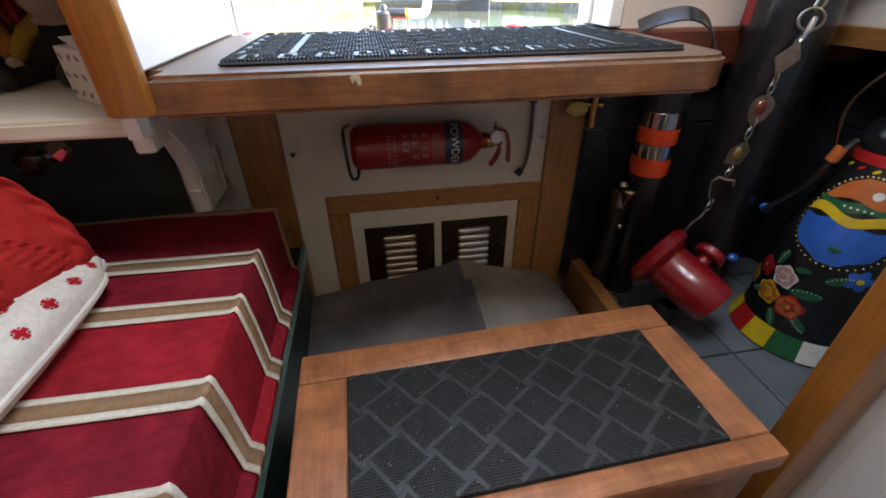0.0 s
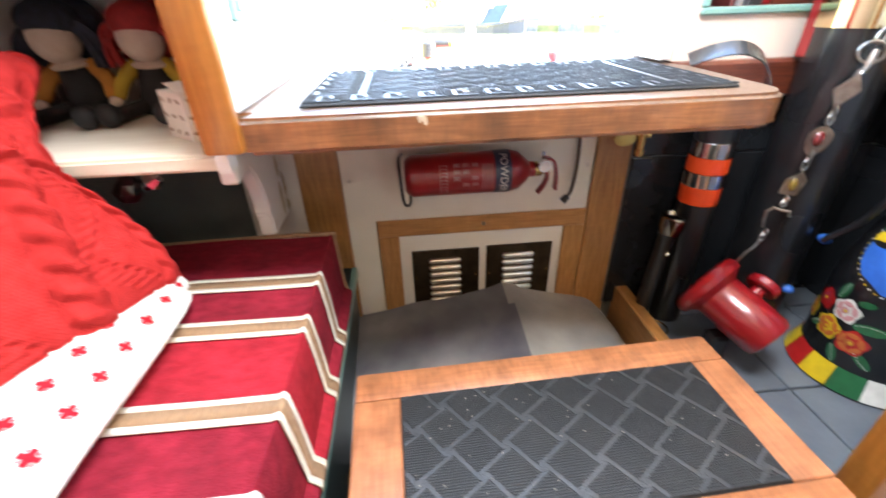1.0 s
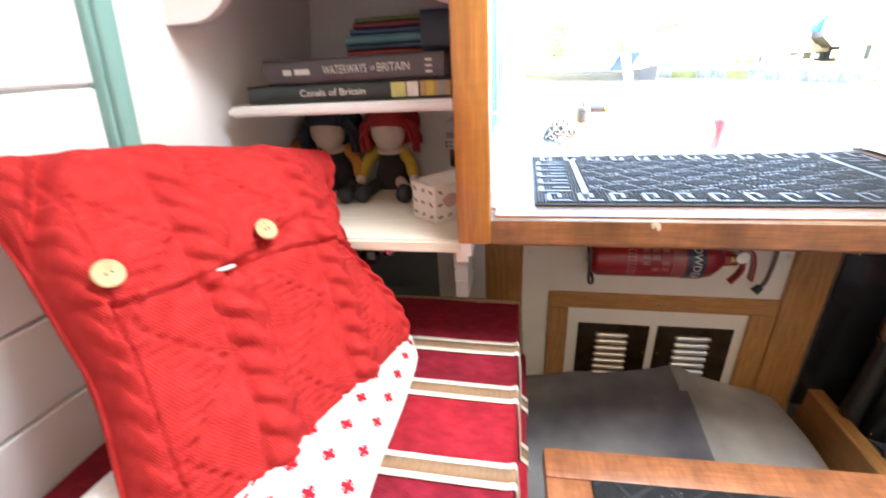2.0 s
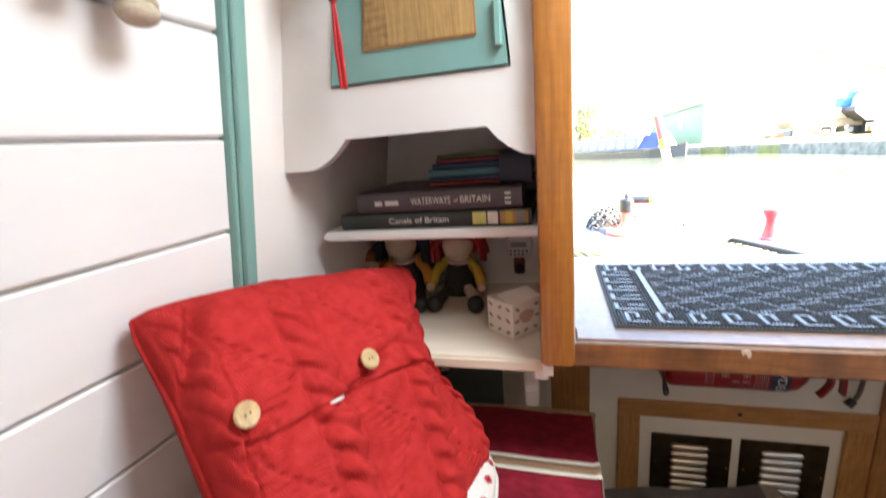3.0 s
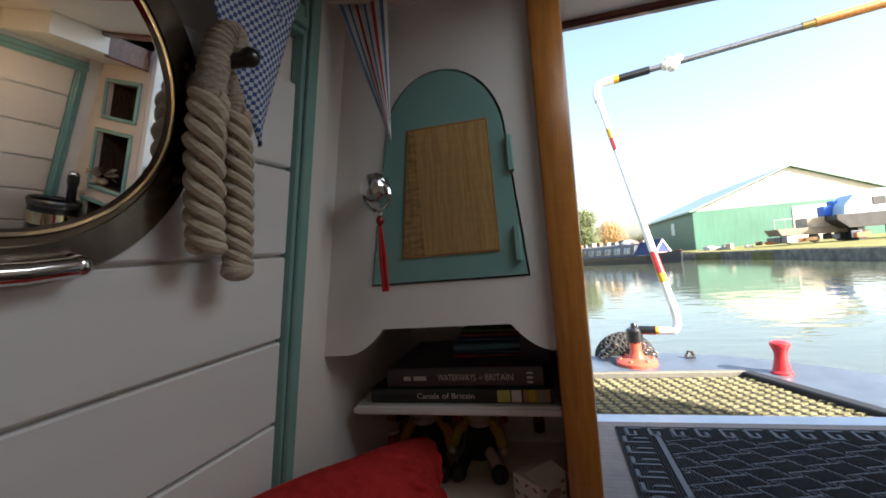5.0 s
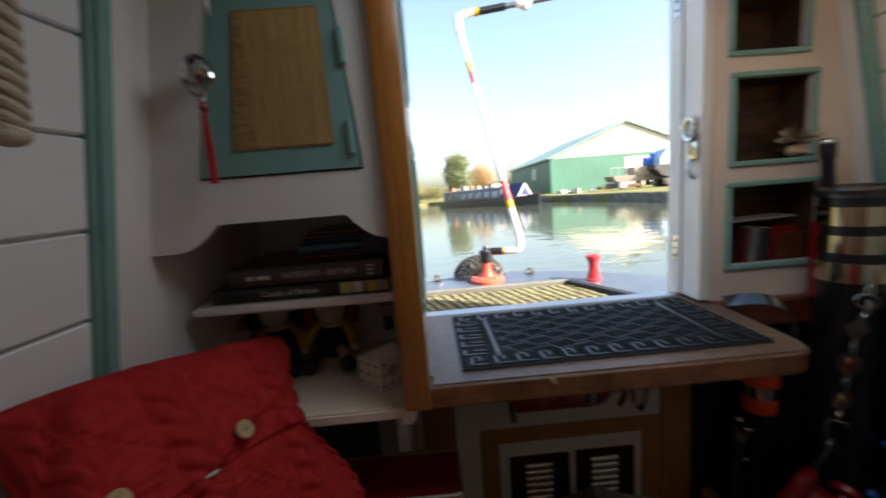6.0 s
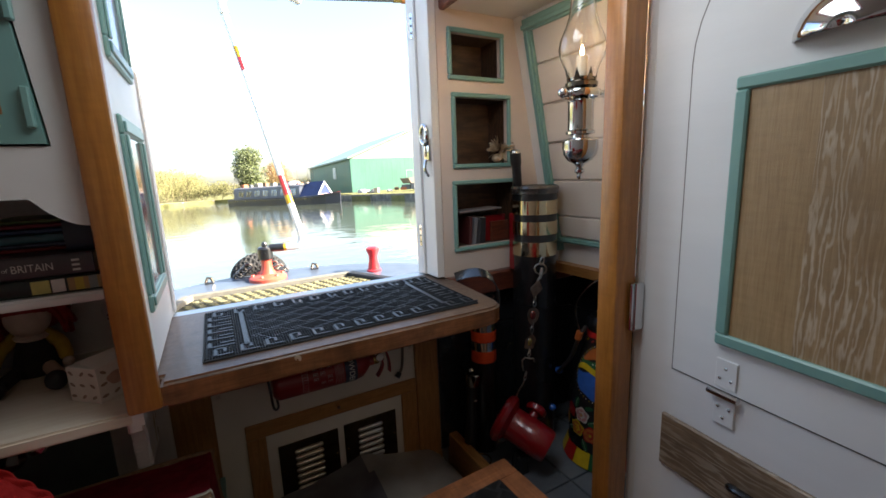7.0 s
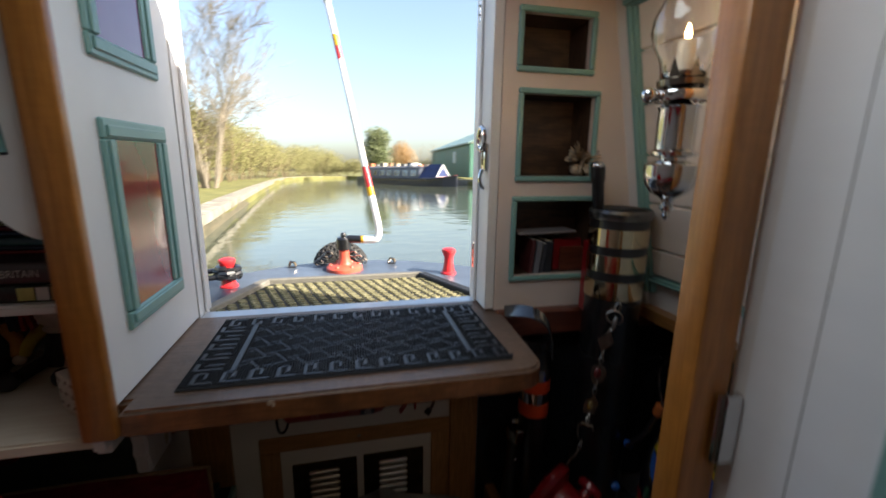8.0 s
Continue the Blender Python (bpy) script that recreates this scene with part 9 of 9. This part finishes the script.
# ---- moored narrowboat across the water ----
def moored_boat():
    bow, stern = Vector((9.0, 33.4, 0)), Vector((1.75, 48.0, 0))
    ax = (bow - stern).normalized()
    L = (bow - stern).length
    sd = Vector((-ax.y, ax.x, 0))
    if sd.x > 0:
        sd = -sd          # towards the water and the viewer
    f = lambda s, w, z: stern + ax * s + sd * w + Vector((0, 0, WATER + z))
    t = thing("narrowboat", stern + ax * L / 2, "long dark blue narrowboat moored along the far bank", "boat", F=OUT)
    hullk = mat("navy_hull", (0.018, 0.022, 0.035), rough=0.35, scale=2, dirt=0.25)
    cab = mat("faded_navy_cabin", (0.105, 0.115, 0.145), (0.075, 0.085, 0.11), rough=0.3, scale=2, dirt=0.2)
    plan = [(0, 0.7), (0.6, 1.0), (L - 2.6, 1.0), (L - 1.0, 0.75), (L, 0.05), (L, -0.05), (L - 1.0, -0.75), (L - 2.6, -1.0), (0.6, -1.0), (0, -0.7)]
    b = B()
    rise = lambda s: 0.62 + 0.35 * max(0, (s - L + 3.2) / 3.2) ** 1.5
    prism(b, plan, lambda s, w: f(s, w, rise(s)), lambda s, w: f(s * 0.995, w * 0.96, -0.4))
    part("hull", b, hullk, t, smooth=False)
    part("rubbing_strake", prism(B(), [(s, w * 1.03) for s, w in plan], lambda s, w: f(s, w, rise(s) - 0.10), lambda s, w: f(s, w, rise(s) - 0.20)), BLACK, t, smooth=False)
    c0, c1 = 1.6, L - 4.2
    part("cabin", prism(B(), [(-0.92, 0.6), (0.92, 0.6), (0.78, 1.62), (0.4, 1.72), (-0.4, 1.72), (-0.78, 1.62)], lambda w, z: f(c0, w, z), lambda w, z: f(c1, w, z)), cab, t, smooth=False)
    part("roof", prism(B(), [(-0.80, 1.64), (0.80, 1.64), (0.4, 1.76), (-0.4, 1.76)], lambda w, z: f(c0 - 0.1, w, z), lambda w, z: f(c1 + 0.1, w, z)), mat("grey_roof", (0.13, 0.13, 0.15), rough=0.6, scale=2), t, smooth=False)
    wn = mat("window_glass", (0.30, 0.32, 0.33), (0.16, 0.17, 0.18), rough=0.12, metal=0.8, scale=1.2, dirt=0.2)
    for i in range(7):
        s = c0 + 0.9 + i * (c1 - c0 - 1.4) / 6.6
        w = part("window", prism(B(), [(0, 0), (0.85, 0), (0.85, 1), (0, 1)], lambda u, v: f(s + u, 0.900 - 0.10 * v, 0.86 + 0.60 * v), lambda u, v: f(s + u, 0.865 - 0.10 * v, 0.86 + 0.60 * v)), wn, t, "bright cabin window", smooth=False)
        part("glazing_bar", prism(B(), [(0.30, 0.10), (0.36, 0.10), (0.36, 0.90), (0.30, 0.90)], lambda u, v: f(s + u, 0.908 - 0.10 * v, 0.86 + 0.60 * v), lambda u, v: f(s + u, 0.870 - 0.10 * v, 0.86 + 0.60 * v)), hullk, w, smooth=False)
    # cratch: a triangular board with a cover behind it
    r0, r1 = c1, L - 1.9
    part("cratch_cover", prism(B(), [(-0.92, 0.7), (0.92, 0.7), (0.05, 1.9), (-0.05, 1.9)], lambda w, z: f(r0, w, z), lambda w, z: f(r1, w * 0.94, z)), mat("blue_canvas", (0.03, 0.05, 0.14), rough=0.9, scale=3), t, smooth=False)
    for s in (-1, 1):
        part("cratch_board", prism(B(), [(0.86 * s, 0.72), (0.72 * s, 0.72), (0.0, 1.72), (0.0, 1.90)], lambda w, z: f(r1 + 0.06, w, z), lambda w, z: f(r1 + 0.01, w, z)), mat("white_board", (0.72, 0.72, 0.70), rough=0.5, scale=4), t, "white edged cratch board", smooth=False)
    part("cratch_rail", prism(B(), [(-0.8, 0.74), (0.8, 0.74), (0.74, 0.86), (-0.74, 0.86)], lambda w, z: f(r1 + 0.07, w, z), lambda w, z: f(r1 + 0.01, w, z)), mat("pinkish_rail", (0.55, 0.30, 0.28), rough=0.5, scale=4), t, smooth=False)
    part("bow_band", prism(B(), [(L - 1.5, 0.5), (L - 0.1, 0.08), (L - 0.1, -0.08), (L - 1.5, -0.5)], lambda s, w: f(s, w * 1.4, rise(s) + 0.02), lambda s, w: f(s, w * 1.4, rise(s) - 0.06)), SCARLET, t, "red painted bow edge", smooth=False)
    rg = random.Random(5)
    for i in range(9):
        s = c0 + 0.6 + i * 1.25
        w, h = rg.uniform(0.15, 0.4), rg.uniform(0.12, 0.42)
        o = thing("roof_box", f(s, 0, 1.75), "box or pot on the moored boat's roof", "box", "roof clutter", F=OUT)
        k = pal[rg.randrange(5)]
        part("shell", prism(B(), [(-w, -w * 0.7), (w, -w * 0.7), (w, w * 0.7), (-w, w * 0.7)], lambda u, v: f(s + u, v, 1.74 + h), lambda u, v: f(s + u, v, 1.74)), k, o, smooth=False)
    o = thing("white_dinghy", f(c1 - 2, 0, 1.75), "white upturned dinghy cover on the moored boat's roof", "cover", F=OUT)
    b = B()
    ball(b, f(c1 - 1.6, 0.1, 1.76), 0.5, 16, 8, (1.3, 1.0, 0.6))
    part("shell", b, pal[2], o)


moored_boat()
